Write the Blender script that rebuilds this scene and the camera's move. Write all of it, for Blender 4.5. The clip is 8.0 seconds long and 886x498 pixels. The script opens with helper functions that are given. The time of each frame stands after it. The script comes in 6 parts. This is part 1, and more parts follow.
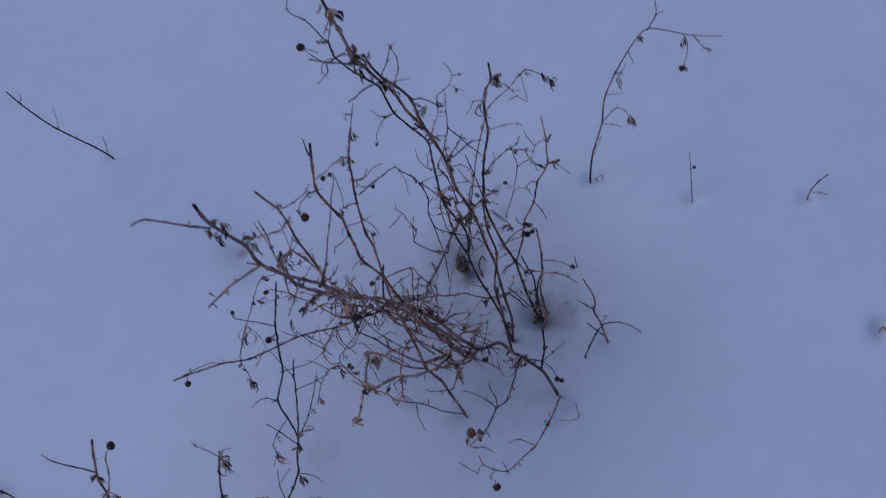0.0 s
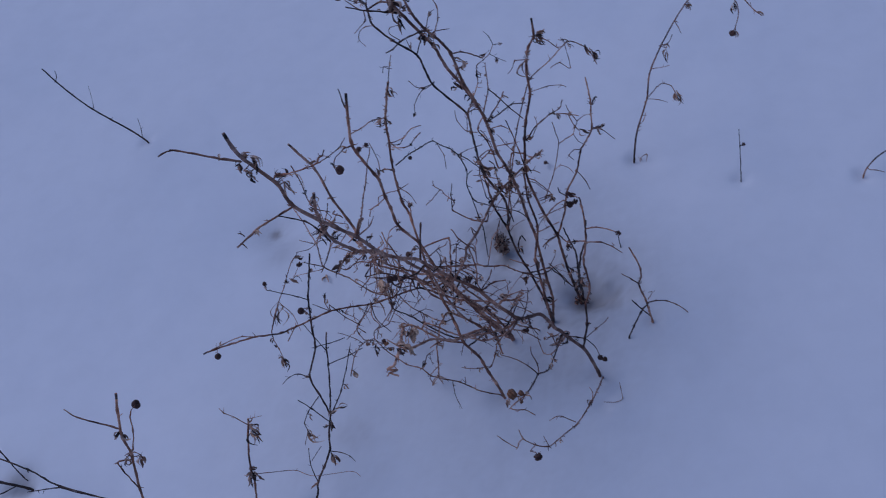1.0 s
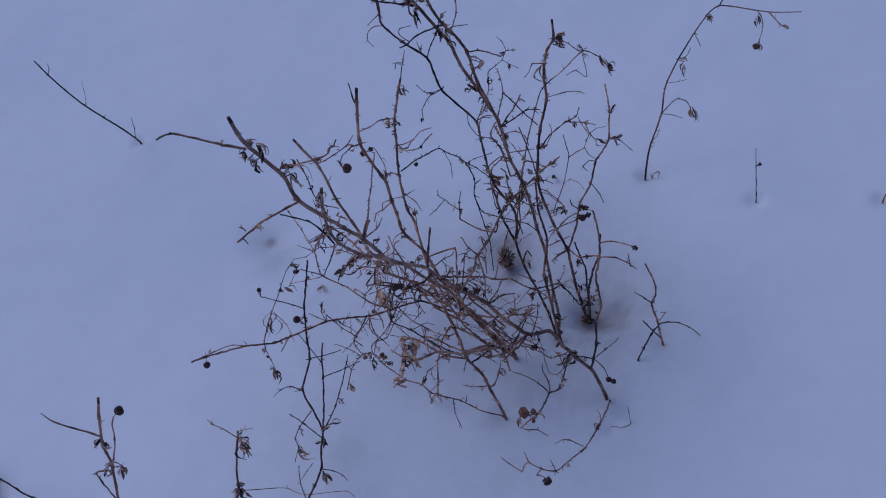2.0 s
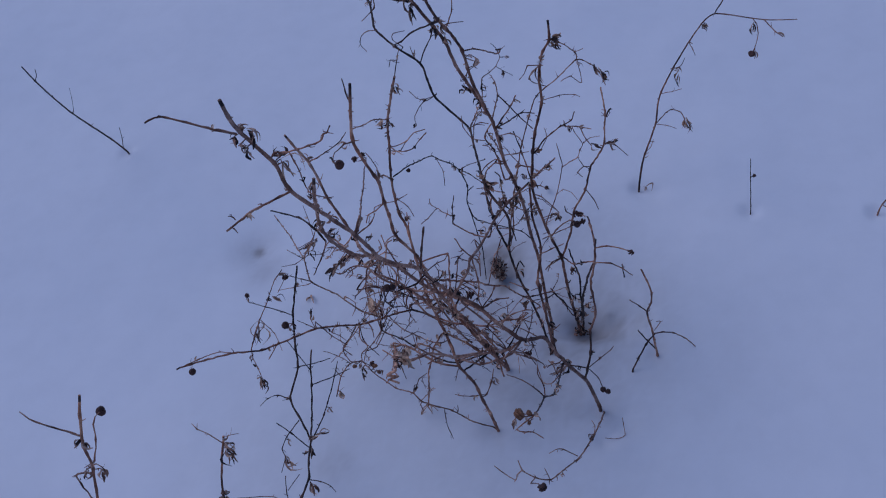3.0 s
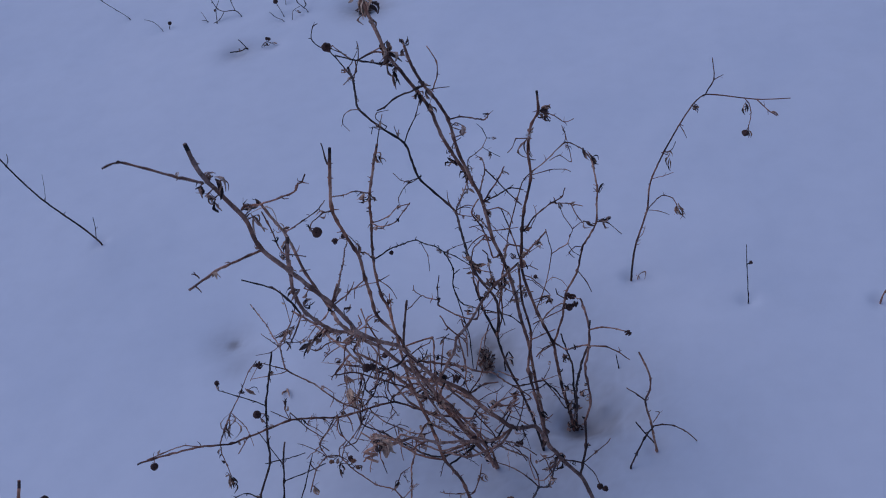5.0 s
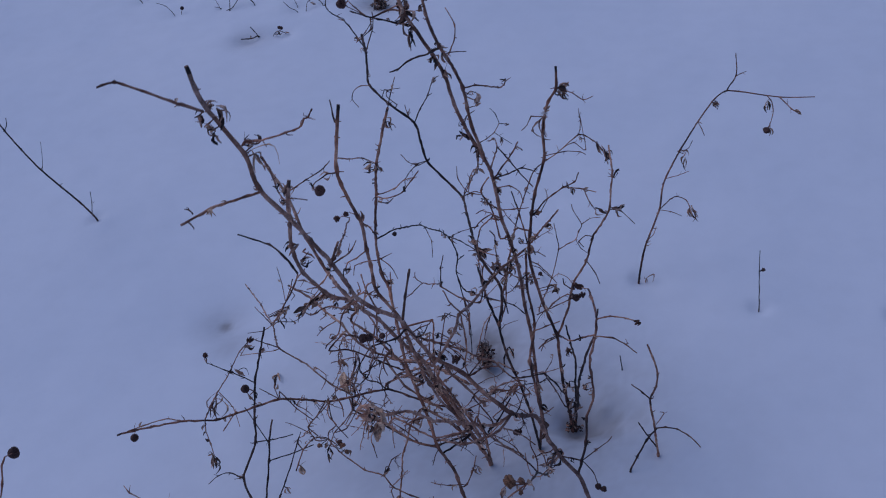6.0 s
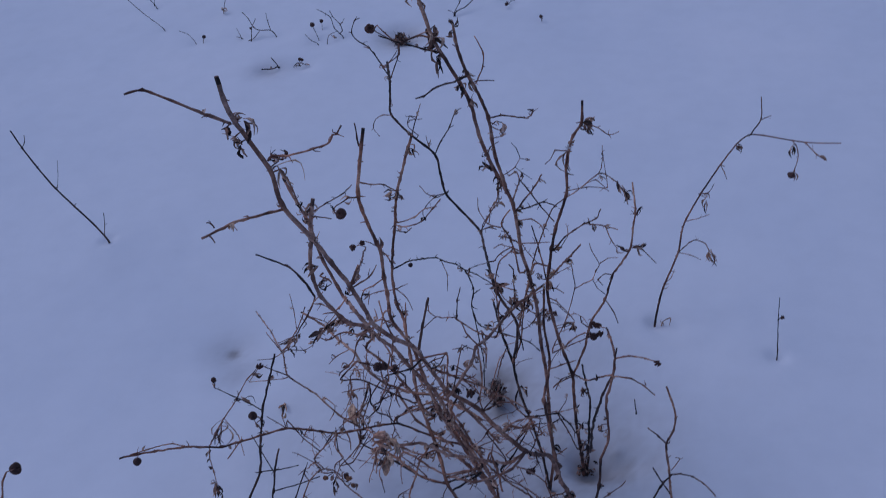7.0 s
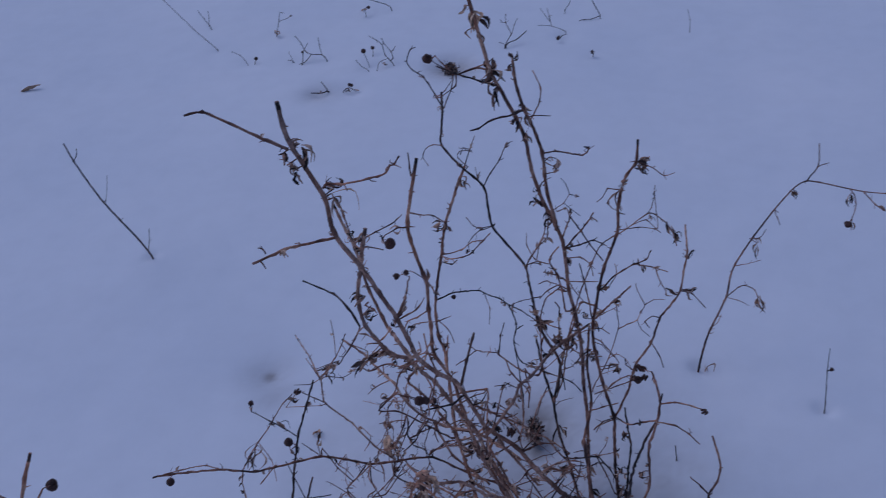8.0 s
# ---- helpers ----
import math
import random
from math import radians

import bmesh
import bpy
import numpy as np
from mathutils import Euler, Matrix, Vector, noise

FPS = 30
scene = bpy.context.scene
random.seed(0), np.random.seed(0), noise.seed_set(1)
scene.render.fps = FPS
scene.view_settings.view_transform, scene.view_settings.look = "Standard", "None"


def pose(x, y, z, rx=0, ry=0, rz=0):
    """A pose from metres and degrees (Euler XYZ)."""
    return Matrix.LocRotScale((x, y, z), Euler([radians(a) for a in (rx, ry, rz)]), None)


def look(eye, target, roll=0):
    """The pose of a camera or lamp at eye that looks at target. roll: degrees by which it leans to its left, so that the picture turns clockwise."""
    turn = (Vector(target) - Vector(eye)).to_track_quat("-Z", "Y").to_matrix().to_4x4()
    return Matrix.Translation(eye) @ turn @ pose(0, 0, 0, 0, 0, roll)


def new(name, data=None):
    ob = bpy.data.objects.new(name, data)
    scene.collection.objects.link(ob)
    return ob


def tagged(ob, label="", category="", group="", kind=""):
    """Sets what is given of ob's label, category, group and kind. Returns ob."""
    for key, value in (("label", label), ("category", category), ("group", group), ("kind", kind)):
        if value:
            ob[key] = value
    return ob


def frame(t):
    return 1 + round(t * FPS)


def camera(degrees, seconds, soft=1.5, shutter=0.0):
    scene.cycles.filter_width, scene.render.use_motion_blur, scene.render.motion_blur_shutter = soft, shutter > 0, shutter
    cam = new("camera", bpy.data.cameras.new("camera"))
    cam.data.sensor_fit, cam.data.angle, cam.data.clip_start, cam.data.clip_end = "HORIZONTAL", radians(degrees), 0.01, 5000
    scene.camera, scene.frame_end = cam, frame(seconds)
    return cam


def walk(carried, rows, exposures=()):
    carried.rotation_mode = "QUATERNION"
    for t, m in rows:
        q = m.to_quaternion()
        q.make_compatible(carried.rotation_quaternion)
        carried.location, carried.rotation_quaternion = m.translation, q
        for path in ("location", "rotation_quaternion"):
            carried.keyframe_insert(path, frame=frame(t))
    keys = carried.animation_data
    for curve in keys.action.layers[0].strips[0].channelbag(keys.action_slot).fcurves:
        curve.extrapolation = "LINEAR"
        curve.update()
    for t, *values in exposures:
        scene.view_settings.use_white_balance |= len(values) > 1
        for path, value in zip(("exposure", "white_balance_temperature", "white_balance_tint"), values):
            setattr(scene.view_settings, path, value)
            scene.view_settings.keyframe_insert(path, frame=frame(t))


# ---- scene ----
cam = camera(50.7, 8.0, soft=1.0, shutter=0.5)
PATH = [
    (0, (0.064, 0.031, 0.908), (-0.316, 1.092, -0.745), -19.7),
    (0.3, (0.0660, 0.0218, 0.8779), (-0.2974, 1.0284, -0.6920), -20.33),
    (0.5, (0.066, 0.017, 0.862), (-0.34, 1.086, -0.779), -20.8),
    (0.8, (0.0590, 0.0081, 0.8552), (-0.3585, 1.0427, -0.6827), -21.48),
    (1, (0.051, 0.003, 0.853), (-0.398, 1.107, -0.753), -21.2),
    (1.3, (0.0453, 0.0031, 0.8484), (-0.3905, 1.0654, -0.6655), -20.55),
    (1.5, (0.04, 0.009, 0.842), (-0.411, 1.138, -0.746), -19.7),
    (1.7, (0.0333, 0.0146, 0.8315), (-0.3834, 1.0945, -0.6753), -18.76),
    (2.8, (0.016, 0.006, 0.794), (-0.374, 1.199, -0.763), -15.5),
    (3, (0.017, 0.004, 0.793), (-0.374, 1.209, -0.755), -15.5),
    (3.3, (0.0181, 0.0026, 0.7907), (-0.3477, 1.1730, -0.6606), -15.31),
    (3.5, (0.018, 0.001, 0.783), (-0.361, 1.258, -0.726), -15.2),
    (3.8, (0.0198, 0.0035, 0.7751), (-0.3264, 1.2442, -0.6215), -14.72),
    (4, (0.017, 0.004, 0.768), (-0.335, 1.338, -0.679), -14.3),
    (4.2, (0.013, 0.006, 0.764), (-0.339, 1.362, -0.664), -14.3),
    (5.3, (0.002, 0.01, 0.727), (-0.344, 1.416, -0.652), -11.2),
    (5.5, (-0.002, 0.009, 0.718), (-0.345, 1.423, -0.654), -10.2),
    (5.8, (-0.0015, 0.0070, 0.7046), (-0.3287, 1.3638, -0.5848), -9.27),
    (6, (-0.003, 0.004, 0.695), (-0.35, 1.439, -0.654), -8.9),
    (6.3, (-0.0061, 0.0019, 0.6877), (-0.3475, 1.3752, -0.5801), -8.32),
    (6.5, (-0.009, 0.004, 0.684), (-0.373, 1.456, -0.642), -8.2),
    (7, (-0.014, 0.005, 0.682), (-0.375, 1.499, -0.597), -6.6),
    (7.3, (-0.0178, 0.0059, 0.6810), (-0.3505, 1.4522, -0.5052), -5.28),
    (7.5, (-0.02, 0.007, 0.68), (-0.379, 1.541, -0.552), -4.8),
    (7.8, (-0.0229, 0.0101, 0.6798), (-0.4058, 1.4650, -0.4807), -4.97),
    (8, (-0.024, 0.012, 0.68), (-0.462, 1.529, -0.546), -5.4),
]
walk(cam, [(t, look(eye, target, roll)) for t, eye, target, roll in PATH],
     [(0.0, -1.16, 4990, 21), (1.0, -1.07, 4990, 21), (3.5, -1.02, 4990, 21), (5.5, -1.08, 4990, 21), (6.5, -1.05, 4990, 21), (8.0, -1.15, 4990, 21)])
SUN_HIGH, SUN_TURN = 55.0, 285.0

# world: a dull, blue overcast sky
world = bpy.data.worlds.new("overcast_sky")
scene.world = world
world.use_nodes = True
wn, wl = world.node_tree.nodes, world.node_tree.links
sky = wn.new("ShaderNodeTexSky")
sky.sky_type, sky.sun_disc = "NISHITA", False
sky.sun_elevation, sky.sun_rotation = radians(SUN_HIGH), radians(SUN_TURN)
sky.air_density, sky.dust_density, sky.ozone_density = 1.0, 2.0, 2.0
wl.new(sky.outputs["Color"], wn["Background"].inputs["Color"])
wn["Background"].inputs["Strength"].default_value = 0.12

sun = new("sun", bpy.data.lights.new("sun", "SUN"))
sun.data.energy, sun.data.angle, sun.data.color = 1.0, radians(60), (1.0, 0.93, 0.86)
sun.matrix_world = look((0, 0, 0), (-math.sin(radians(SUN_TURN)) * math.cos(radians(SUN_HIGH)),
                                    -math.cos(radians(SUN_TURN)) * math.cos(radians(SUN_HIGH)), -math.sin(radians(SUN_HIGH))))


# materials
def material(name, rough=0.8):
    m = bpy.data.materials.new(name)
    m.use_nodes = True
    n = m.node_tree.nodes
    n["Principled BSDF"].inputs["Roughness"].default_value = rough
    return m, n, m.node_tree.links, n["Principled BSDF"]


def noise_at(n, l, scale, detail=4.0, rough=0.6, stretch=None):
    tc = n.new("ShaderNodeTexCoord")
    tx = n.new("ShaderNodeTexNoise")
    tx.inputs["Scale"].default_value, tx.inputs["Detail"].default_value = scale, detail
    tx.inputs["Roughness"].default_value = rough
    if stretch:
        mp = n.new("ShaderNodeMapping")
        mp.inputs["Scale"].default_value = stretch
        l.new(tc.outputs["Object"], mp.inputs["Vector"])
        l.new(mp.outputs["Vector"], tx.inputs["Vector"])
    else:
        l.new(tc.outputs["Object"], tx.inputs["Vector"])
    return tx


def ramp(n, l, value, stops):
    r = n.new("ShaderNodeValToRGB")
    e = r.color_ramp.elements
    while len(e) < len(stops):
        e.new(0.5)
    for k, (at, c) in zip(e, stops):
        k.position, k.color = at, (*c, 1)
    l.new(value, r.inputs["Fac"])
    return r.outputs["Color"]


def mix(n, l, fac, a, b, blend="MIX"):
    x = n.new("ShaderNodeMix")
    x.data_type, x.blend_type = "RGBA", blend
    if isinstance(fac, float):
        x.inputs["Factor"].default_value = fac
    else:
        l.new(fac, x.inputs["Factor"])
    for sock, v in ((x.inputs["A"], a), (x.inputs["B"], b)):
        if isinstance(v, tuple):
            sock.default_value = (*v, 1)
        else:
            l.new(v, sock)
    return x.outputs["Result"]


def bump(n, l, bsdf, height, strength, distance):
    b = n.new("ShaderNodeBump")
    b.inputs["Strength"].default_value, b.inputs["Distance"].default_value = strength, distance
    l.new(height, b.inputs["Height"])
    l.new(b.outputs["Normal"], bsdf.inputs["Normal"])


def bark(name, dark, mid, pale, worn_to=0.42, scraps=False):
    """Dry plant skin in three tones: in patches along a stalk, or, for scraps, from one leaflet to the next."""
    m, n, l, b = material(name, 0.75)
    big = noise_at(n, l, 45, 3)
    patchy = noise_at(n, l, 210, 3, 0.6)
    fine = noise_at(n, l, 700, 5, 0.7)
    if scraps:
        piece = n.new("ShaderNodeNewGeometry")
        base = ramp(n, l, piece.outputs["Random Per Island"], ((0.1, dark), (0.45, mid), (0.95, pale)))
    else:
        base = ramp(n, l, big.outputs["Fac"], ((0.38, dark), (0.5, mid), (0.62, pale)))
    speck = ramp(n, l, fine.outputs["Fac"], ((0.32, (0.5, 0.48, 0.47)), (0.58, (1.1, 1.1, 1.1))))
    worn = ramp(n, l, patchy.outputs["Fac"], ((0.3, (0.62, 0.6, 0.6)), (0.5, (0.97, 0.97, 0.97)), (0.7, (1.25, 1.23, 1.2))))
    shade = mix(n, l, 1.0, mix(n, l, 1.0, base, speck, "MULTIPLY"), worn, "MULTIPLY")
    stretch = noise_at(n, l, 17, 2, 0.5)
    weather = ramp(n, l, stretch.outputs["Fac"], ((0.36, (worn_to, worn_to, worn_to * 1.08)), (0.47, (0.9, 0.9, 0.92)), (0.6, (1.1, 1.08, 1.06))))
    shade = mix(n, l, 1.0, shade, weather, "MULTIPLY")
    info = n.new("ShaderNodeObjectInfo")
    tone = ramp(n, l, info.outputs["Random"], ((0.0, (0.75, 0.75, 0.78)), (1.0, (1.2, 1.15, 1.08))))
    l.new(mix(n, l, 1.0, shade, tone, "MULTIPLY"), b.inputs["Base Color"])
    bump(n, l, b, fine.outputs["Fac"], 0.6, 0.0004)
    return m


TAN = bark("tan_bark", (0.19, 0.094, 0.06), (0.425, 0.238, 0.158), (0.64, 0.415, 0.295), 0.6)
DARK = bark("dark_bark", (0.02, 0.012, 0.011), (0.046, 0.026, 0.022), (0.13, 0.075, 0.055))
WOOD = bark("twig_bark", (0.11, 0.048, 0.03), (0.36, 0.175, 0.107), (0.63, 0.375, 0.25), 0.6)
LEAF = bark("dry_leaf", (0.1, 0.052, 0.036), (0.38, 0.225, 0.148), (0.7, 0.5, 0.36), 0.9, True)
BROWN = bark("brown_bark", (0.045, 0.02, 0.014), (0.19, 0.086, 0.056), (0.44, 0.235, 0.155))
STRAW = bark("papery_leaf", (0.28, 0.165, 0.1), (0.52, 0.35, 0.235), (0.72, 0.55, 0.4), 0.9, True)
PALE_POD = bark("papery_pod", (0.11, 0.048, 0.025), (0.3, 0.14, 0.07), (0.5, 0.28, 0.15))
GREY = bark("grey_bract", (0.14, 0.1, 0.078), (0.32, 0.24, 0.19), (0.54, 0.44, 0.36), 0.9, True)
DOWN = bark("pale_down", (0.5, 0.48, 0.46), (0.66, 0.64, 0.62), (0.75, 0.74, 0.73), 0.95)
POD = bark("seed_pod", (0.035, 0.016, 0.014), (0.085, 0.038, 0.03), (0.2, 0.098, 0.066))


def snow_material():
    m, n, l, b = material("snow", 0.9)
    wide = noise_at(n, l, 2.2, 3)
    mid = noise_at(n, l, 30, 4)
    grain = noise_at(n, l, 520, 4, 0.7)
    c = ramp(n, l, wide.outputs["Fac"], ((0.3, (0.80, 0.82, 0.86)), (0.7, (0.88, 0.88, 0.90))))
    soil = ramp(n, l, mid.outputs["Fac"], ((0.2, (0.96, 0.96, 0.96)), (0.6, (1, 1, 1))))
    clean = mix(n, l, 1.0, c, soil, "MULTIPLY")
    # brown-grey tint: shade painted into the snow colour, mixed with plant dust
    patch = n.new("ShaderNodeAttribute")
    patch.attribute_name = "shade_dirt"
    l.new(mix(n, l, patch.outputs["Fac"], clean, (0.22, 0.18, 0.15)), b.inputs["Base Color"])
    b.inputs["Subsurface Weight"].default_value = 0.0
    add = n.new("ShaderNodeMath")
    add.operation = "ADD"
    l.new(mid.outputs["Fac"], add.inputs[0])
    l.new(grain.outputs["Fac"], add.inputs[1])
    bump(n, l, b, add.outputs["Value"], 0.12, 0.001)
    return m


SNOW = snow_material()

# snow: one sheet out to the horizon, with hollows melted round the stems
MID_X, MID_Y = -0.15, 0.55
HOLLOWS = [
    (-0.083, 0.51, 0.085, 0.014), (-0.03, 0.524, 0.02, 0.016), (-0.401, 0.629, 0.014, 0.003),
    (-0.403, 0.629, 0.035, 0.004), (-0.372, 0.597, 0.024, 0.004), (-0.117, 0.592, 0.03, 0.007),
    (-0.362, 1.324, 0.03, 0.012), (-0.012, 0.523, 0.018, 0.009), (0.004, 0.524, 0.018, 0.006), (0.02, 0.525, 0.014, 0.004),
    (-0.007, 0.537, 0.006, -0.005), (-0.496, 1.219, 0.025, 0.003),
    (-0.545, 1.2, 0.02, 0.005), (0.318, 0.487, 0.012, 0.015), (0.042, 0.697, 0.015, 0.004),
    (0.006, 0.411, 0.012, 0.004),
]
# painted shade at stem feet, dents and under the shrub, with some dust
SHADE_DIRT = [
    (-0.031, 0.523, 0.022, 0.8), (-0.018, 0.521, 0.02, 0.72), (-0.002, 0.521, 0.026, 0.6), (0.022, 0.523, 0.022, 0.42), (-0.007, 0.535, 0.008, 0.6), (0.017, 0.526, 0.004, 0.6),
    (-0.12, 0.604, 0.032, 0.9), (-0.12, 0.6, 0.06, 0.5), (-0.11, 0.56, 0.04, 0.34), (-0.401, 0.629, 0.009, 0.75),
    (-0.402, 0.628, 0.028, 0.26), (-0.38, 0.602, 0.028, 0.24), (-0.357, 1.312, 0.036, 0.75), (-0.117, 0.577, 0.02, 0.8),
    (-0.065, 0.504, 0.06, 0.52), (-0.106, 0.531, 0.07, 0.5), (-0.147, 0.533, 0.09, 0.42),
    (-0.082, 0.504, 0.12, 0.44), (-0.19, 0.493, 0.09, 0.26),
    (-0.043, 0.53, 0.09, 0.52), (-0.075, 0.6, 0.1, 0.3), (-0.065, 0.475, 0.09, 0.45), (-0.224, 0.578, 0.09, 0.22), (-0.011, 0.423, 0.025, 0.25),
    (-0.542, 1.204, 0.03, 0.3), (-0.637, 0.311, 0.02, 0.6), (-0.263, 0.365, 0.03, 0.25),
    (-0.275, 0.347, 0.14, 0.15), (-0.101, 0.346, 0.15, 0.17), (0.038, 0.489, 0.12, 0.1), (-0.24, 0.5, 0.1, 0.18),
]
ROOTS = []


def spread(low, high, step, far):
    """Even steps between low and high, then ever wider ones out to far."""
    out = list(np.arange(low, high, step))
    gap, a, z = step, out[0], out[-1]
    while z < far:
        gap *= 1.22
        a, z = a - gap, z + gap
        out = [a, *out, z]
    return np.array(out)


def lay_snow():
    """The snow cover, sunk a little round every root and in a few wider hollows, with shade and some plant dust painted
    into its colour.
    """
    xs, ys = spread(-0.85, 0.45, 0.0045, 400.0), spread(0.15, 1.45, 0.0045, 400.0)
    gx, gy = np.meshgrid(xs, ys)
    soft = np.array([0.007 * noise.noise((x * 2.6, y * 2.6, 0.3)) + 0.002 * noise.noise((x * 9, y * 9, 4.1)) + 0.0006 * noise.noise((x * 40, y * 40, 1.7))
                     for y in ys for x in xs]).reshape(gx.shape)
    broad = np.array([noise.noise((x * 0.12, y * 0.12, 7.7)) for y in ys for x in xs]).reshape(gx.shape)
    near = np.exp(-((gx - MID_X) ** 2 + (gy - MID_Y) ** 2) / 18.0)
    gz = soft * near + (1 - near) * 0.25 * broad
    for hx, hy, r, deep in HOLLOWS + ROOTS:
        gz -= deep * np.exp(-((gx - hx) ** 2 + (gy - hy) ** 2) / (r * r))
    # strength of the painted shade and dust, its edges broken by noise
    shade_dirt = np.zeros(gx.shape)
    for hx, hy, r, much in SHADE_DIRT:
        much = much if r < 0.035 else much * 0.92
        shade_dirt = np.maximum(shade_dirt, much * np.exp(-((gx - hx) ** 2 + (gy - hy) ** 2) / (r * r)))
    for j, i in np.argwhere(shade_dirt > 0.01):
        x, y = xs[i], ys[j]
        shade_dirt[j, i] *= max(0.0, 0.92 + 0.25 * noise.noise((x * 60, y * 60, 2.2)) + 0.3 * noise.noise((x * 170, y * 170, 5.1)))
    nx, ny = len(xs), len(ys)
    cell = (np.arange(ny - 1)[:, None] * nx + np.arange(nx - 1)[None, :]).ravel()
    sheet = bpy.data.meshes.new("snow")
    sheet.from_pydata(np.stack([gx, gy, gz], -1).reshape(-1, 3).tolist(), [], np.stack([cell, cell + 1, cell + nx + 1, cell + nx], 1).tolist())
    sheet.polygons.foreach_set("use_smooth", [True] * len(sheet.polygons))
    sheet.materials.append(SNOW)
    sheet.attributes.new("shade_dirt", "FLOAT", "POINT").data.foreach_set("value", shade_dirt.ravel())
    tagged(new("ground", sheet), "smooth bluish snow cover with small hollows around the stems", "snow", kind="structure")


# plants
rng = random.Random(7)
MM = 0.001


def smooth_line(points, step=0.004, pull=0.38):
    """Points along a Catmull-Rom curve through the given ones, with the share of the way at each."""
    p = [Vector(q) for q in points]
    if len(p) == 2:
        p.insert(1, (p[0] + p[1]) / 2 + Vector((rng.uniform(-1, 1), rng.uniform(-1, 1), rng.uniform(-1, 1))) * 0.02 * (p[1] - p[0]).length)
    ext = [2 * p[0] - p[1], *p, 2 * p[-1] - p[-2]]
    out, joint = [], []
    for a, b, c, d in zip(ext, ext[1:], ext[2:], ext[3:]):
        n = max(2, min(9, round((c - b).length / step)))
        for i in range(n):
            t = i / n
            m0, m1 = (c - a) * pull, (d - b) * pull
            q = b * (2 * t ** 3 - 3 * t * t + 1) + m0 * (t ** 3 - 2 * t * t + t) + c * (3 * t * t - 2 * t ** 3) + m1 * (t ** 3 - t * t)
            out.append(q)
            joint.append(i == 0)
    out.append(p[-1])
    joint.append(False)
    return out, joint


def tube(points, d0, d1, sides=6, rough=0.07):
    """Vertices and faces of a knobbly tapering stalk; d0 and d1 are its end diameters in mm."""
    line, joint = smooth_line(points, 0.004 if d0 > 1.5 else 0.003, 0.4 if d0 > 1.8 else 0.32)
    n = len(line)
    v, f = [], []
    up = Vector((0.3, 0.5, 0.8)).normalized()
    gap = rng.choice((3, 4, 5)) if d0 < 2.2 and n > 5 else n + 1
    for i, q in enumerate(line):
        along = (line[min(i + 1, n - 1)] - line[max(i - 1, 0)]).normalized()
        side = along.cross(up).normalized()
        up = side.cross(along).normalized()
        r = (d0 + (d1 - d0) * i / (n - 1)) * 0.5 * MM * (rng.uniform(1.05, 1.25 if d0 > 1.8 else 1.5) if joint[i] and 0 < i else rng.uniform(0.95, 1.05))
        if i % gap == gap - 1:
            r *= rng.uniform(1.15, 1.45)
        bend = Vector((rng.uniform(-1, 1), rng.uniform(-1, 1), rng.uniform(-1, 1))) * r * (0.15 if d0 > 1.8 else 0.4)
        for k in range(sides):
            a = 2 * math.pi * k / sides
            v.append(q + bend + (side * math.cos(a) + up * math.sin(a)) * r * rng.uniform(1 - rough, 1 + rough))
        if i:
            o = (i - 1) * sides
            f += [(o + k, o + (k + 1) % sides, o + sides + (k + 1) % sides, o + sides + k) for k in range(sides)]
    f.append(tuple(range(sides))[::-1])
    f.append(tuple(range((n - 1) * sides, n * sides)))
    return v, f, line, joint


def mesh_part(name, v, f, mat, parent, smooth=True):
    me = bpy.data.meshes.new(name)
    me.from_pydata([tuple(q) for q in v], [], f)
    me.polygons.foreach_set("use_smooth", [smooth] * len(f))
    me.materials.append(mat)
    me.update()
    ob = new(name, me)
    ob.parent = parent
    return ob


def rooted(points):
    """The points in metres; an end that stands at the snow goes on below it."""
    p = [Vector(q) * MM for q in points]
    if p[-1].z < 0.003:
        p.append(p[-1] + Vector((0, 0, -0.03)) + (p[-1] - p[-2]).normalized() * 0.006)
    elif p[0].z < 0.003:
        p.insert(0, p[0] + Vector((0, 0, -0.03)) + (p[0] - p[1]).normalized() * 0.006)
    return p


def spurs(v, f, line, joint, thick):
    """Short broken stubs and bud scales, most of them at a stalk's nodes, in its own mesh."""
    for i in range(2, len(line) - 2):
        if line[i].z < 0.012:
            continue
        for _ in range(rng.choice((0, 1, 1, 2)) if joint[i] else int(rng.random() < 0.035)):
            along = (line[i + 1] - line[i]).normalized()
            out = (Vector((rng.gauss(0, 1), rng.gauss(0, 1), rng.gauss(0, 1))).cross(along).normalized() + along * rng.uniform(-0.3, 0.9)).normalized()
            long = rng.uniform(1.2, 4.4) * MM
            curl = Vector((rng.gauss(0, 1), rng.gauss(0, 1), rng.gauss(0, 1))) * long * 0.3
            w = min(0.45, thick * 0.28)
            sv, sf, _, _ = tube((line[i], line[i] + out * long * 0.55, line[i] + out * long + curl), w * 2, w, 4)
            o = len(v)
            v += sv
            f += [tuple(o + k for k in q) for q in sf]


LINES = []


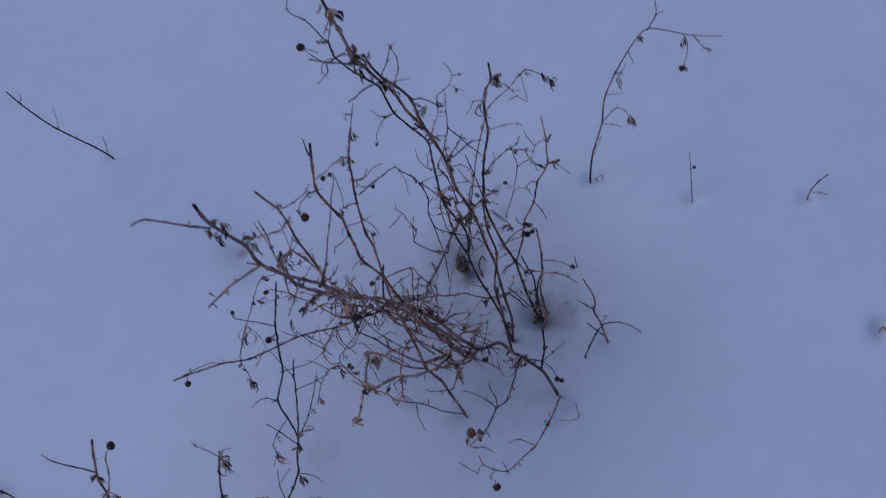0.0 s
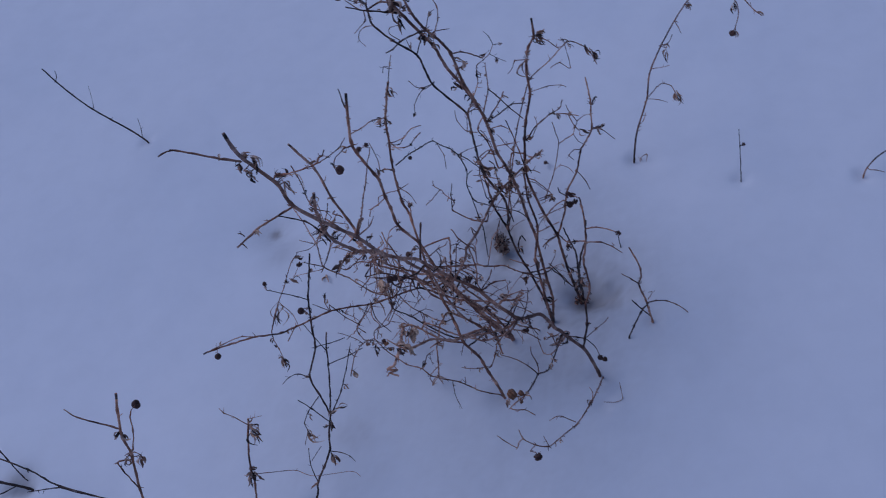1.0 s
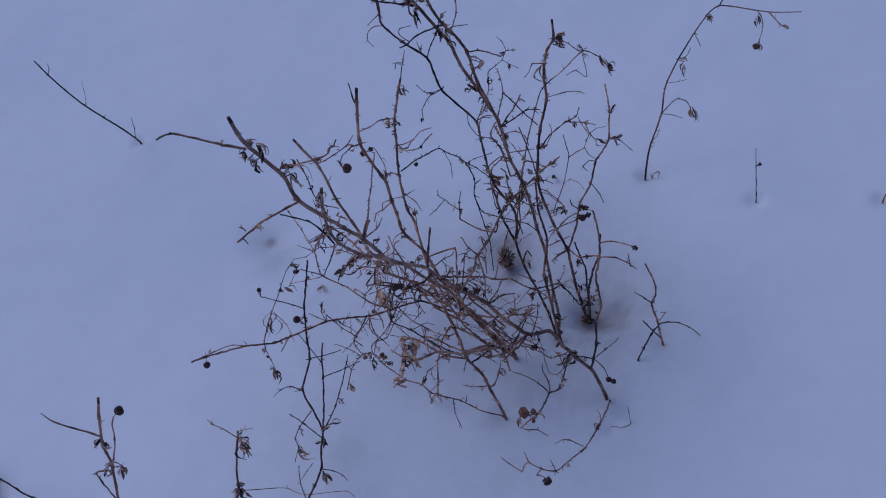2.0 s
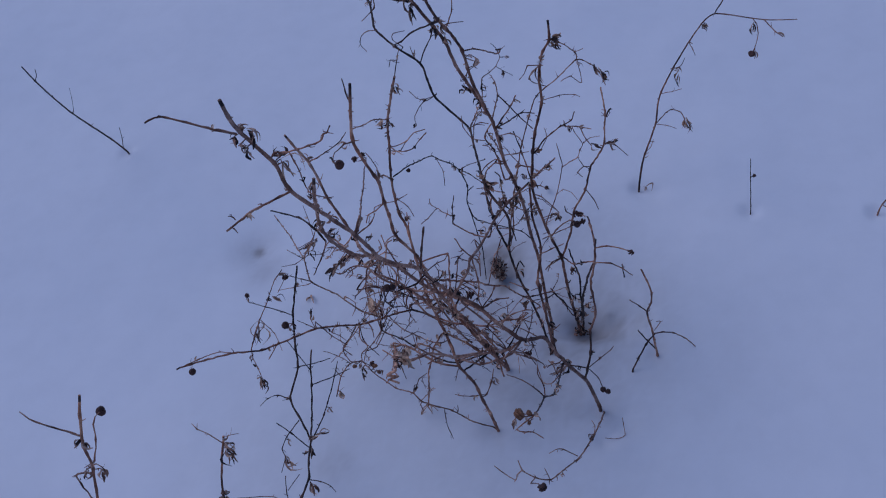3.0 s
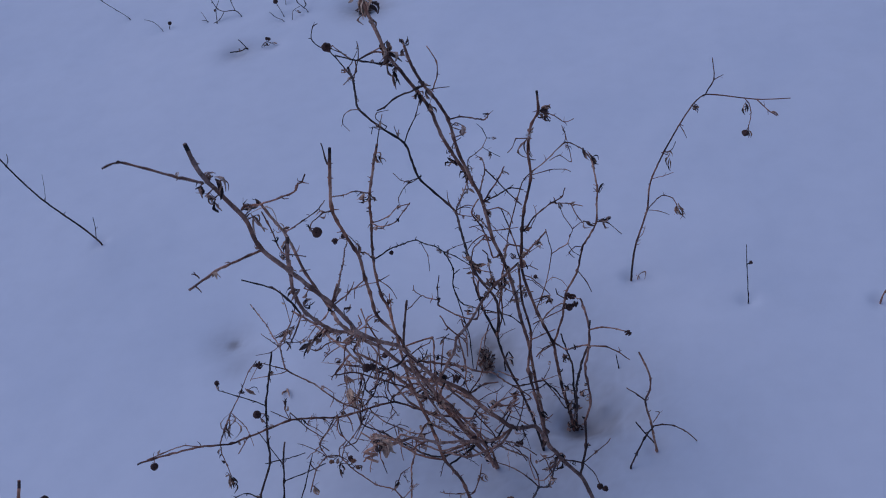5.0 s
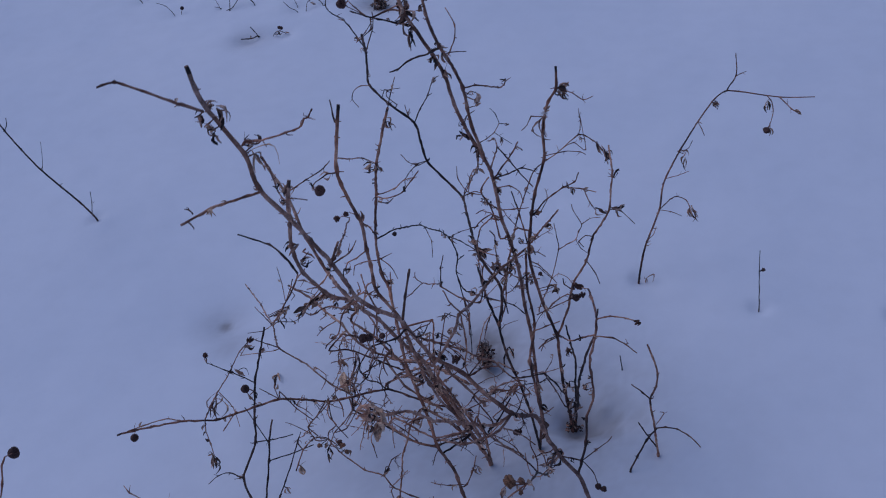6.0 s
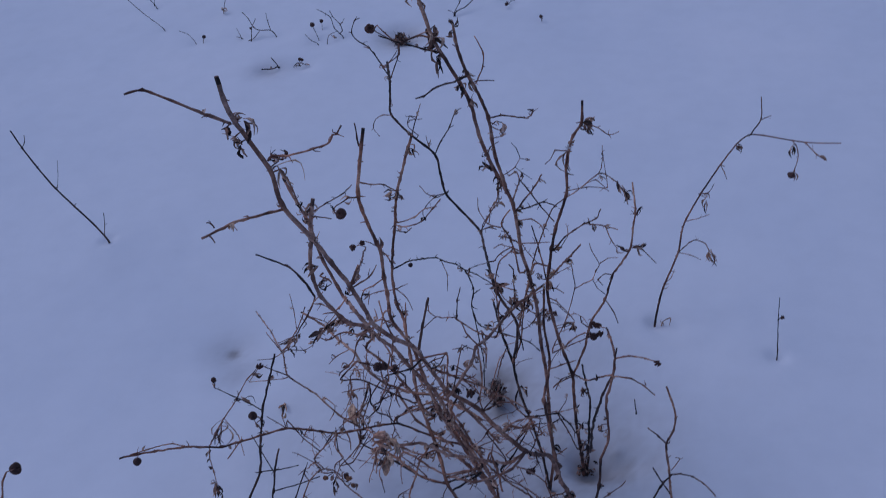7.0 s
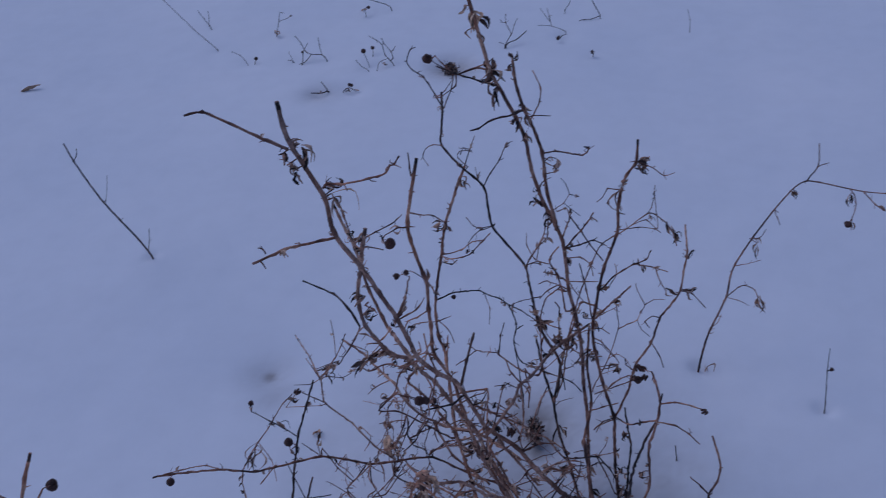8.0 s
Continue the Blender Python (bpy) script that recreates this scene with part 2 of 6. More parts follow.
def stem(thing, mat, d0, d1, *points):
    fine = 0.88 if thing.name.startswith("weed_stub") else 0.91
    v, f, line, joint = tube(rooted(points), d0 * fine, d1 * fine, 8)
    spurs(v, f, line, joint, d0)
    ob = mesh_part("stem", v, f, mat, thing)
    melt = {"weed_stub": (0.02, 0.0015), "dry_shrub": (0.012, 0.005), "dried_head": None, "snow_leaf": None, "leaf_litter": None}.get(thing.name.split(".")[0], (0.009, 0.005))
    for x, y, z in (points[0], points[-1]):
        if melt and z < 4 and all((x * MM - q[0]) ** 2 + (y * MM - q[1]) ** 2 > 0.012 ** 2 for q in ROOTS):
            ROOTS.append((x * MM, y * MM, *melt))
    if line[0].z > 0.05 and d0 > 1.5 and len(line) > 8:
        ob.data.materials.append(DARK)
        for face in ob.data.polygons[:8]:
            face.material_index = 1
    LINES.append((ob, line))
    return ob


def twig(on, d0, d1, *points, mat=None):
    d0, d1 = d0 * 0.93, d1 * 0.93
    v, f, line, joint = tube(rooted(points), d0, d1, 5)
    spurs(v, f, line, joint, d0)
    LINES.append((on, line))
    return mesh_part("twig", v, f, mat or on.data.materials[0], on)


def leaflet(v, f, a, tip, wide, most=0.44):
    """A dry leaflet, folded along its rib and curled to its tip, with thickness; joined on to v and f."""
    long = max((tip - a).length, 0.003)
    wide = min(wide * MM, long * (most if wide < 6.5 else 0.55))
    ahead = (tip - a).normalized()
    side = ahead.cross(Vector((rng.gauss(0, 1), rng.gauss(0, 1), rng.gauss(0, 1)))).normalized()
    up = side.cross(ahead)
    fold, curl, twist = rng.uniform(0.2, 1.3), rng.uniform(-0.6, 0.6), rng.uniform(-2.2, 2.2)
    if wide > 0.0065:
        fold, curl, twist = fold * 0.6, curl * 0.35, twist * 0.3
    rows, cols, at = 6, 4, len(v)
    for layer in (0, 1):
        for i in range(rows):
            u = i / (rows - 1)
            half = 0.5 * wide * (math.sin(math.pi * (0.07 + 0.88 * u ** 0.8)) ** 0.8) * rng.uniform(0.6, 1.25)
            mid = a + ahead * long * u + up * curl * long * math.sin(math.pi * u)
            s = side * math.cos(twist * u) + up * math.sin(twist * u)
            t = up * math.cos(twist * u) - side * math.sin(twist * u)
            for k in range(cols):
                w = 2 * k / (cols - 1) - 1
                v.append(mid + s * half * w * math.cos(fold * abs(w)) + t * half * abs(w) * math.sin(fold) + t * (layer * 0.25 * MM) + t * rng.uniform(-1, 1) * half * 0.4)
    n = rows * cols
    for i in range(rows - 1):
        for k in range(cols - 1):
            q = tuple(at + j for j in (i * cols + k, i * cols + k + 1, (i + 1) * cols + k + 1, (i + 1) * cols + k))
            f += [q[::-1], tuple(n + j for j in q)]
        for k in (0, cols - 1):
            q = tuple(at + j for j in (i * cols + k, (i + 1) * cols + k, n + (i + 1) * cols + k, n + i * cols + k))
            f.append(q if k == 0 else q[::-1])
    for i in (0, rows - 1):
        for k in range(cols - 1):
            q = tuple(at + j for j in (i * cols + k, i * cols + k + 1, n + i * cols + k + 1, n + i * cols + k))
            f.append(q if i == 0 else q[::-1])


def leaf(on, wide, base, tip, more=2, mat=None):
    """A withered leaf: a bunch of folded leaflets, some of them nearly black; the smallest are scraps, the widest papery blades."""
    a, b = Vector(base) * MM, Vector(tip) * MM
    v, f = [], []
    long = (b - a).length
    burnt = []
    if 3.3 < wide < 6.5:
        ahead = (b - a).normalized()
        side = ahead.cross(Vector((rng.gauss(0, 1), rng.gauss(0, 1), rng.gauss(0, 1)))).normalized()
        count = rng.choice((3, 4, 4, 5))
        for k in range(count):
            at = a + (b - a) * 0.45 * k / count
            way = ahead + side * (-1) ** k * rng.uniform(0.1, 0.4) + Vector((rng.gauss(0, 1), rng.gauss(0, 1), rng.gauss(-0.3, 1))) * 0.15
            first = len(f)
            leaflet(v, f, at, at + way.normalized() * max(wide * 1.1 * MM, long * 0.85) * rng.uniform(0.6, 1.1), wide * rng.uniform(0.5, 0.75))
            if rng.random() < 0.3:
                burnt += range(first, len(f))
    else:
        leaflet(v, f, a, b, wide)
        for _ in range(more):
            off = Vector((rng.gauss(0, 1), rng.gauss(0, 1), rng.gauss(0, 1))) * long * 0.22
            leaflet(v, f, a, a + (b - a) * rng.uniform(0.2, 0.8) + off, wide * rng.uniform(0.45, 0.8))
    ob = mesh_part("leaf", v, f, mat or (LEAF if wide < 6.5 else STRAW), on, False)
    if burnt:
        ob.data.materials.append(DARK)
        for k in burnt:
            ob.data.polygons[k].material_index = 1
    return ob


def tuft(on, at, count):
    """Pale short down standing off a node."""
    v, f = [], []
    for _ in range(count):
        root = Vector(at) * MM + Vector((rng.gauss(0, 1), rng.gauss(0, 1), rng.gauss(0, 1))) * 0.0006
        way = Vector((rng.gauss(0, 1), rng.gauss(0, 1), rng.gauss(0.4, 1))).normalized() * rng.uniform(1.5, 3.6) * MM
        hv, hf, _, _ = tube((root, root + way * 0.6, root + way), 0.2, 0.1, 3)
        o = len(v)
        v += hv
        f += [tuple(o + k for k in q) for q in hf]
    return mesh_part("down", v, f, DOWN, on)


def coil_mesh(seed, rise=0.8, thick=0.25, ribs=0.0):
    """A seed pod coiled two or three times like a snail shell, one across."""
    r = random.Random(seed)
    v, f, sides, count = [], [], 6, 34
    turns = r.uniform(2.0, 2.7)
    for i in range(count):
        u = i / (count - 1)
        a = 2 * math.pi * turns * u
        big = 0.26 * (0.6 + 0.4 * math.sin(math.pi * min(1, 0.15 + u)))
        mid = Vector((math.cos(a) * big, math.sin(a) * big, (u - 0.5) * rise))
        out, fat = Vector((math.cos(a), math.sin(a), 0)), (1 + ribs * (-1) ** i) * thick * min(1, 6 * u + 0.35, 6 * (1 - u) + 0.3)
        for k in range(sides):
            b = 2 * math.pi * k / sides
            v.append(mid + (out * math.cos(b) * 1.05 + Vector((0, 0, 0.6)) * math.sin(b)) * fat * r.uniform(0.9, 1.1))
        if i:
            o = (i - 1) * sides
            f += [(o + k, o + (k + 1) % sides, o + sides + (k + 1) % sides, o + sides + k) for k in range(sides)]
    f += [tuple(range(sides))[::-1], tuple(range((count - 1) * sides, count * sides))]
    me = bpy.data.meshes.new("seed_pod")
    me.from_pydata([tuple(q) for q in v], [], f)
    me.polygons.foreach_set("use_smooth", [True] * len(f))
    return me


COILS = [coil_mesh(s) for s in range(5)]
PALE_COILS = [coil_mesh(s, 0.5, 0.17, 0.12) for s in range(20, 23)]
for me in COILS:
    me.materials.append(POD)
for me in PALE_COILS:
    me.materials.append(PALE_POD)


def pod(on, wide, at, coils=COILS):
    ob = new("seed_pod", rng.choice(coils))
    ob.parent = on
    ob.matrix_basis = pose(*(Vector(at) * MM), rng.uniform(0, 360), rng.uniform(0, 360), rng.uniform(0, 360)) @ Matrix.Scale(wide * MM, 4)
    return ob


def plant(name, label, category, group=""):
    return tagged(new(name), label, category, group)


thing = plant("dry_shrub", "dry brown branching shrub with coiled seed pods, standing in snow", "shrub")
s = stem(thing, TAN, 2.5, 3.85, (-188, 343, 487), (-187, 342, 476), (-185, 342, 465), (-175, 345, 436), (-173, 344, 416), (-164, 348, 393), (-161, 360, 366), (-158, 372, 338), (-156, 380, 315), (-153, 387, 292), (-145, 395, 274), (-136, 404, 257), (-132, 416, 226), (-129, 424, 206), (-126, 431, 187), (-104, 421, 183), (-91, 411, 178), (-77, 402, 173), (-68, 397, 170), (-62, 407, 154), (-54, 419, 138), (-50, 425, 116), (-47, 430, 94), (-43, 435, 77), (-40, 440, 59), (-25, 437, 37), (-19, 433, 19), (-14, 429, 1))
twig(s, 1.6, 1.0, (-186, 341, 464), (-195, 339, 469), (-220, 337, 483), (-228, 332, 484), mat=WOOD)
twig(s, 1.21, 0.77, (-175, 345, 441), (-173, 347, 443), (-167, 346, 443), (-148, 346, 449), (-144, 347, 451), (-142, 348, 454), (-140, 348, 455), (-138, 350, 458), mat=BROWN)
twig(s, 1.54, 1.21, (-172, 345, 413), (-189, 323, 421), (-198, 307, 424), mat=WOOD)
twig(s, 0.858, 0.616, (-195, 315, 424), (-197, 316, 426), (-199, 316, 426), mat=BROWN)
twig(s, 0.858, 0.616, (-197, 310, 424), (-195, 310, 423), (-193, 308, 421), mat=WOOD)
leaf(s, 3.4, (-187, 341, 464), (-191, 337, 461))
twig(s, 0.77, 0.66, (-186, 341, 464), (-188, 340, 463), mat=BROWN)
leaf(s, 4.25, (-188, 340, 463), (-187, 336, 459))
twig(s, 0.77, 0.66, (-184, 343, 458), (-188, 340, 456), mat=BROWN)
leaf(s, 3.4, (-188, 340, 456), (-183, 338, 453))
twig(s, 0.77, 0.66, (-182, 343, 454), (-185, 341, 453), mat=BROWN)
leaf(s, 5.1, (-185, 341, 453), (-182, 337, 448))
leaf(s, 2.55, (-185, 343, 465), (-180, 345, 466))
twig(s, 0.77, 0.66, (-186, 342, 463), (-182, 345, 465), mat=BROWN)
leaf(s, 3.4, (-182, 345, 465), (-177, 339, 458))
twig(s, 0.77, 0.66, (-175, 345, 441), (-172, 347, 443), mat=BROWN)
for k in range(3):
    twig(s, 0.7, 0.6, (-173, 346, 442), (-171 + 2 * k, 347, 441))
    leaf(s, 1.7, (-171 + 2 * k, 347, 441), (-172 + 2 * k, 350, 444), 1, DARK)
twig(s, 0.77, 0.66, (-175, 345, 436), (-172, 347, 437), mat=BROWN)
leaf(s, 2.6, (-172, 347, 437), (-163, 341, 431), 1)
twig(s, 0.77, 0.66, (-175, 345, 434), (-171, 347, 435), mat=BROWN)
leaf(s, 2.6, (-171, 347, 435), (-165, 340, 430), 2)
twig(s, 0.77, 0.66, (-175, 345, 437), (-171, 348, 439), mat=BROWN)
leaf(s, 3.4, (-171, 348, 439), (-175, 348, 440))
leaf(s, 2.55, (-173, 344, 415), (-176, 345, 416))
leaf(s, 4.25, (-164, 349, 392), (-161, 348, 390))
twig(s, 1.98, 1.54, (-158, 373, 338), (-154, 381, 346))
leaf(s, 3.4, (-155, 379, 320), (-151, 383, 324))
twig(s, 0.77, 0.66, (-158, 375, 329), (-160, 374, 329), mat=BROWN)
leaf(s, 3.4, (-160, 374, 329), (-162, 376, 331))
twig(s, 0.77, 0.66, (-145, 396, 273), (-146, 394, 272), mat=BROWN)
leaf(s, 3.4, (-146, 394, 272), (-144, 397, 274))
twig(s, 1.98, 1.54, (-136, 405, 254), (-134, 406, 255), (-132, 409, 265), (-126, 415, 291), mat=DARK)
twig(s, 1.43, 1.08, (-42, 437, 69), (-44, 435, 68), (-43, 415, 92), (-42, 395, 115), (-41, 375, 139), (-41, 358, 159), (-41, 342, 180), (-44, 325, 208), (-44, 303, 235), (-45, 284, 259), mat=DARK)
twig(s, 1, 0.616, (-44, 325, 208), (-51, 330, 213), (-59, 333, 218), (-70, 335, 222), mat=WOOD)
twig(s, 1.1, 0.77, (-40, 441, 60), (-49, 430, 54), (-55, 425, 51), (-62, 425, 52), (-65, 431, 58), (-67, 438, 64), mat=WOOD)
twig(s, 1.32, 0.77, (-41, 439, 65), (-49, 430, 60), (-52, 435, 65), (-57, 439, 69), mat=WOOD)
twig(s, 0.66, 0.66, (-45, 284, 259), (-54, 284, 261), mat=BROWN)
pod(s, 9.5, (-54, 284, 261), PALE_COILS)
twig(s, 0.66, 0.66, (-45, 284, 259), (-48, 285, 260), mat=BROWN)
pod(s, 5, (-48, 285, 260), PALE_COILS)
leaf(s, 6.8, (-45, 284, 259), (-41, 282, 256))
twig(s, 0.66, 0.66, (-45, 284, 259), (-48, 280, 257), mat=BROWN)
pod(s, 4.5, (-48, 280, 257), PALE_COILS)
twig(s, 1, 0.616, (-45, 284, 259), (-56, 276, 255), (-51, 275, 253), (-46, 276, 252), (-39, 273, 249), mat=WOOD)
twig(s, 0.77, 0.66, (-45, 284, 259), (-56, 282, 259), mat=BROWN)
leaf(s, 4.25, (-56, 282, 259), (-58, 277, 255))
leaf(s, 3.4, (-67, 398, 169), (-61, 395, 163))
twig(s, 0.715, 0.616, (-63, 406, 157), (-62, 407, 158), (-61, 402, 152), (-62, 400, 150), mat=WOOD)
twig(s, 0.66, 0.66, (-62, 400, 150), (-64, 397, 148), mat=BROWN)
pod(s, 5.1, (-64, 397, 148))
twig(s, 0.66, 0.66, (-62, 400, 150), (-66, 397, 148), mat=BROWN)
pod(s, 4.2, (-66, 397, 148))
twig(s, 0.75, 0.55, (-49, 427, 108), (-47, 428, 109))
leaf(s, 5.95, (-47, 428, 109), (-51, 423, 105))
leaf(s, 5.1, (-40, 440, 59), (-50, 431, 52))
s = stem(thing, TAN, 1.98, 2.39, (-217, 449, 355), (-215, 453, 337), (-212, 457, 319), (-206, 450, 307), (-199, 438, 300), (-182, 418, 286), (-172, 400, 298), (-162, 382, 309), (-157, 384, 296), (-154, 385, 298))
twig(s, 1.1, 0.7, (-212, 457, 319), (-203, 452, 327), (-193, 450, 335), (-183, 455, 339), (-180, 466, 338), mat=BROWN)
leaf(s, 2.4, (-212, 457, 319), (-208, 459, 322), 3)
leaf(s, 2.0, (-213, 457, 321), (-215, 461, 324), 2)
s = stem(thing, BROWN, 1.66, 2.29, (-18, 530, 158), (-14, 507, 167), (-11, 483, 175), (-12, 478, 158), (-16, 473, 139), (-13, 464, 107), (-18, 456, 92), (-19, 445, 71), (-22, 437, 58), (-26, 437, 37))
twig(s, 1.43, 1.21, (-11, 483, 175), (-10, 488, 180), mat=DARK)
twig(s, 1.32, 0.924, (-11, 483, 174), (-1, 478, 183), (9, 471, 189), (16, 465, 193), mat=WOOD)
pod(s, 5.1, (18, 464, 192))
twig(s, 1.43, 0.924, (-13, 478, 161), (1, 479, 158), (11, 477, 153), (19, 474, 147), mat=WOOD)
twig(s, 1.32, 1.43, (-43, 524, 110), (-32, 502, 127), (-22, 491, 144), (-12, 479, 161), mat=BROWN)
twig(s, 1.32, 1.08, (-22, 437, 58), (-39, 440, 58))
twig(s, 1, 0.77, (-22, 437, 58), (-13, 432, 50), (-10, 427, 43), mat=BROWN)
pod(s, 5.1, (-9, 425, 41))
twig(s, 0.66, 0.66, (-10, 427, 43), (-5, 424, 39), mat=BROWN)
pod(s, 5.1, (-5, 424, 39))
twig(s, 1, 0.616, (-22, 437, 58), (-2, 450, 67), (1, 453, 70), mat=WOOD)
leaf(s, 3.4, (-12, 443, 61), (-10, 446, 64))
twig(s, 0.77, 0.66, (-14, 466, 114), (-16, 465, 114), mat=BROWN)
leaf(s, 5.95, (-16, 465, 114), (-23, 467, 117))
twig(s, 0.77, 0.66, (-14, 467, 119), (-19, 466, 119), mat=BROWN)
leaf(s, 4.25, (-19, 466, 119), (-21, 462, 116))
leaf(s, 3.4, (-19, 445, 71), (-17, 446, 71))
s = stem(thing, TAN, 2.18, 3.12, (-161, 355, 412), (-163, 350, 401), (-168, 358, 384), (-174, 367, 368), (-178, 371, 351), (-181, 381, 322), (-173, 392, 290), (-165, 402, 276), (-159, 407, 260), (-153, 413, 246), (-148, 418, 228), (-143, 424, 209), (-135, 432, 184), (-132, 436, 167), (-129, 440, 149), (-125, 445, 128), (-121, 449, 106), (-117, 454, 81), (-113, 459, 56), (-109, 468, 23), (-104, 477, -10))
twig(s, 0.9, 0.75, (-188, 390, 399), (-184, 384, 396), (-180, 378, 394), (-174, 366, 397), (-168, 356, 400), (-163, 351, 401), mat=BROWN)
twig(s, 0.8, 0.6, (-163, 351, 402), (-156, 342, 411), (-147, 338, 413), mat=BROWN)
twig(s, 1.54, 0.924, (-185, 383, 318), (-192, 388, 326), (-202, 392, 333), (-220, 393, 340), mat=DARK)
twig(s, 0.77, 0.66, (-178, 371, 353), (-174, 372, 352), mat=BROWN)
leaf(s, 5.1, (-174, 372, 352), (-184, 368, 351))
leaf(s, 3.4, (-179, 378, 331), (-172, 380, 332))
twig(s, 1.1, 0.77, (-185, 383, 318), (-187, 377, 313), (-195, 366, 302), mat=BROWN)
twig(s, 1.32, 0.77, (-196, 428, 296), (-198, 426, 295), (-192, 425, 293), (-190, 424, 291), mat=WOOD)
twig(s, 0.6, 0.5, (-176, 388, 301), (-183, 378, 296))
leaf(s, 4.25, (-183, 378, 296), (-189, 372, 291))
twig(s, 0.77, 0.66, (-173, 392, 290), (-175, 390, 289), mat=BROWN)
leaf(s, 4.25, (-175, 390, 289), (-182, 390, 291))
leaf(s, 4.25, (-165, 401, 274), (-172, 397, 271))
leaf(s, 4.25, (-163, 404, 269), (-161, 400, 265))
twig(s, 1, 0.616, (-173, 392, 292), (-180, 394, 295), (-187, 392, 295), mat=WOOD)
twig(s, 1, 0.616, (-165, 402, 276), (-158, 406, 279), (-160, 410, 284), mat=WOOD)
twig(s, 1.1, 0.77, (-164, 402, 275), (-170, 395, 268), (-172, 387, 260), (-179, 381, 256), (-180, 379, 254), mat=BROWN)
twig(s, 1.1, 0.924, (-158, 408, 257), (-153, 404, 251), (-154, 398, 244), (-153, 392, 237), mat=WOOD)
twig(s, 0.66, 0.66, (-172, 387, 260), (-157, 387, 256), mat=BROWN)
pod(s, 6, (-157, 387, 256))
twig(s, 0.66, 0.66, (-172, 387, 260), (-153, 388, 256), mat=BROWN)
pod(s, 5.1, (-153, 388, 256))
twig(s, 1, 0.77, (-153, 396, 242), (-148, 397, 242), (-143, 396, 239), (-142, 391, 233), mat=BROWN)
twig(s, 0.75, 0.55, (-165, 483, 158), (-172, 482, 157), (-178, 481, 152))
pod(s, 5.1, (-178, 481, 152))
leaf(s, 3.4, (-163, 350, 401), (-167, 350, 402))
leaf(s, 4.25, (-162, 354, 410), (-163, 350, 406))
s = stem(thing, WOOD, 2.39, 2.7, (-170, 478, 373), (-174, 472, 352), (-177, 466, 329), (-175, 468, 307), (-170, 470, 280), (-170, 469, 257), (-170, 469, 238), (-170, 468, 219), (-164, 466, 207), (-156, 465, 192), (-151, 462, 169), (-145, 459, 147), (-134, 456, 122), (-127, 454, 104), (-120, 452, 86), (-112, 450, 69), (-104, 449, 52), (-104, 462, 21), (-105, 476, -10))
twig(s, 1.1, 0.924, (-173, 475, 362), (-174, 475, 362), (-177, 484, 373), mat=WOOD)
twig(s, 1.1, 0.77, (-177, 466, 328), (-182, 461, 331), (-188, 453, 331), mat=BROWN)
twig(s, 0.858, 0.616, (-188, 453, 331), (-184, 437, 340), (-180, 430, 343), mat=WOOD)
twig(s, 0.7, 0.5, (-180, 430, 343), (-177, 430, 343))
pod(s, 6.8, (-177, 430, 343))
twig(s, 0.77, 0.66, (-177, 466, 329), (-181, 464, 329), mat=BROWN)
leaf(s, 2.55, (-181, 464, 329), (-186, 462, 328))
twig(s, 1, 0.924, (-176, 468, 339), (-175, 490, 321), (-174, 513, 304), (-172, 534, 283), mat=WOOD)
twig(s, 1.1, 0.85, (-178, 539, 247), (-163, 515, 265), (-147, 502, 281), (-137, 498, 296), (-129, 489, 311), mat=WOOD)
twig(s, 1.0, 0.8, (-178, 541, 240), (-172, 545, 235), (-174, 569, 220), mat=BROWN)
twig(s, 1.1, 0.8, (-175, 537, 264), (-172, 526, 260), (-158, 524, 267), (-152, 533, 268), (-143, 536, 268), mat=WOOD)
twig(s, 1.1, 0.924, (-170, 469, 257), (-177, 464, 253), (-183, 461, 252), (-185, 457, 247), mat=WOOD)
leaf(s, 3.4, (-170, 467, 218), (-167, 471, 221))
twig(s, 0.858, 0.616, (-170, 467, 218), (-176, 464, 216), (-179, 460, 212), mat=WOOD)
leaf(s, 2.55, (-170, 470, 280), (-171, 476, 287))
s = stem(thing, WOOD, 1.98, 2.91, (-149, 514, 345), (-157, 523, 324), (-164, 529, 303), (-171, 534, 283), (-175, 537, 265), (-178, 539, 247), (-184, 542, 218), (-189, 546, 188), (-181, 521, 181), (-174, 510, 177), (-165, 484, 159), (-156, 459, 142), (-142, 436, 125), (-135, 423, 116), (-129, 410, 107), (-120, 410, 79), (-116, 408, 52), (-112, 407, 25), (-109, 406, -2))
leaf(s, 3.4, (-154, 519, 333), (-150, 514, 327))
leaf(s, 3.4, (-153, 520, 330), (-149, 517, 326))
leaf(s, 2.55, (-154, 519, 332), (-157, 514, 328))
twig(s, 0.858, 0.616, (-149, 514, 345), (-144, 527, 361), mat=BROWN)
twig(s, 0.715, 0.616, (-146, 521, 354), (-151, 521, 355), (-152, 517, 352), mat=BROWN)
twig(s, 0.77, 0.66, (-171, 534, 283), (-174, 534, 283), mat=BROWN)
leaf(s, 5.1, (-174, 534, 283), (-181, 530, 281))
leaf(s, 4.25, (-172, 534, 282), (-177, 529, 278))
leaf(s, 5.1, (-171, 535, 282), (-167, 530, 276))
twig(s, 1.43, 0.924, (-197, 577, 168), (-187, 595, 162), (-181, 619, 144), (-176, 642, 126), (-164, 629, 133), (-152, 617, 141), (-141, 603, 147), (-129, 590, 154), (-110, 565, 166), mat=DARK)
pod(s, 4.2, (-186, 592, 160))
twig(s, 0.858, 0.616, (-169, 634, 130), (-163, 626, 120), (-162, 616, 109), mat=WOOD)
twig(s, 1, 0.616, (-184, 528, 190), (-196, 525, 190), (-202, 522, 189), (-203, 517, 183), mat=WOOD)
twig(s, 1, 0.616, (-184, 528, 190), (-173, 533, 193), mat=BROWN)
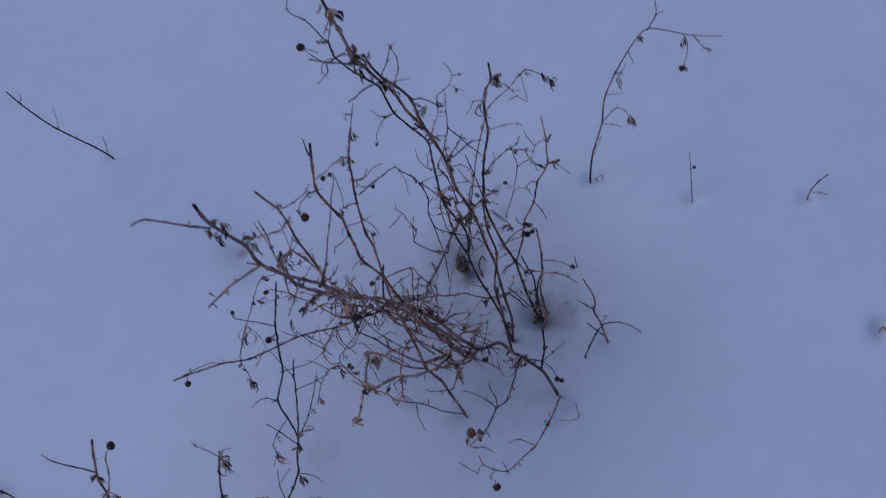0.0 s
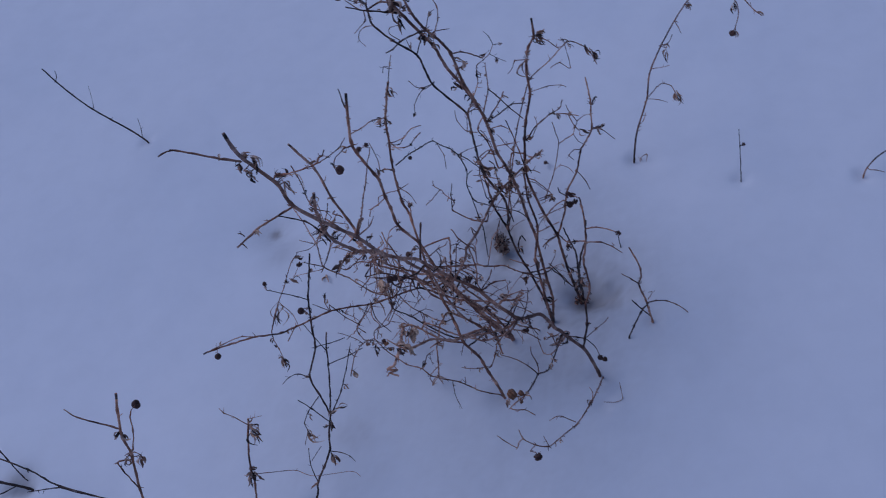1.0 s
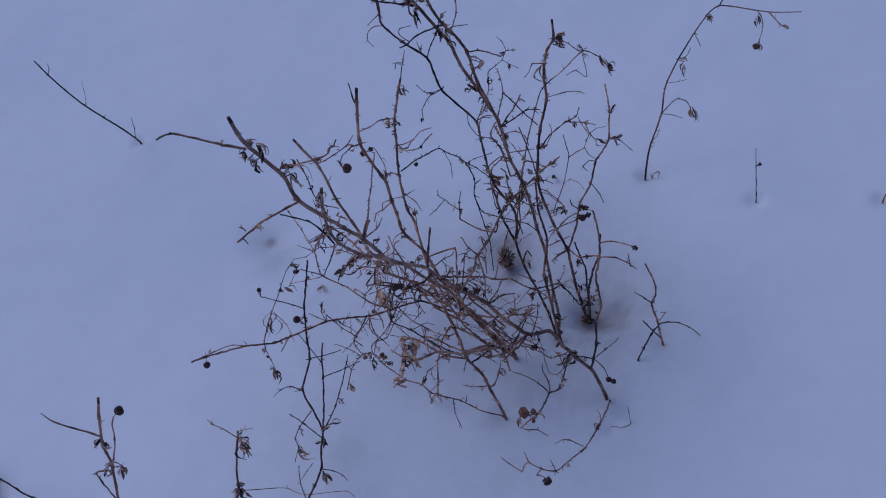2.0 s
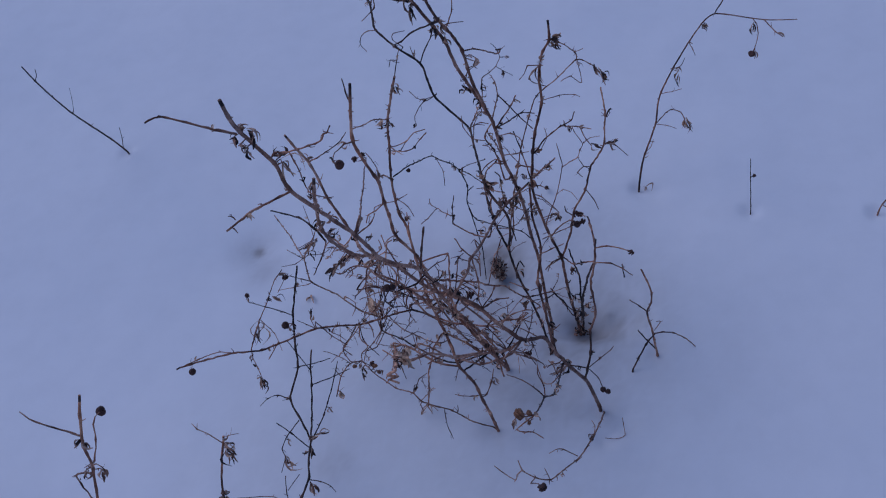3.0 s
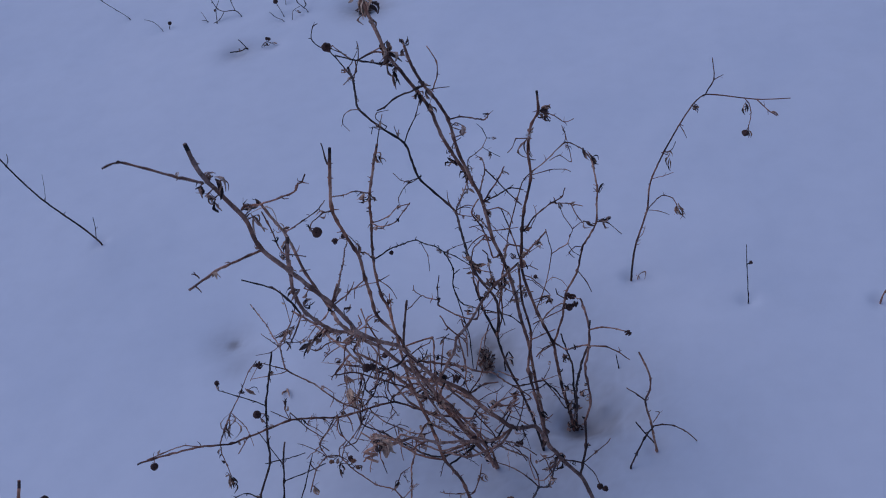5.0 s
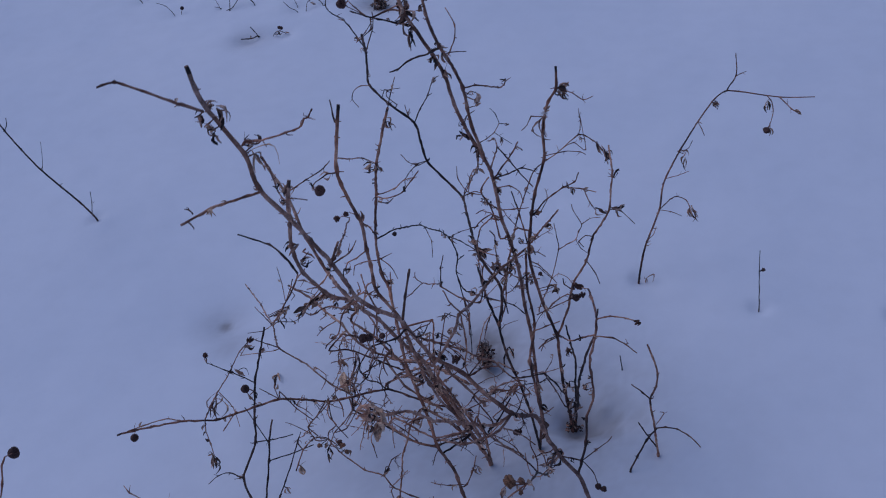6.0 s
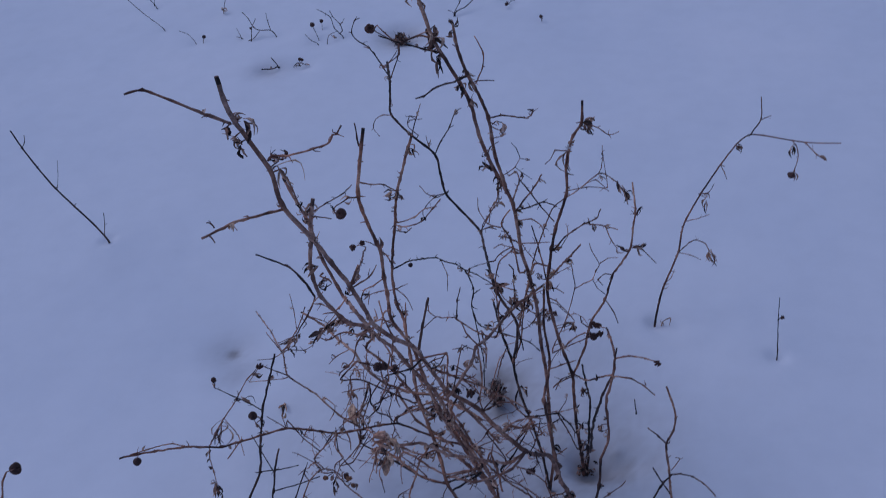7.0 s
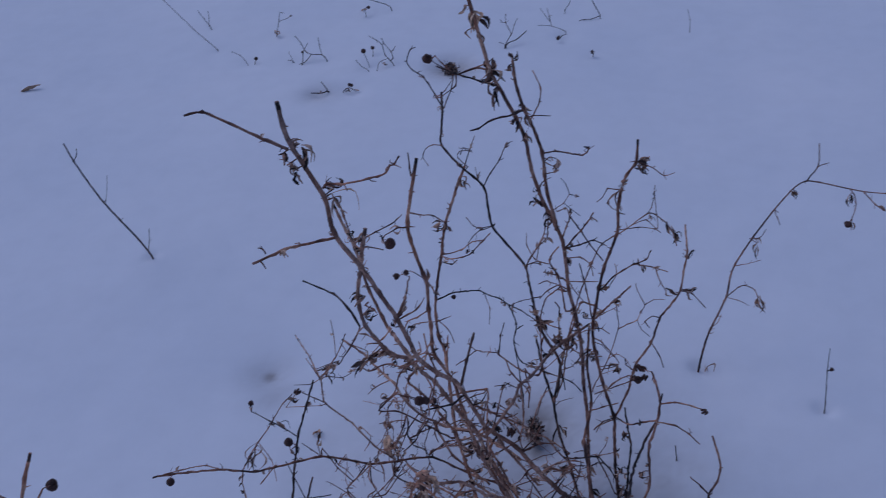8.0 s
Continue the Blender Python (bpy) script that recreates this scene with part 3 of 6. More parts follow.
twig(s, 0.858, 0.616, (-184, 534, 185), (-183, 534, 185), (-175, 531, 179), (-170, 525, 172), mat=WOOD)
leaf(s, 3.4, (-184, 525, 182), (-179, 523, 179))
twig(s, 1.32, 0.924, (-180, 498, 256), (-181, 517, 235), (-184, 531, 217), (-186, 544, 199), mat=BROWN)
twig(s, 0.75, 0.55, (-225, 597, 174), (-231, 598, 175), (-237, 598, 172))
pod(s, 6, (-237, 598, 172))
pod(s, 5.1, (-228, 599, 177))
twig(s, 0.858, 0.77, (-225, 600, 178), (-213, 576, 197), (-201, 551, 216), (-190, 527, 234), (-180, 501, 253), mat=BROWN)
leaf(s, 3.4, (-158, 465, 146), (-161, 460, 142))
leaf(s, 4.25, (-156, 465, 146), (-151, 466, 145))
twig(s, 1.32, 0.77, (-170, 498, 169), (-172, 516, 189), mat=WOOD)
twig(s, 1.54, 1.54, (-140, 434, 124), (-144, 432, 123), (-154, 430, 104), (-159, 429, 86), (-165, 427, 68), (-169, 424, 42), (-174, 421, 16), mat=WOOD)
leaf(s, 2.55, (-174, 422, 16), (-179, 422, 1))
leaf(s, 2.55, (-174, 422, 16), (-172, 420, 1))
twig(s, 1.87, 1.54, (-129, 410, 107), (-146, 409, 114), (-161, 413, 123), (-168, 416, 127), (-174, 417, 131))
twig(s, 1, 0.616, (-174, 417, 131), (-173, 411, 124), (-171, 408, 120), mat=BROWN)
twig(s, 1, 0.77, (-144, 409, 113), (-144, 410, 114), (-151, 413, 120), (-164, 417, 128), mat=BROWN)
twig(s, 1.43, 1.08, (-111, 407, -2), (-121, 403, 13), (-131, 400, 28), (-143, 398, 49), (-154, 394, 64), (-164, 390, 80), (-170, 390, 96), (-187, 398, 90), (-212, 418, 82), (-228, 435, 75), mat=WOOD)
leaf(s, 3.4, (-170, 390, 96), (-165, 395, 99))
twig(s, 1, 0.616, (-169, 390, 95), (-164, 400, 102), (-157, 405, 104), mat=BROWN)
twig(s, 0.66, 0.66, (-214, 422, 81), (-212, 425, 82), mat=BROWN)
pod(s, 6.5, (-212, 425, 82), PALE_COILS)
twig(s, 0.66, 0.66, (-218, 425, 79), (-215, 428, 81), mat=BROWN)
pod(s, 5.1, (-215, 428, 81))
twig(s, 0.77, 0.66, (-211, 418, 82), (-209, 420, 84), mat=BROWN)
leaf(s, 3.4, (-209, 420, 84), (-204, 417, 80))
twig(s, 0.77, 0.66, (-223, 429, 77), (-225, 428, 76), mat=BROWN)
leaf(s, 3.4, (-225, 428, 76), (-223, 423, 72))
twig(s, 1.1, 0.77, (-140, 399, 44), (-139, 400, 45), (-139, 404, 48), mat=BROWN)
twig(s, 1.1, 0.924, (-116, 409, 55), (-112, 411, 56), (-107, 421, 63), (-105, 429, 70), mat=WOOD)
leaf(s, 2.55, (-106, 421, 63), (-109, 418, 61))
twig(s, 0.77, 0.66, (-107, 423, 65), (-103, 423, 64), mat=BROWN)
leaf(s, 2.55, (-103, 423, 64), (-101, 418, 60))
s = stem(thing, BROWN, 1.66, 2.08, (-383, 399, 120), (-360, 410, 117), (-336, 420, 113), (-312, 426, 108), (-302, 430, 109), (-280, 439, 111), (-265, 448, 109), (-253, 465, 87), (-240, 481, 65), (-220, 491, 60), (-207, 498, 58), (-192, 504, 55), (-171, 493, 61), (-151, 482, 66), (-135, 482, 62), (-116, 483, 57))
twig(s, 1, 0.924, (-376, 403, 120), (-357, 414, 119), (-347, 418, 118), (-334, 420, 112), mat=WOOD)
twig(s, 0.7, 0.5, (-370, 405, 119), (-362, 391, 129))
pod(s, 6, (-362, 391, 129))
twig(s, 1.1, 0.77, (-330, 436, 93), (-333, 435, 78), (-332, 432, 66), (-329, 426, 57), mat=WOOD)
leaf(s, 4.25, (-331, 427, 58), (-331, 419, 50))
leaf(s, 4.25, (-329, 426, 57), (-326, 417, 46))
leaf(s, 4.25, (-328, 425, 56), (-324, 423, 53))
leaf(s, 3.4, (-330, 427, 59), (-333, 426, 59))
leaf(s, 3.4, (-321, 422, 109), (-323, 417, 104))
twig(s, 1.32, 0.924, (-296, 432, 110), (-297, 432, 111), (-307, 421, 100), mat=WOOD)
twig(s, 1.32, 0.924, (-330, 436, 93), (-337, 460, 80), (-341, 475, 71), (-345, 490, 62), (-349, 518, 48), (-353, 537, 39), (-350, 554, 41), (-343, 564, 45), mat=BROWN)
leaf(s, 3.6, (-345, 490, 62), (-352, 472, 46))
leaf(s, 5.1, (-343, 486, 63), (-340, 468, 48))
leaf(s, 4.25, (-351, 536, 40), (-338, 528, 33))
leaf(s, 4.25, (-348, 558, 43), (-339, 564, 39))
twig(s, 0.858, 0.616, (-345, 490, 62), (-329, 478, 56), (-318, 460, 52), mat=WOOD)
twig(s, 0.858, 0.616, (-280, 439, 111), (-289, 445, 121), mat=BROWN)
twig(s, 0.75, 0.55, (-283, 446, 121), (-279, 434, 139), (-275, 423, 153))
pod(s, 6.4, (-275, 423, 153))
twig(s, 0.77, 0.66, (-286, 444, 119), (-283, 446, 121), mat=BROWN)
leaf(s, 3.4, (-283, 446, 121), (-281, 443, 116))
twig(s, 1, 0.616, (-265, 448, 109), (-269, 454, 117), (-268, 457, 120))
leaf(s, 4.25, (-268, 454, 117), (-268, 461, 124))
twig(s, 1.1, 0.924, (-265, 450, 108), (-265, 453, 113), (-252, 446, 101), (-238, 441, 92), mat=BROWN)
twig(s, 1, 0.616, (-265, 448, 109), (-281, 452, 117), mat=BROWN)
twig(s, 1.32, 0.924, (-242, 480, 68), (-242, 479, 67), (-249, 469, 59), (-256, 462, 53), (-248, 458, 46), mat=BROWN)
twig(s, 1.1, 0.924, (-240, 481, 65), (-237, 471, 53), (-230, 466, 45), (-223, 462, 39), mat=BROWN)
twig(s, 1.1, 0.924, (-216, 493, 59), (-216, 492, 58), (-223, 482, 49), (-230, 475, 42), (-237, 468, 38), (-241, 460, 29), mat=WOOD)
twig(s, 1.1, 0.77, (-237, 468, 38), (-227, 472, 39), (-220, 481, 47), (-213, 492, 57), mat=BROWN)
twig(s, 0.77, 0.66, (-226, 489, 61), (-229, 503, 78), mat=BROWN)
leaf(s, 8.5, (-229, 503, 78), (-223, 491, 63))
twig(s, 0.77, 0.66, (-222, 491, 62), (-224, 501, 72), mat=BROWN)
leaf(s, 5.1, (-224, 501, 72), (-220, 491, 61))
twig(s, 0.6, 0.5, (-229, 503, 78), (-231, 512, 88))
leaf(s, 4.25, (-231, 512, 88), (-229, 505, 80))
twig(s, 1, 0.77, (-230, 512, 88), (-224, 499, 110), (-218, 486, 132), (-211, 476, 148), (-205, 467, 164), (-197, 454, 175), (-189, 442, 187), mat=BROWN)
twig(s, 1, 0.616, (-197, 503, 56), (-200, 509, 64), (-197, 519, 74), (-193, 523, 78), mat=BROWN)
twig(s, 1, 0.616, (-216, 493, 59), (-221, 499, 67), (-227, 501, 71), mat=WOOD)
twig(s, 0.7, 0.5, (-228, 435, 75), (-234, 430, 73))
pod(s, 5.5, (-234, 430, 73), PALE_COILS)
twig(s, 0.6, 0.5, (-227, 435, 76), (-228, 433, 74))
leaf(s, 5.1, (-228, 433, 74), (-229, 430, 71))
pod(s, 5, (-206, 417, 85), PALE_COILS)
twig(s, 0.6, 0.5, (-225, 428, 76), (-228, 427, 68))
leaf(s, 3.4, (-228, 427, 68), (-225, 423, 63))
twig(s, 1.1, 0.77, (-221, 361, 141), (-225, 387, 129), (-224, 406, 117), (-221, 419, 100), (-218, 427, 80), (-219, 426, 79), mat=WOOD)
twig(s, 0.77, 0.66, (-222, 368, 138), (-220, 368, 137), mat=BROWN)
leaf(s, 6.8, (-220, 368, 137), (-218, 364, 132))
twig(s, 1, 0.616, (-225, 387, 129), (-229, 390, 133), (-227, 396, 139), mat=BROWN)
s = stem(thing, TAN, 1.14, 1.56, (-362, 629, 57), (-343, 603, 70), (-324, 577, 83), (-310, 555, 93), (-295, 533, 103), (-285, 512, 112), (-274, 492, 121), (-252, 488, 105), (-233, 482, 87), (-221, 491, 62))
twig(s, 1, 0.616, (-295, 533, 103), (-290, 518, 127), (-285, 503, 151), (-280, 488, 175), mat=WOOD)
twig(s, 0.77, 0.66, (-306, 551, 94), (-294, 556, 97), mat=BROWN)
leaf(s, 5.1, (-294, 556, 97), (-301, 549, 90))
twig(s, 0.77, 0.66, (-308, 554, 93), (-292, 562, 97), mat=BROWN)
leaf(s, 5.1, (-292, 562, 97), (-298, 553, 90))
twig(s, 0.77, 0.66, (-299, 539, 100), (-292, 542, 102), mat=BROWN)
leaf(s, 4.25, (-292, 543, 102), (-288, 537, 94))
twig(s, 0.77, 0.66, (-307, 552, 93), (-288, 562, 99), mat=BROWN)
leaf(s, 3.4, (-288, 562, 99), (-290, 559, 95))
twig(s, 1.32, 0.924, (-296, 535, 102), (-286, 549, 114), (-281, 558, 123), (-279, 565, 130), mat=WOOD)
twig(s, 0.858, 0.616, (-285, 551, 116), (-293, 571, 139), mat=WOOD)
twig(s, 0.858, 0.616, (-281, 558, 123), (-277, 555, 119), (-280, 552, 116), mat=WOOD)
twig(s, 0.858, 0.616, (-296, 534, 102), (-291, 537, 104), (-278, 539, 102), (-270, 543, 105), mat=BROWN)
twig(s, 1.1, 0.924, (-274, 493, 120), (-294, 495, 127), mat=BROWN)
twig(s, 0.7, 0.5, (-297, 469, 137), (-292, 484, 140), (-294, 495, 127))
pod(s, 6, (-292, 484, 140))
twig(s, 1, 0.616, (-247, 487, 100), (-246, 489, 101), (-237, 486, 95), (-238, 481, 90), (-241, 477, 86))
twig(s, 0.858, 0.616, (-296, 535, 102), (-305, 530, 99), (-318, 527, 99), mat=WOOD)
twig(s, 0.858, 0.616, (-274, 492, 121), (-277, 490, 120), (-305, 483, 121))
s = stem(thing, TAN, 1.66, 2.29, (-256, 508, 180), (-232, 487, 189), (-214, 468, 194), (-196, 450, 200), (-191, 458, 172), (-183, 467, 149), (-164, 461, 148), (-140, 456, 151), (-122, 448, 150), (-104, 439, 148))
twig(s, 1, 0.616, (-201, 454, 198), (-210, 449, 195), (-215, 445, 191), mat=WOOD)
twig(s, 1, 0.616, (-190, 458, 173), (-193, 465, 181), (-190, 470, 186), mat=WOOD)
twig(s, 1.1, 0.77, (-185, 464, 155), (-192, 455, 147), (-198, 440, 132), mat=WOOD)
twig(s, 1.1, 0.77, (-178, 465, 149), (-184, 457, 142), (-187, 452, 137), (-195, 445, 132), mat=BROWN)
twig(s, 0.77, 0.66, (-181, 466, 149), (-182, 463, 146), mat=BROWN)
leaf(s, 3.4, (-182, 463, 146), (-178, 459, 140))
twig(s, 1.1, 0.77, (-192, 455, 180), (-197, 457, 184), (-202, 454, 181), mat=WOOD)
twig(s, 1.1, 0.77, (-164, 461, 148), (-153, 466, 151), (-138, 465, 147), mat=BROWN)
s = stem(thing, WOOD, 2.7, 3.0, (-153, 566, 446), (-146, 555, 429), (-138, 544, 412), (-133, 537, 402), (-118, 536, 371), (-113, 542, 351), (-110, 547, 324), (-107, 552, 307), (-103, 556, 290), (-93, 544, 280), (-87, 535, 273), (-83, 528, 252), (-81, 524, 238), (-76, 525, 214), (-72, 525, 190), (-70, 525, 166), (-69, 525, 143), (-67, 525, 125), (-65, 524, 107), (-63, 516, 78), (-61, 511, 49), (-59, 507, 19), (-62, 499, -14))
twig(s, 0.77, 0.66, (-149, 560, 437), (-151, 559, 437), mat=BROWN)
leaf(s, 6.8, (-151, 559, 437), (-156, 555, 433))
leaf(s, 7.65, (-148, 558, 434), (-146, 551, 424))
leaf(s, 5.95, (-146, 553, 427), (-147, 548, 421))
twig(s, 0.77, 0.66, (-147, 557, 432), (-145, 558, 432), mat=BROWN)
leaf(s, 5.1, (-145, 558, 432), (-138, 553, 424))
leaf(s, 4.25, (-144, 552, 424), (-142, 547, 417))
leaf(s, 5.95, (-138, 541, 408), (-133, 534, 398))
leaf(s, 5.95, (-136, 539, 405), (-127, 532, 393))
leaf(s, 5.1, (-131, 537, 397), (-139, 535, 397))
twig(s, 0.77, 0.66, (-129, 537, 392), (-132, 535, 391), mat=BROWN)
leaf(s, 4.25, (-132, 535, 391), (-129, 529, 382))
leaf(s, 4.25, (-133, 538, 403), (-133, 543, 409))
twig(s, 1.43, 0.924, (-133, 538, 403), (-143, 537, 405), (-153, 532, 403), (-136, 540, 407), mat=WOOD)
twig(s, 1.54, 0.924, (-130, 537, 395), (-132, 536, 394), (-155, 534, 402), (-168, 534, 407), mat=DARK)
twig(s, 1, 0.616, (-158, 534, 403), (-169, 538, 412), mat=WOOD)
twig(s, 1, 0.616, (-155, 534, 402), (-155, 529, 396), (-164, 522, 391))
pod(s, 6.6, (-179, 553, 402))
twig(s, 0.858, 0.616, (-169, 538, 412), (-176, 553, 401), (-166, 552, 395), mat=BROWN)
twig(s, 1.43, 0.924, (-121, 535, 373), (-132, 530, 372), (-140, 526, 368), (-146, 523, 367), mat=DARK)
leaf(s, 5.95, (-117, 537, 370), (-116, 532, 365))
leaf(s, 4.25, (-118, 536, 372), (-121, 532, 368))
twig(s, 0.77, 0.66, (-114, 541, 355), (-112, 542, 356), mat=BROWN)
leaf(s, 5.1, (-112, 542, 356), (-110, 539, 352))
twig(s, 2.0, 2.75, (-114, 510, 425), (-114, 517, 407), (-111, 526, 384), (-107, 535, 366), (-102, 544, 340), (-99, 543, 311), (-93, 543, 284), (-92, 543, 277))
leaf(s, 4.25, (-114, 510, 425), (-116, 513, 430))
leaf(s, 4.25, (-115, 510, 423), (-117, 508, 421))
leaf(s, 3.4, (-114, 510, 424), (-113, 514, 428))
leaf(s, 5.1, (-111, 526, 384), (-106, 526, 382))
leaf(s, 5.1, (-110, 529, 378), (-108, 525, 372))
twig(s, 1, 0.77, (-109, 532, 373), (-107, 533, 373), (-103, 540, 381), (-103, 546, 388), (-109, 552, 397), mat=WOOD)
twig(s, 0.858, 0.616, (-109, 531, 374), (-106, 533, 375), (-95, 535, 374), mat=BROWN)
twig(s, 1.54, 1.65, (-121, 535, 373), (-111, 526, 383), mat=DARK)
twig(s, 1.2, 0.8, (-102, 544, 339), (-93, 541, 344), (-84, 533, 348), (-74, 522, 354), (-70, 516, 360), (-68, 511, 367), (-71, 508, 369), mat=WOOD)
twig(s, 0.858, 0.616, (-101, 544, 333), (-94, 543, 330), mat=WOOD)
twig(s, 0.77, 0.6, (-101, 544, 333), (-96, 538, 341), (-91, 530, 345), mat=BROWN)
leaf(s, 4.25, (-91, 530, 345), (-89, 525, 339))
twig(s, 1.2, 0.8, (-88, 538, 272), (-87, 554, 271), (-86, 570, 269), (-93, 607, 250), (-102, 648, 218), (-110, 685, 189), mat=WOOD)
twig(s, 1.2, 0.924, (-86, 570, 269), (-81, 570, 262), (-71, 566, 249), (-60, 563, 236), mat=BROWN)
twig(s, 1.43, 1.08, (-86, 533, 267), (-72, 536, 287), (-66, 538, 298))
leaf(s, 2.55, (-67, 538, 294), (-63, 537, 291))
twig(s, 1.32, 0.924, (-86, 533, 269), (-84, 533, 269), (-76, 548, 261), (-68, 565, 253), (-59, 579, 238), mat=BROWN)
twig(s, 1, 0.616, (-84, 532, 260), (-75, 534, 261), (-67, 532, 257), (-64, 527, 250), mat=WOOD)
leaf(s, 3.4, (-84, 532, 262), (-80, 529, 257))
twig(s, 1.1, 0.77, (-82, 524, 238), (-88, 525, 241), (-96, 521, 238), (-101, 516, 234), mat=BROWN)
twig(s, 1.43, 1.08, (-77, 525, 219), (-83, 523, 218), (-87, 532, 230), (-91, 539, 238), (-98, 545, 247), (-92, 553, 254), mat=WOOD)
twig(s, 0.77, 0.66, (-93, 541, 241), (-92, 542, 241), mat=BROWN)
leaf(s, 5.1, (-92, 542, 241), (-98, 542, 244))
twig(s, 0.858, 0.616, (-98, 543, 245), (-108, 543, 248), (-115, 549, 256), (-116, 555, 263), mat=WOOD)
twig(s, 0.858, 0.616, (-107, 543, 247), (-106, 551, 255), (-103, 555, 260))
twig(s, 0.77, 0.66, (-104, 555, 293), (-107, 554, 292), mat=BROWN)
leaf(s, 4.25, (-107, 554, 292), (-112, 552, 291))
twig(s, 0.77, 0.66, (-102, 555, 289), (-104, 554, 288), mat=BROWN)
leaf(s, 4.25, (-104, 554, 288), (-110, 558, 294))
twig(s, 1, 0.616, (-105, 554, 299), (-107, 554, 298), (-105, 560, 305), (-99, 564, 307), mat=BROWN)
twig(s, 0.77, 0.66, (-100, 543, 324), (-95, 545, 324), mat=BROWN)
leaf(s, 3.4, (-95, 545, 324), (-91, 547, 326))
leaf(s, 4.25, (-96, 550, 285), (-100, 545, 281))
s = stem(thing, BROWN, 1.98, 2.39, (-68, 553, 178), (-68, 542, 145), (-65, 538, 128), (-63, 533, 111), (-64, 516, 108), (-65, 498, 105), (-59, 475, 101), (-53, 451, 97), (-47, 430, 94))
leaf(s, 5.1, (-66, 503, 106), (-63, 496, 97))
leaf(s, 5.1, (-58, 479, 102), (-53, 472, 93))
leaf(s, 4.25, (-55, 460, 98), (-48, 457, 93))
twig(s, 1, 0.616, (-54, 452, 97), (-50, 453, 97), (-44, 457, 100), mat=WOOD)
s = stem(thing, BROWN, 1.98, 3.12, (-41, 590, 326), (-41, 587, 310), (-47, 586, 299), (-50, 583, 288), (-52, 581, 275), (-51, 572, 257), (-59, 570, 227), (-62, 560, 212), (-64, 552, 195), (-65, 547, 181), (-62, 541, 163), (-54, 531, 137), (-44, 524, 109), (-43, 524, 89), (-42, 525, 69), (-41, 525, 50), (-39, 525, 31), (-36, 525, 5), (-34, 527, -22))
leaf(s, 4.25, (-40, 587, 311), (-33, 586, 308))
leaf(s, 4.25, (-39, 587, 310), (-31, 582, 302))
leaf(s, 3.4, (-39, 588, 311), (-32, 590, 312))
leaf(s, 3.4, (-40, 587, 310), (-35, 582, 304))
twig(s, 1, 0.616, (-41, 587, 310), (-39, 587, 309), (-29, 578, 311), (-21, 569, 311), (-14, 566, 316))
leaf(s, 3.2, (-51, 582, 288), (-53, 578, 273), 2, WOOD)
leaf(s, 3.2, (-50, 583, 287), (-51, 578, 271), 2)
leaf(s, 2.8, (-52, 580, 276), (-46, 577, 270), 1, WOOD)
tuft(s, (-50, 583, 290), 60)
twig(s, 1, 0.616, (-51, 583, 287), (-60, 582, 288), (-63, 577, 284), (-67, 574, 281), mat=BROWN)
twig(s, 1.54, 1.08, (-93, 539, 105), (-94, 536, 106), (-91, 567, 119), (-90, 584, 123), (-88, 601, 128), (-86, 620, 132), (-84, 639, 136), (-78, 672, 141), (-71, 701, 144), (-50, 718, 151), (-31, 736, 158), (-18, 739, 149), (-9, 737, 139), (-3, 733, 124), mat=WOOD)
twig(s, 0.75, 0.55, (-13, 738, 144), (-14, 742, 145), (-14, 746, 142))
leaf(s, 4.25, (-14, 746, 142), (-11, 738, 132))
twig(s, 0.75, 0.55, (-8, 736, 137), (-8, 741, 138), (-8, 746, 134))
leaf(s, 5.1, (-8, 746, 134), (-2, 738, 123))
twig(s, 0.75, 0.55, (-7, 736, 133), (-6, 741, 134), (-6, 746, 130))
leaf(s, 5.1, (-6, 746, 130), (0, 742, 125))
twig(s, 0.75, 0.55, (-32, 735, 157), (-31, 734, 159))
leaf(s, 3.4, (-31, 734, 159), (-27, 729, 152))
twig(s, 0.858, 0.616, (-29, 736, 157), (-31, 739, 157), (-29, 717, 178), (-28, 696, 199), (-27, 674, 220), (-27, 653, 239), (-27, 633, 259))
twig(s, 0.858, 0.616, (-51, 573, 258), (-36, 577, 259), (-24, 579, 257), (-20, 578, 255))
twig(s, 0.858, 0.616, (-41, 650, 208), (-32, 654, 210), (-22, 651, 204), (-27, 670, 224), mat=BROWN)
twig(s, 1.43, 0.924, (-61, 559, 210), (-52, 567, 218), (-38, 575, 225), (-29, 578, 228), (-26, 584, 233))
leaf(s, 3.4, (-32, 576, 225), (-29, 572, 220))
twig(s, 1, 0.77, (-34, 575, 225), (-23, 575, 224), (-12, 573, 222), mat=WOOD)
twig(s, 1, 0.77, (-22, 575, 224), (-17, 568, 216), (-12, 565, 210), mat=WOOD)
leaf(s, 4.25, (-13, 566, 212), (-5, 565, 209))
twig(s, 1.54, 1.21, (-64, 550, 188), (-55, 532, 216), (-46, 514, 243), (-37, 496, 270), mat=WOOD)
leaf(s, 3.4, (-50, 521, 232), (-43, 523, 232))
twig(s, 0.77, 0.66, (-64, 553, 197), (-61, 553, 197), mat=BROWN)
leaf(s, 4.25, (-61, 553, 197), (-57, 552, 195))
leaf(s, 4.25, (-62, 561, 211), (-54, 563, 212))
twig(s, 1, 0.77, (-65, 547, 181), (-58, 548, 181), (-52, 547, 177), mat=WOOD)
twig(s, 1.32, 0.924, (-65, 549, 186), (-72, 564, 205), (-79, 577, 220), mat=BROWN)
twig(s, 1.1, 0.924, (-61, 539, 117), (-47, 535, 131), (-34, 530, 145), mat=WOOD)
twig(s, 1, 0.77, (-44, 524, 108), (-53, 520, 106), (-57, 514, 100))
twig(s, 1.32, 1.08, (-57, 518, 68), (-47, 521, 39), (-40, 525, 12), (-37, 525, 12), mat=BROWN)
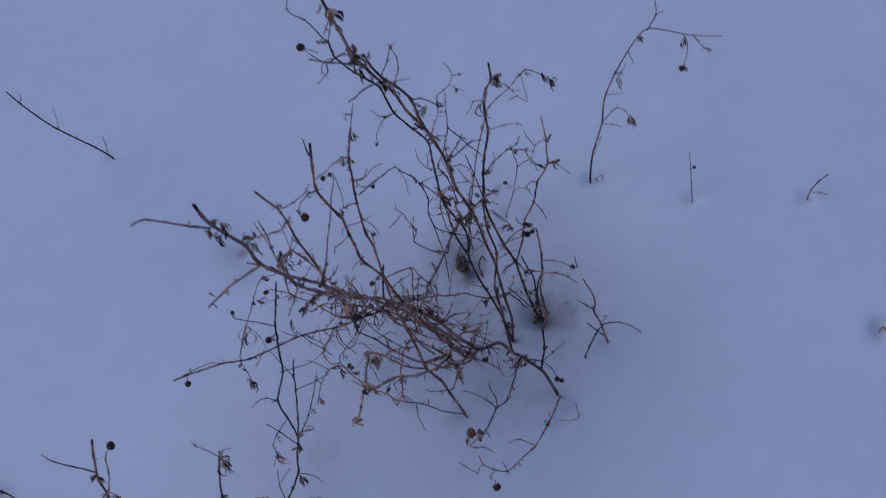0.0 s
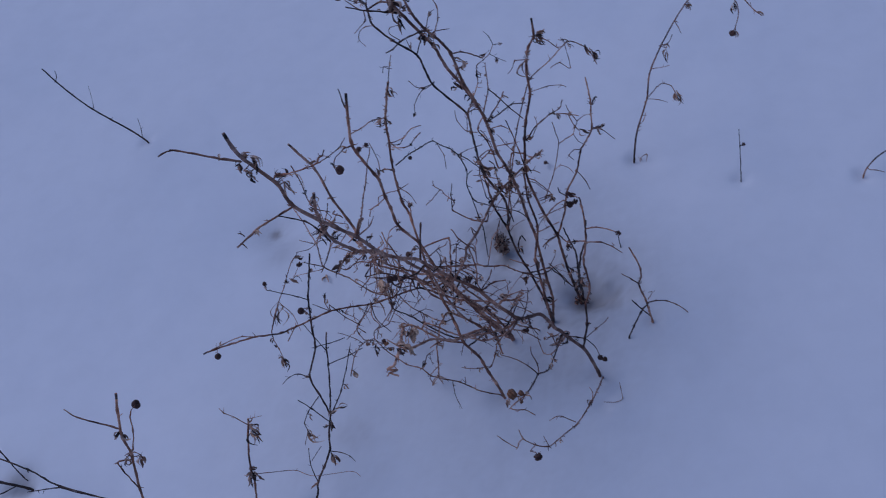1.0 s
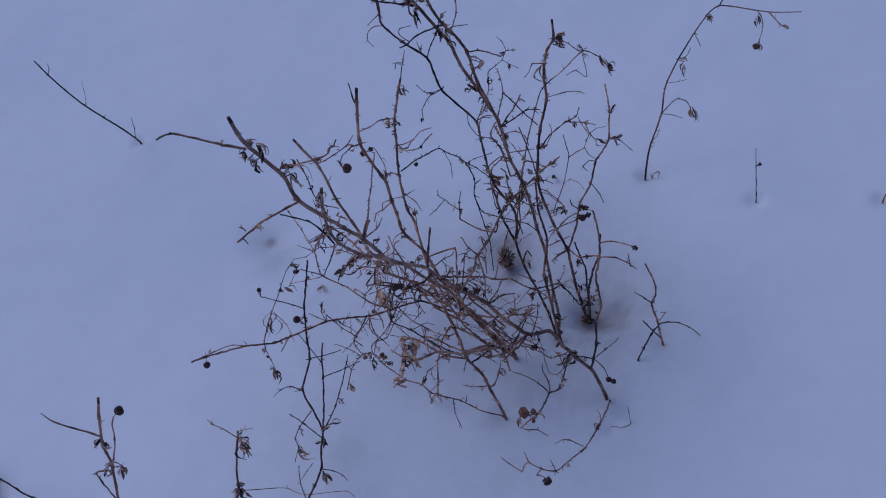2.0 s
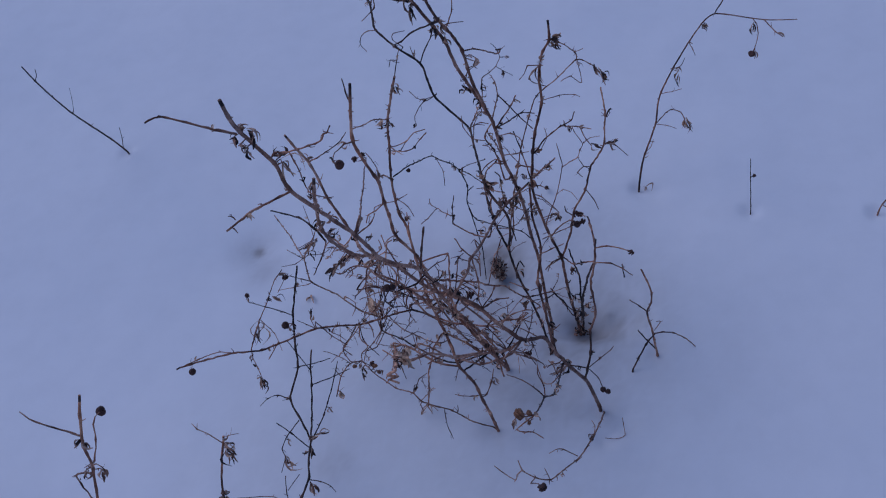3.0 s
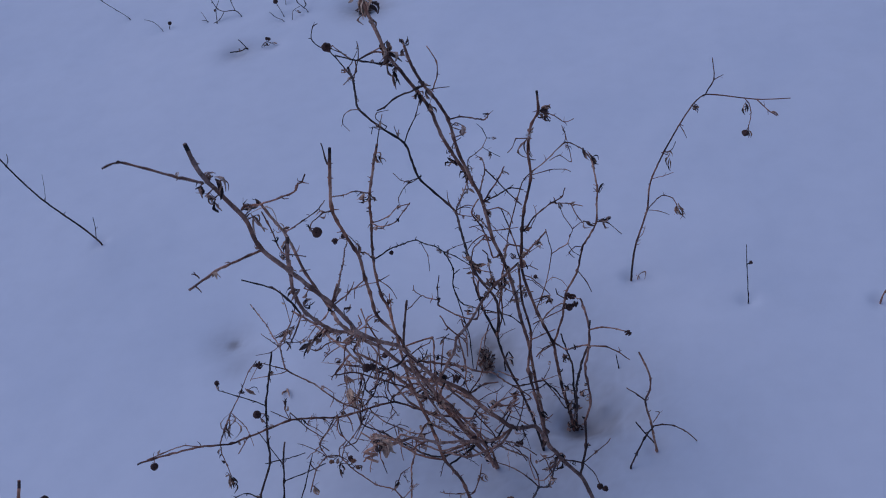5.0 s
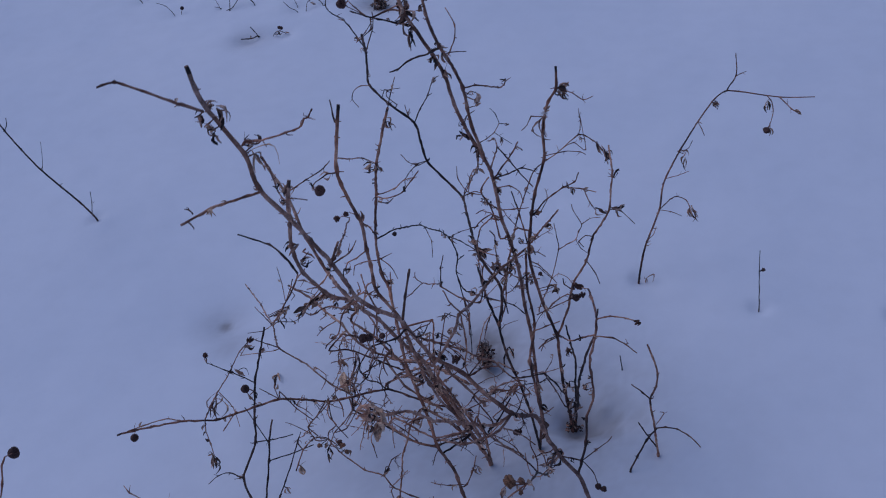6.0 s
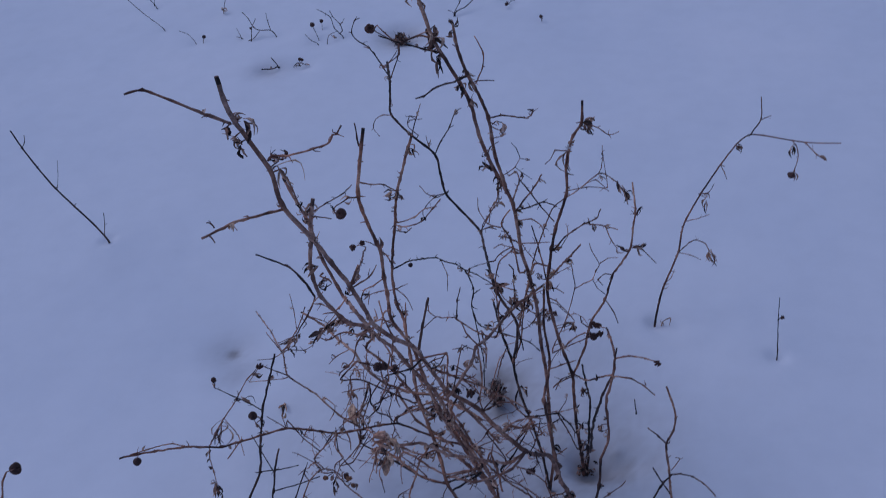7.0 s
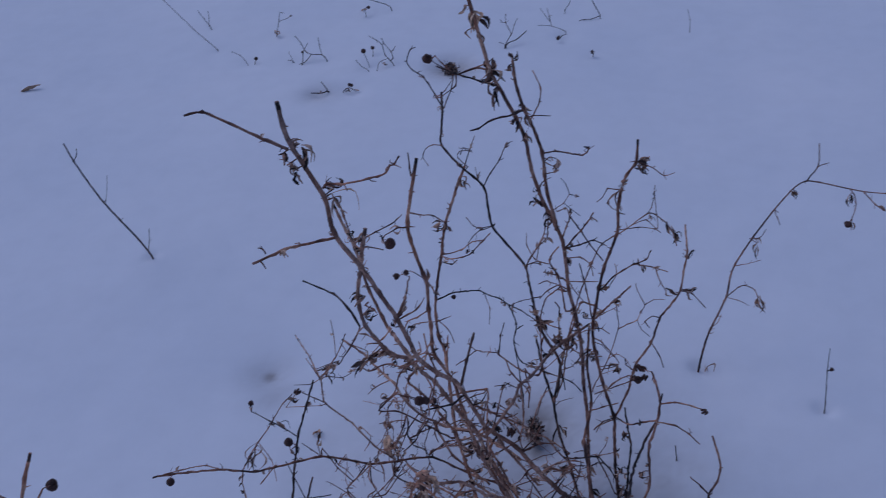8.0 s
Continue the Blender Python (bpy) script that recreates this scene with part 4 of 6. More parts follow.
twig(s, 0.77, 0.66, (-64, 550, 188), (-69, 549, 189), mat=BROWN)
leaf(s, 4.25, (-69, 549, 189), (-73, 551, 192))
leaf(s, 5.1, (-65, 550, 188), (-61, 544, 181))
leaf(s, 3.4, (-33, 575, 224), (-37, 577, 228))
s = stem(thing, WOOD, 1.35, 1.87, (-3, 582, 261), (0, 569, 246), (-1, 568, 227), (-2, 568, 209), (-8, 570, 192), (-15, 572, 176), (-20, 560, 160), (-31, 548, 145), (-35, 536, 127), (-43, 524, 110))
twig(s, 1.32, 1.21, (-1, 569, 241), (1, 569, 240), (3, 573, 243), (5, 574, 244), mat=BROWN)
twig(s, 1, 0.616, (-2, 568, 209), (7, 568, 207), (18, 563, 198), mat=BROWN)
leaf(s, 4.25, (0, 568, 209), (8, 571, 210))
twig(s, 0.77, 0.66, (-2, 568, 209), (3, 568, 208), mat=BROWN)
leaf(s, 4.25, (3, 568, 208), (7, 565, 204))
twig(s, 0.77, 0.66, (-2, 568, 211), (6, 568, 209), mat=BROWN)
leaf(s, 2.55, (6, 568, 209), (10, 571, 211))
twig(s, 1, 0.77, (-20, 560, 160), (-14, 556, 153), (-9, 549, 145), mat=WOOD)
twig(s, 1, 0.77, (-15, 572, 176), (-21, 572, 177), (-26, 568, 174), (-22, 566, 170), mat=WOOD)
twig(s, 1.1, 0.924, (-32, 546, 142), (-33, 546, 142), (-38, 548, 145), (-39, 551, 149), mat=BROWN)
twig(s, 0.7, 0.5, (-34, 530, 145), (-29, 538, 153))
pod(s, 6, (-29, 538, 153))
twig(s, 0.7, 0.5, (-18, 530, 158), (-25, 538, 152))
pod(s, 6, (-25, 538, 152))
twig(s, 0.7, 0.5, (-34, 530, 145), (-23, 534, 147))
pod(s, 6, (-23, 534, 147))
twig(s, 0.7, 0.5, (-34, 530, 145), (-28, 532, 146))
pod(s, 6, (-28, 532, 146))
twig(s, 0.7, 0.5, (-34, 530, 145), (-31, 532, 147))
pod(s, 5.1, (-31, 532, 147))
twig(s, 0.6, 0.5, (-57, 534, 145), (-48, 539, 146))
leaf(s, 5.1, (-48, 539, 146), (-42, 539, 144))
s = stem(thing, DARK, 1.46, 2.39, (-36, 519, 127), (-33, 521, 103), (-29, 523, 76), (-30, 524, 43), (-30, 526, 10), (-31, 528, -22))
twig(s, 1.76, 2.42, (-13, 478, 160), (-19, 485, 130), (-22, 490, 111), (-25, 494, 92), (-27, 501, 61), (-28, 508, 30))
twig(s, 0.77, 0.66, (-32, 521, 95), (-37, 520, 95), mat=BROWN)
leaf(s, 5.1, (-37, 520, 95), (-32, 517, 90))
twig(s, 0.77, 0.66, (-30, 524, 40), (-34, 524, 41), mat=BROWN)
leaf(s, 5.1, (-34, 524, 41), (-39, 526, 45))
twig(s, 0.77, 0.66, (-30, 524, 48), (-35, 524, 49), mat=BROWN)
leaf(s, 4.25, (-35, 524, 49), (-40, 517, 42))
twig(s, 0.75, 0.55, (-30, 525, 24), (-32, 526, 24))
leaf(s, 4.25, (-32, 526, 24), (-36, 518, 17))
twig(s, 0.6, 0.5, (-31, 526, 8), (-33, 507, 7))
leaf(s, 4.25, (-33, 507, 7), (-38, 506, 11))
s = stem(thing, DARK, 1.98, 2.5, (-190, 623, 338), (-196, 644, 317), (-202, 665, 297), (-208, 679, 272), (-213, 693, 247), (-196, 684, 233), (-174, 677, 217), (-171, 678, 195), (-168, 678, 173), (-152, 667, 161), (-135, 656, 148), (-127, 626, 155), (-119, 596, 162), (-111, 567, 168), (-103, 555, 159), (-94, 546, 153), (-89, 539, 148), (-90, 539, 125), (-94, 539, 101), (-88, 528, 77), (-77, 517, 49), (-69, 508, 23), (-65, 502, 5), (-62, 497, -14))
twig(s, 1.2, 0.8, (-134, 656, 148), (-128, 666, 157), (-122, 675, 166), (-120, 678, 173), (-119, 682, 188), (-112, 688, 190), (-105, 691, 195), (-101, 699, 199), mat=WOOD)
twig(s, 0.8, 0.6, (-101, 699, 199), (-97, 705, 194))
leaf(s, 3.4, (-97, 705, 194), (-93, 708, 192))
twig(s, 0.8, 0.5, (-101, 699, 199), (-105, 706, 205), (-110, 709, 209))
twig(s, 0.75, 0.5, (-105, 691, 195), (-99, 690, 190), (-90, 692, 181))
leaf(s, 3.4, (-99, 690, 190), (-100, 688, 183))
leaf(s, 3.4, (-119, 681, 185), (-116, 678, 177))
twig(s, 1.32, 0.77, (-198, 653, 308), (-214, 663, 328), (-224, 665, 334), (-229, 668, 340), (-227, 675, 347), (-223, 677, 348))
twig(s, 0.858, 0.616, (-214, 663, 328), (-219, 663, 330), mat=BROWN)
twig(s, 1.1, 0.77, (-199, 655, 305), (-198, 656, 306), (-194, 666, 316), (-193, 673, 323), (-194, 677, 328), mat=BROWN)
twig(s, 1, 0.616, (-192, 631, 330), (-196, 629, 330), (-194, 648, 326), (-194, 672, 322), mat=BROWN)
twig(s, 1, 0.616, (-212, 692, 247), (-220, 691, 248), (-226, 687, 246), (-228, 682, 240), (-222, 678, 234), mat=WOOD)
twig(s, 1, 0.616, (-191, 683, 229), (-189, 685, 231), (-198, 688, 238), (-197, 692, 242), (-186, 695, 242), mat=BROWN)
twig(s, 1.32, 0.924, (-174, 677, 216), (-169, 686, 225), (-162, 694, 234), (-157, 705, 246))
leaf(s, 3.4, (-158, 702, 242), (-155, 706, 247))
twig(s, 0.858, 0.616, (-176, 677, 217), (-180, 682, 224), (-182, 685, 231), mat=WOOD)
leaf(s, 2.55, (-179, 680, 222), (-178, 685, 227))
twig(s, 1, 0.77, (-168, 678, 173), (-176, 674, 171), (-185, 675, 174), (-192, 679, 180), mat=WOOD)
leaf(s, 2.55, (-176, 675, 171), (-183, 673, 171))
twig(s, 0.95, 0.75, (-168, 677, 174), (-176, 674, 173), (-182, 668, 170), (-184, 650, 174), (-181, 636, 179), mat=BROWN)
leaf(s, 3.4, (-181, 636, 179), (-182, 630, 176))
twig(s, 1.1, 0.77, (-135, 656, 148), (-125, 661, 150), (-116, 661, 148), mat=WOOD)
leaf(s, 5.95, (-113, 574, 167), (-119, 576, 171))
leaf(s, 5.95, (-111, 568, 168), (-114, 573, 173))
leaf(s, 5.95, (-109, 564, 166), (-103, 560, 160))
leaf(s, 4.25, (-109, 566, 167), (-101, 565, 165))
twig(s, 1.87, 2.42, (-114, 579, 133), (-104, 548, 130), (-94, 539, 101))
leaf(s, 3.4, (-114, 579, 133), (-116, 581, 135))
twig(s, 1.32, 1.21, (-104, 556, 160), (-106, 553, 148), (-104, 548, 130), mat=BROWN)
twig(s, 1.43, 1.08, (-89, 539, 148), (-83, 526, 132))
twig(s, 0.77, 0.66, (-89, 530, 81), (-86, 531, 81), mat=BROWN)
leaf(s, 3.4, (-86, 531, 81), (-83, 527, 75))
twig(s, 1.1, 0.77, (-100, 543, 115), (-104, 535, 106), (-106, 526, 98), mat=BROWN)
twig(s, 1.32, 0.924, (-97, 503, 184), (-100, 497, 175), (-112, 497, 178), (-131, 506, 183), (-138, 538, 153), (-151, 564, 127), (-164, 590, 100), (-176, 616, 75), (-186, 608, 69), (-193, 603, 66), mat=BROWN)
twig(s, 1, 0.77, (-131, 506, 183), (-131, 516, 193), (-129, 523, 201), mat=BROWN)
twig(s, 1, 0.77, (-176, 616, 75), (-183, 618, 80), (-183, 622, 84), mat=WOOD)
twig(s, 1.32, 0.924, (-140, 602, 148), (-140, 601, 147), (-132, 588, 140), (-132, 573, 133), (-124, 559, 125), (-103, 552, 123), (-81, 545, 122), (-71, 538, 119))
twig(s, 1, 0.77, (-132, 583, 137), (-126, 587, 140))
twig(s, 1.1, 0.924, (-132, 573, 133), (-126, 559, 116), (-120, 544, 97), (-118, 524, 76))
s = stem(thing, TAN, 1.98, 2.08, (-68, 554, 179), (-86, 533, 177), (-96, 519, 174), (-97, 498, 188), (-97, 477, 203), (-98, 456, 217), (-99, 441, 228), (-101, 425, 239), (-105, 425, 224), (-113, 426, 207), (-120, 426, 193), (-127, 427, 182))
leaf(s, 5.95, (-79, 541, 178), (-85, 532, 170))
leaf(s, 5.95, (-86, 534, 178), (-81, 529, 170))
leaf(s, 5.1, (-90, 529, 177), (-94, 533, 182))
leaf(s, 5.1, (-96, 521, 175), (-98, 516, 170))
leaf(s, 4.25, (-98, 481, 201), (-103, 483, 204))
leaf(s, 5.1, (-105, 425, 224), (-102, 423, 220))
leaf(s, 5.1, (-106, 425, 226), (-110, 421, 223))
twig(s, 0.77, 0.66, (-117, 426, 197), (-119, 427, 198), mat=BROWN)
leaf(s, 5.1, (-119, 427, 198), (-113, 424, 193))
twig(s, 1.32, 0.924, (-101, 428, 239), (-107, 431, 243), (-112, 436, 251), mat=WOOD)
twig(s, 1, 0.77, (-101, 428, 239), (-95, 425, 235), (-94, 418, 227), mat=WOOD)
twig(s, 1.1, 0.77, (-120, 426, 193), (-118, 437, 204), (-116, 446, 213), (-112, 449, 215), mat=BROWN)
twig(s, 1, 0.616, (-115, 446, 213), (-116, 447, 214), (-122, 445, 214), mat=WOOD)
twig(s, 1.1, 0.77, (-114, 426, 206), (-104, 424, 200), (-100, 420, 195), mat=WOOD)
twig(s, 0.66, 0.66, (-103, 423, 199), (-107, 421, 197), mat=BROWN)
pod(s, 6.8, (-107, 421, 197))
twig(s, 1.1, 0.77, (-125, 427, 185), (-128, 429, 187), (-128, 442, 202), mat=WOOD)
twig(s, 1, 0.77, (-134, 409, 242), (-127, 405, 238), (-122, 408, 239), (-120, 412, 243), mat=BROWN)
twig(s, 0.858, 0.616, (-114, 426, 204), (-106, 429, 205), (-104, 431, 206), mat=BROWN)
leaf(s, 4.25, (-82, 537, 177), (-75, 534, 172))
leaf(s, 4.25, (-75, 546, 179), (-79, 549, 183))
s = stem(thing, TAN, 1.66, 2.18, (-130, 316, 272), (-124, 326, 261), (-119, 335, 251), (-108, 349, 223), (-98, 365, 201), (-88, 379, 180), (-79, 394, 160), (-67, 398, 169))
leaf(s, 5.1, (-87, 381, 179), (-84, 379, 175))
twig(s, 0.77, 0.66, (-113, 342, 237), (-114, 341, 235), mat=BROWN)
leaf(s, 4.25, (-114, 341, 235), (-119, 338, 233))
twig(s, 0.6, 0.5, (-130, 316, 272), (-130, 317, 274))
leaf(s, 7.65, (-130, 317, 274), (-125, 313, 267))
twig(s, 0.6, 0.5, (-130, 316, 272), (-133, 318, 275))
leaf(s, 6.8, (-133, 318, 275), (-129, 313, 268))
twig(s, 0.6, 0.5, (-130, 316, 272), (-136, 316, 274))
leaf(s, 5.1, (-136, 316, 274), (-133, 312, 268))
twig(s, 0.6, 0.5, (-130, 316, 272), (-130, 318, 274))
leaf(s, 4.25, (-130, 318, 274), (-139, 317, 275))
twig(s, 1.32, 0.924, (-130, 316, 272), (-137, 317, 275), (-145, 320, 280), mat=WOOD)
twig(s, 1.32, 0.924, (-113, 343, 236), (-125, 337, 233), mat=WOOD)
twig(s, 1.76, 1.54, (-128, 442, 141), (-120, 449, 113), (-112, 455, 85), (-104, 462, 57), (-92, 471, 28), (-84, 479, 8), (-76, 486, -12))
twig(s, 1.43, 1.43, (-90, 377, 184), (-89, 381, 187), (-83, 372, 176), (-80, 365, 167), mat=WOOD)
twig(s, 1.1, 0.77, (-67, 398, 170), (-74, 393, 167), (-84, 384, 159), (-89, 380, 156))
twig(s, 1.1, 0.77, (-115, 457, 64), (-113, 458, 65), (-118, 450, 57), (-121, 445, 52), mat=WOOD)
twig(s, 0.858, 0.616, (-119, 449, 56), (-123, 447, 56), mat=WOOD)
twig(s, 1, 0.77, (-120, 453, 91), (-114, 456, 93), (-99, 463, 96), (-88, 464, 95), mat=WOOD)
twig(s, 1, 0.77, (-78, 414, 171), (-69, 417, 171), (-65, 420, 174), (-63, 416, 178), mat=WOOD)
twig(s, 0.77, 0.66, (-89, 379, 181), (-87, 390, 193), mat=BROWN)
leaf(s, 5.1, (-87, 390, 193), (-81, 389, 190))
twig(s, 0.6, 0.5, (-104, 439, 148), (-90, 429, 155))
leaf(s, 5.1, (-90, 429, 155), (-80, 429, 152))
twig(s, 0.6, 0.5, (-80, 519, 57), (-87, 509, 59))
leaf(s, 5.1, (-87, 509, 59), (-78, 509, 56))
twig(s, 0.6, 0.5, (-80, 519, 56), (-80, 511, 60))
leaf(s, 5.95, (-80, 511, 60), (-82, 505, 53))
twig(s, 1.32, 0.924, (-183, 494, 80), (-178, 500, 82), (-162, 505, 83), (-148, 506, 81), (-134, 511, 83), mat=BROWN)
twig(s, 1.32, 0.924, (-192, 504, 55), (-194, 508, 58), (-181, 492, 83), (-168, 476, 108), (-154, 460, 134), (-139, 446, 159), (-129, 436, 176), (-120, 426, 193), mat=WOOD)
twig(s, 1.76, 1.54, (-144, 423, 212), (-141, 426, 214), (-129, 411, 194), (-117, 399, 179), (-107, 394, 170))
twig(s, 1.87, 1.87, (-172, 464, 149), (-173, 462, 147), (-158, 450, 130), (-143, 445, 121), (-129, 441, 112))
twig(s, 1.98, 2.2, (-125, 431, 186), (-126, 430, 185), (-125, 434, 153), (-120, 437, 133), (-116, 441, 112), (-110, 447, 85), (-104, 453, 57))
twig(s, 1.1, 0.77, (-125, 434, 153), (-105, 447, 161), mat=WOOD)
twig(s, 1.87, 1.65, (-115, 426, 184), (-116, 424, 183), (-102, 417, 172), (-88, 410, 160))
twig(s, 1, 0.77, (-74, 468, 12), (-81, 474, 20), (-91, 477, 26), (-98, 478, 29), (-93, 470, 30), mat=BROWN)
leaf(s, 4.25, (-125, 434, 153), (-130, 430, 150))
twig(s, 0.77, 0.66, (-143, 449, 153), (-138, 443, 145), mat=BROWN)
leaf(s, 4.25, (-138, 443, 145), (-134, 441, 142))
twig(s, 0.77, 0.66, (-120, 453, 91), (-114, 456, 93), mat=BROWN)
leaf(s, 4.25, (-114, 456, 93), (-107, 454, 89))
twig(s, 1.21, 0.66, (-153, 387, 292), (-162, 382, 289), (-169, 382, 291), (-175, 381, 290), (-178, 378, 289), (-182, 377, 288), (-187, 378, 290), mat=BROWN)
twig(s, 0.77, 0.55, (-174, 381, 290), (-173, 378, 287), (-176, 375, 286))
twig(s, 1.21, 0.88, (-151, 390, 285), (-152, 388, 283), (-151, 397, 290), (-154, 404, 297))
twig(s, 1.21, 0.88, (-146, 395, 276), (-153, 403, 284), (-152, 406, 286), (-149, 407, 287), mat=WOOD)
s = stem(thing, WOOD, 1.56, 2.08, (-161, 405, 266), (-166, 398, 261), (-162, 406, 243), (-158, 415, 224), (-154, 423, 202), (-150, 431, 180), (-148, 437, 159), (-143, 450, 134), (-149, 447, 133))
twig(s, 1.54, 1.1, (-134, 409, 242), (-140, 403, 239), (-156, 397, 237), mat=DARK)
twig(s, 1.32, 1.1, (-146, 395, 275), (-146, 394, 274), (-152, 404, 249), (-158, 415, 224), mat=WOOD)
twig(s, 1.21, 0.77, (-154, 423, 201), (-157, 419, 199), (-158, 414, 195), (-155, 410, 191), mat=BROWN)
twig(s, 1.32, 0.88, (-195, 504, 55), (-195, 506, 57), (-181, 517, 62), (-174, 519, 63))
twig(s, 1.1, 1.32, (-194, 453, 190), (-206, 439, 182), (-194, 447, 174), (-176, 452, 157), (-159, 456, 141), (-155, 458, 142), mat=BROWN)
twig(s, 1.21, 0.88, (-189, 448, 170), (-198, 460, 142), (-207, 472, 115), (-217, 484, 88), (-223, 494, 64), (-222, 490, 61))
twig(s, 1.32, 1.1, (-189, 448, 169), (-191, 454, 154), (-195, 460, 134), (-196, 470, 111), (-196, 480, 96), (-195, 491, 81), (-195, 504, 56), mat=BROWN)
twig(s, 1.32, 0.88, (-196, 465, 124), (-191, 468, 125), (-183, 453, 149), (-175, 438, 172), (-167, 423, 195), (-162, 410, 216), (-156, 397, 237), mat=WOOD)
twig(s, 1.1, 0.66, (-196, 503, 55), (-194, 500, 52), (-196, 496, 49), (-195, 492, 46), mat=WOOD)
twig(s, 0.88, 0.55, (-194, 499, 51), (-191, 497, 49), (-190, 495, 47), (-188, 495, 47), mat=WOOD)
twig(s, 1.21, 0.66, (-152, 462, 174), (-143, 469, 176), (-136, 472, 177), (-134, 475, 179))
twig(s, 1.65, 1.32, (-165, 483, 158), (-139, 492, 159), (-133, 466, 169), (-128, 440, 180), (-134, 434, 177))
twig(s, 1.32, 0.99, (-101, 430, 235), (-99, 426, 213), (-99, 424, 204), (-101, 421, 192), (-99, 419, 182), mat=WOOD)
twig(s, 0.99, 0.66, (-99, 455, 217), (-103, 458, 221), (-102, 455, 218), (-100, 452, 215), (-99, 450, 213), (-101, 445, 210), mat=WOOD)
twig(s, 1.76, 1.21, (-133, 415, 228), (-124, 429, 207), (-116, 443, 186), (-108, 456, 166), (-103, 464, 151), (-97, 473, 137), (-91, 482, 123), (-86, 492, 99), (-77, 505, 70), (-69, 516, 41), (-74, 514, 40))
twig(s, 1.1, 1.32, (-95, 517, 81), (-79, 522, 61), (-82, 521, 60), mat=WOOD)
twig(s, 1.43, 0.99, (-99, 418, 182), (-95, 421, 183), (-88, 425, 185), (-78, 427, 184), mat=WOOD)
twig(s, 1.1, 0.77, (-100, 418, 182), (-95, 424, 185), (-92, 427, 187), (-90, 431, 190), (-89, 434, 192), mat=WOOD)
twig(s, 0.99, 0.66, (-102, 466, 148), (-96, 486, 164), (-89, 493, 168), mat=WOOD)
twig(s, 1.21, 0.77, (-84, 407, 176), (-79, 412, 179), (-74, 415, 180), (-64, 418, 180), (-58, 418, 179), mat=WOOD)
twig(s, 1.1, 0.66, (-84, 407, 176), (-79, 411, 179), (-73, 411, 177), (-66, 412, 176), (-62, 414, 177))
twig(s, 1.21, 0.88, (-59, 517, 99), (-56, 520, 101), (-49, 524, 103), (-44, 526, 104), (-44, 524, 105), mat=WOOD)
twig(s, 1.21, 0.88, (-66, 526, 109), (-42, 537, 112), mat=WOOD)
twig(s, 1.43, 1.1, (-81, 498, 84), (-71, 496, 87), (-54, 501, 87), (-49, 498, 83), (-44, 496, 80), (-40, 492, 76), (-36, 490, 73), mat=DARK)
twig(s, 0.6, 0.5, (-36, 520, 95), (-36, 523, 96))
leaf(s, 4.25, (-36, 523, 96), (-33, 519, 91))
leaf(s, 3.4, (-32, 523, 94), (-35, 520, 93))
twig(s, 0.77, 0.66, (-115, 426, 202), (-110, 424, 199), mat=BROWN)
leaf(s, 5.1, (-110, 424, 199), (-107, 422, 197))
twig(s, 0.77, 0.66, (-111, 426, 210), (-95, 421, 203), mat=BROWN)
leaf(s, 3.4, (-95, 421, 203), (-95, 418, 200))
twig(s, 0.77, 0.66, (-113, 426, 207), (-101, 420, 198), mat=BROWN)
leaf(s, 3.4, (-101, 420, 198), (-100, 417, 195))
leaf(s, 5.1, (-102, 425, 232), (-100, 422, 229))
leaf(s, 4.25, (-103, 425, 230), (-98, 424, 228))
twig(s, 0.77, 0.66, (-102, 425, 236), (-111, 427, 238), mat=BROWN)
leaf(s, 3.4, (-111, 427, 238), (-113, 422, 235))
twig(s, 0.77, 0.66, (-110, 426, 213), (-118, 428, 217), mat=BROWN)
leaf(s, 3.4, (-118, 428, 217), (-120, 424, 214))
twig(s, 0.77, 0.66, (-119, 426, 195), (-124, 429, 198), mat=BROWN)
leaf(s, 3.4, (-124, 429, 198), (-121, 425, 195))
twig(s, 1.43, 1.76, (-222, 491, 60), (-220, 482, 53), (-196, 466, 62), (-180, 454, 67), (-164, 443, 71), (-150, 434, 76), (-142, 430, 80), (-132, 427, 86), (-106, 424, 105), (-126, 410, 99), mat=DARK)
twig(s, 1.21, 0.99, (-213, 495, 59), (-212, 493, 57), (-194, 470, 74), (-176, 453, 90), (-158, 436, 106), (-144, 426, 119), (-137, 429, 120), mat=WOOD)
twig(s, 1.54, 1.32, (-165, 415, 126), (-161, 419, 129), (-154, 419, 125), (-144, 416, 119), (-132, 414, 113), (-123, 417, 112), (-107, 423, 111), (-130, 414, 109), mat=WOOD)
twig(s, 0.88, 0.66, (-181, 459, 85), (-181, 457, 67), (-181, 456, 66))
twig(s, 0.99, 0.55, (-196, 466, 62), (-182, 473, 64), (-174, 472, 61), mat=BROWN)
twig(s, 1.21, 0.88, (-239, 479, 71), (-238, 477, 69), (-247, 452, 73), (-248, 447, 74), (-245, 442, 73), (-239, 435, 73), (-233, 433, 75), (-228, 435, 75), mat=WOOD)
twig(s, 1.21, 0.88, (-239, 479, 71), (-238, 476, 69), (-237, 468, 69), (-233, 460, 70), (-225, 452, 72), (-229, 442, 75), (-227, 434, 76), mat=WOOD)
twig(s, 1.32, 0.88, (-224, 490, 61), (-221, 481, 53), (-226, 472, 46), mat=WOOD)
twig(s, 1.32, 0.88, (-235, 485, 64), (-235, 487, 65), (-229, 481, 59), (-227, 474, 53), mat=BROWN)
twig(s, 0.99, 0.66, (-235, 485, 64), (-235, 491, 69), (-233, 495, 71), (-233, 498, 74), mat=WOOD)
twig(s, 1.21, 0.88, (-174, 417, 131), (-183, 417, 133), (-181, 414, 130), (-180, 410, 126), (-180, 404, 121), mat=WOOD)
leaf(s, 3.4, (-181, 413, 129), (-184, 412, 129))
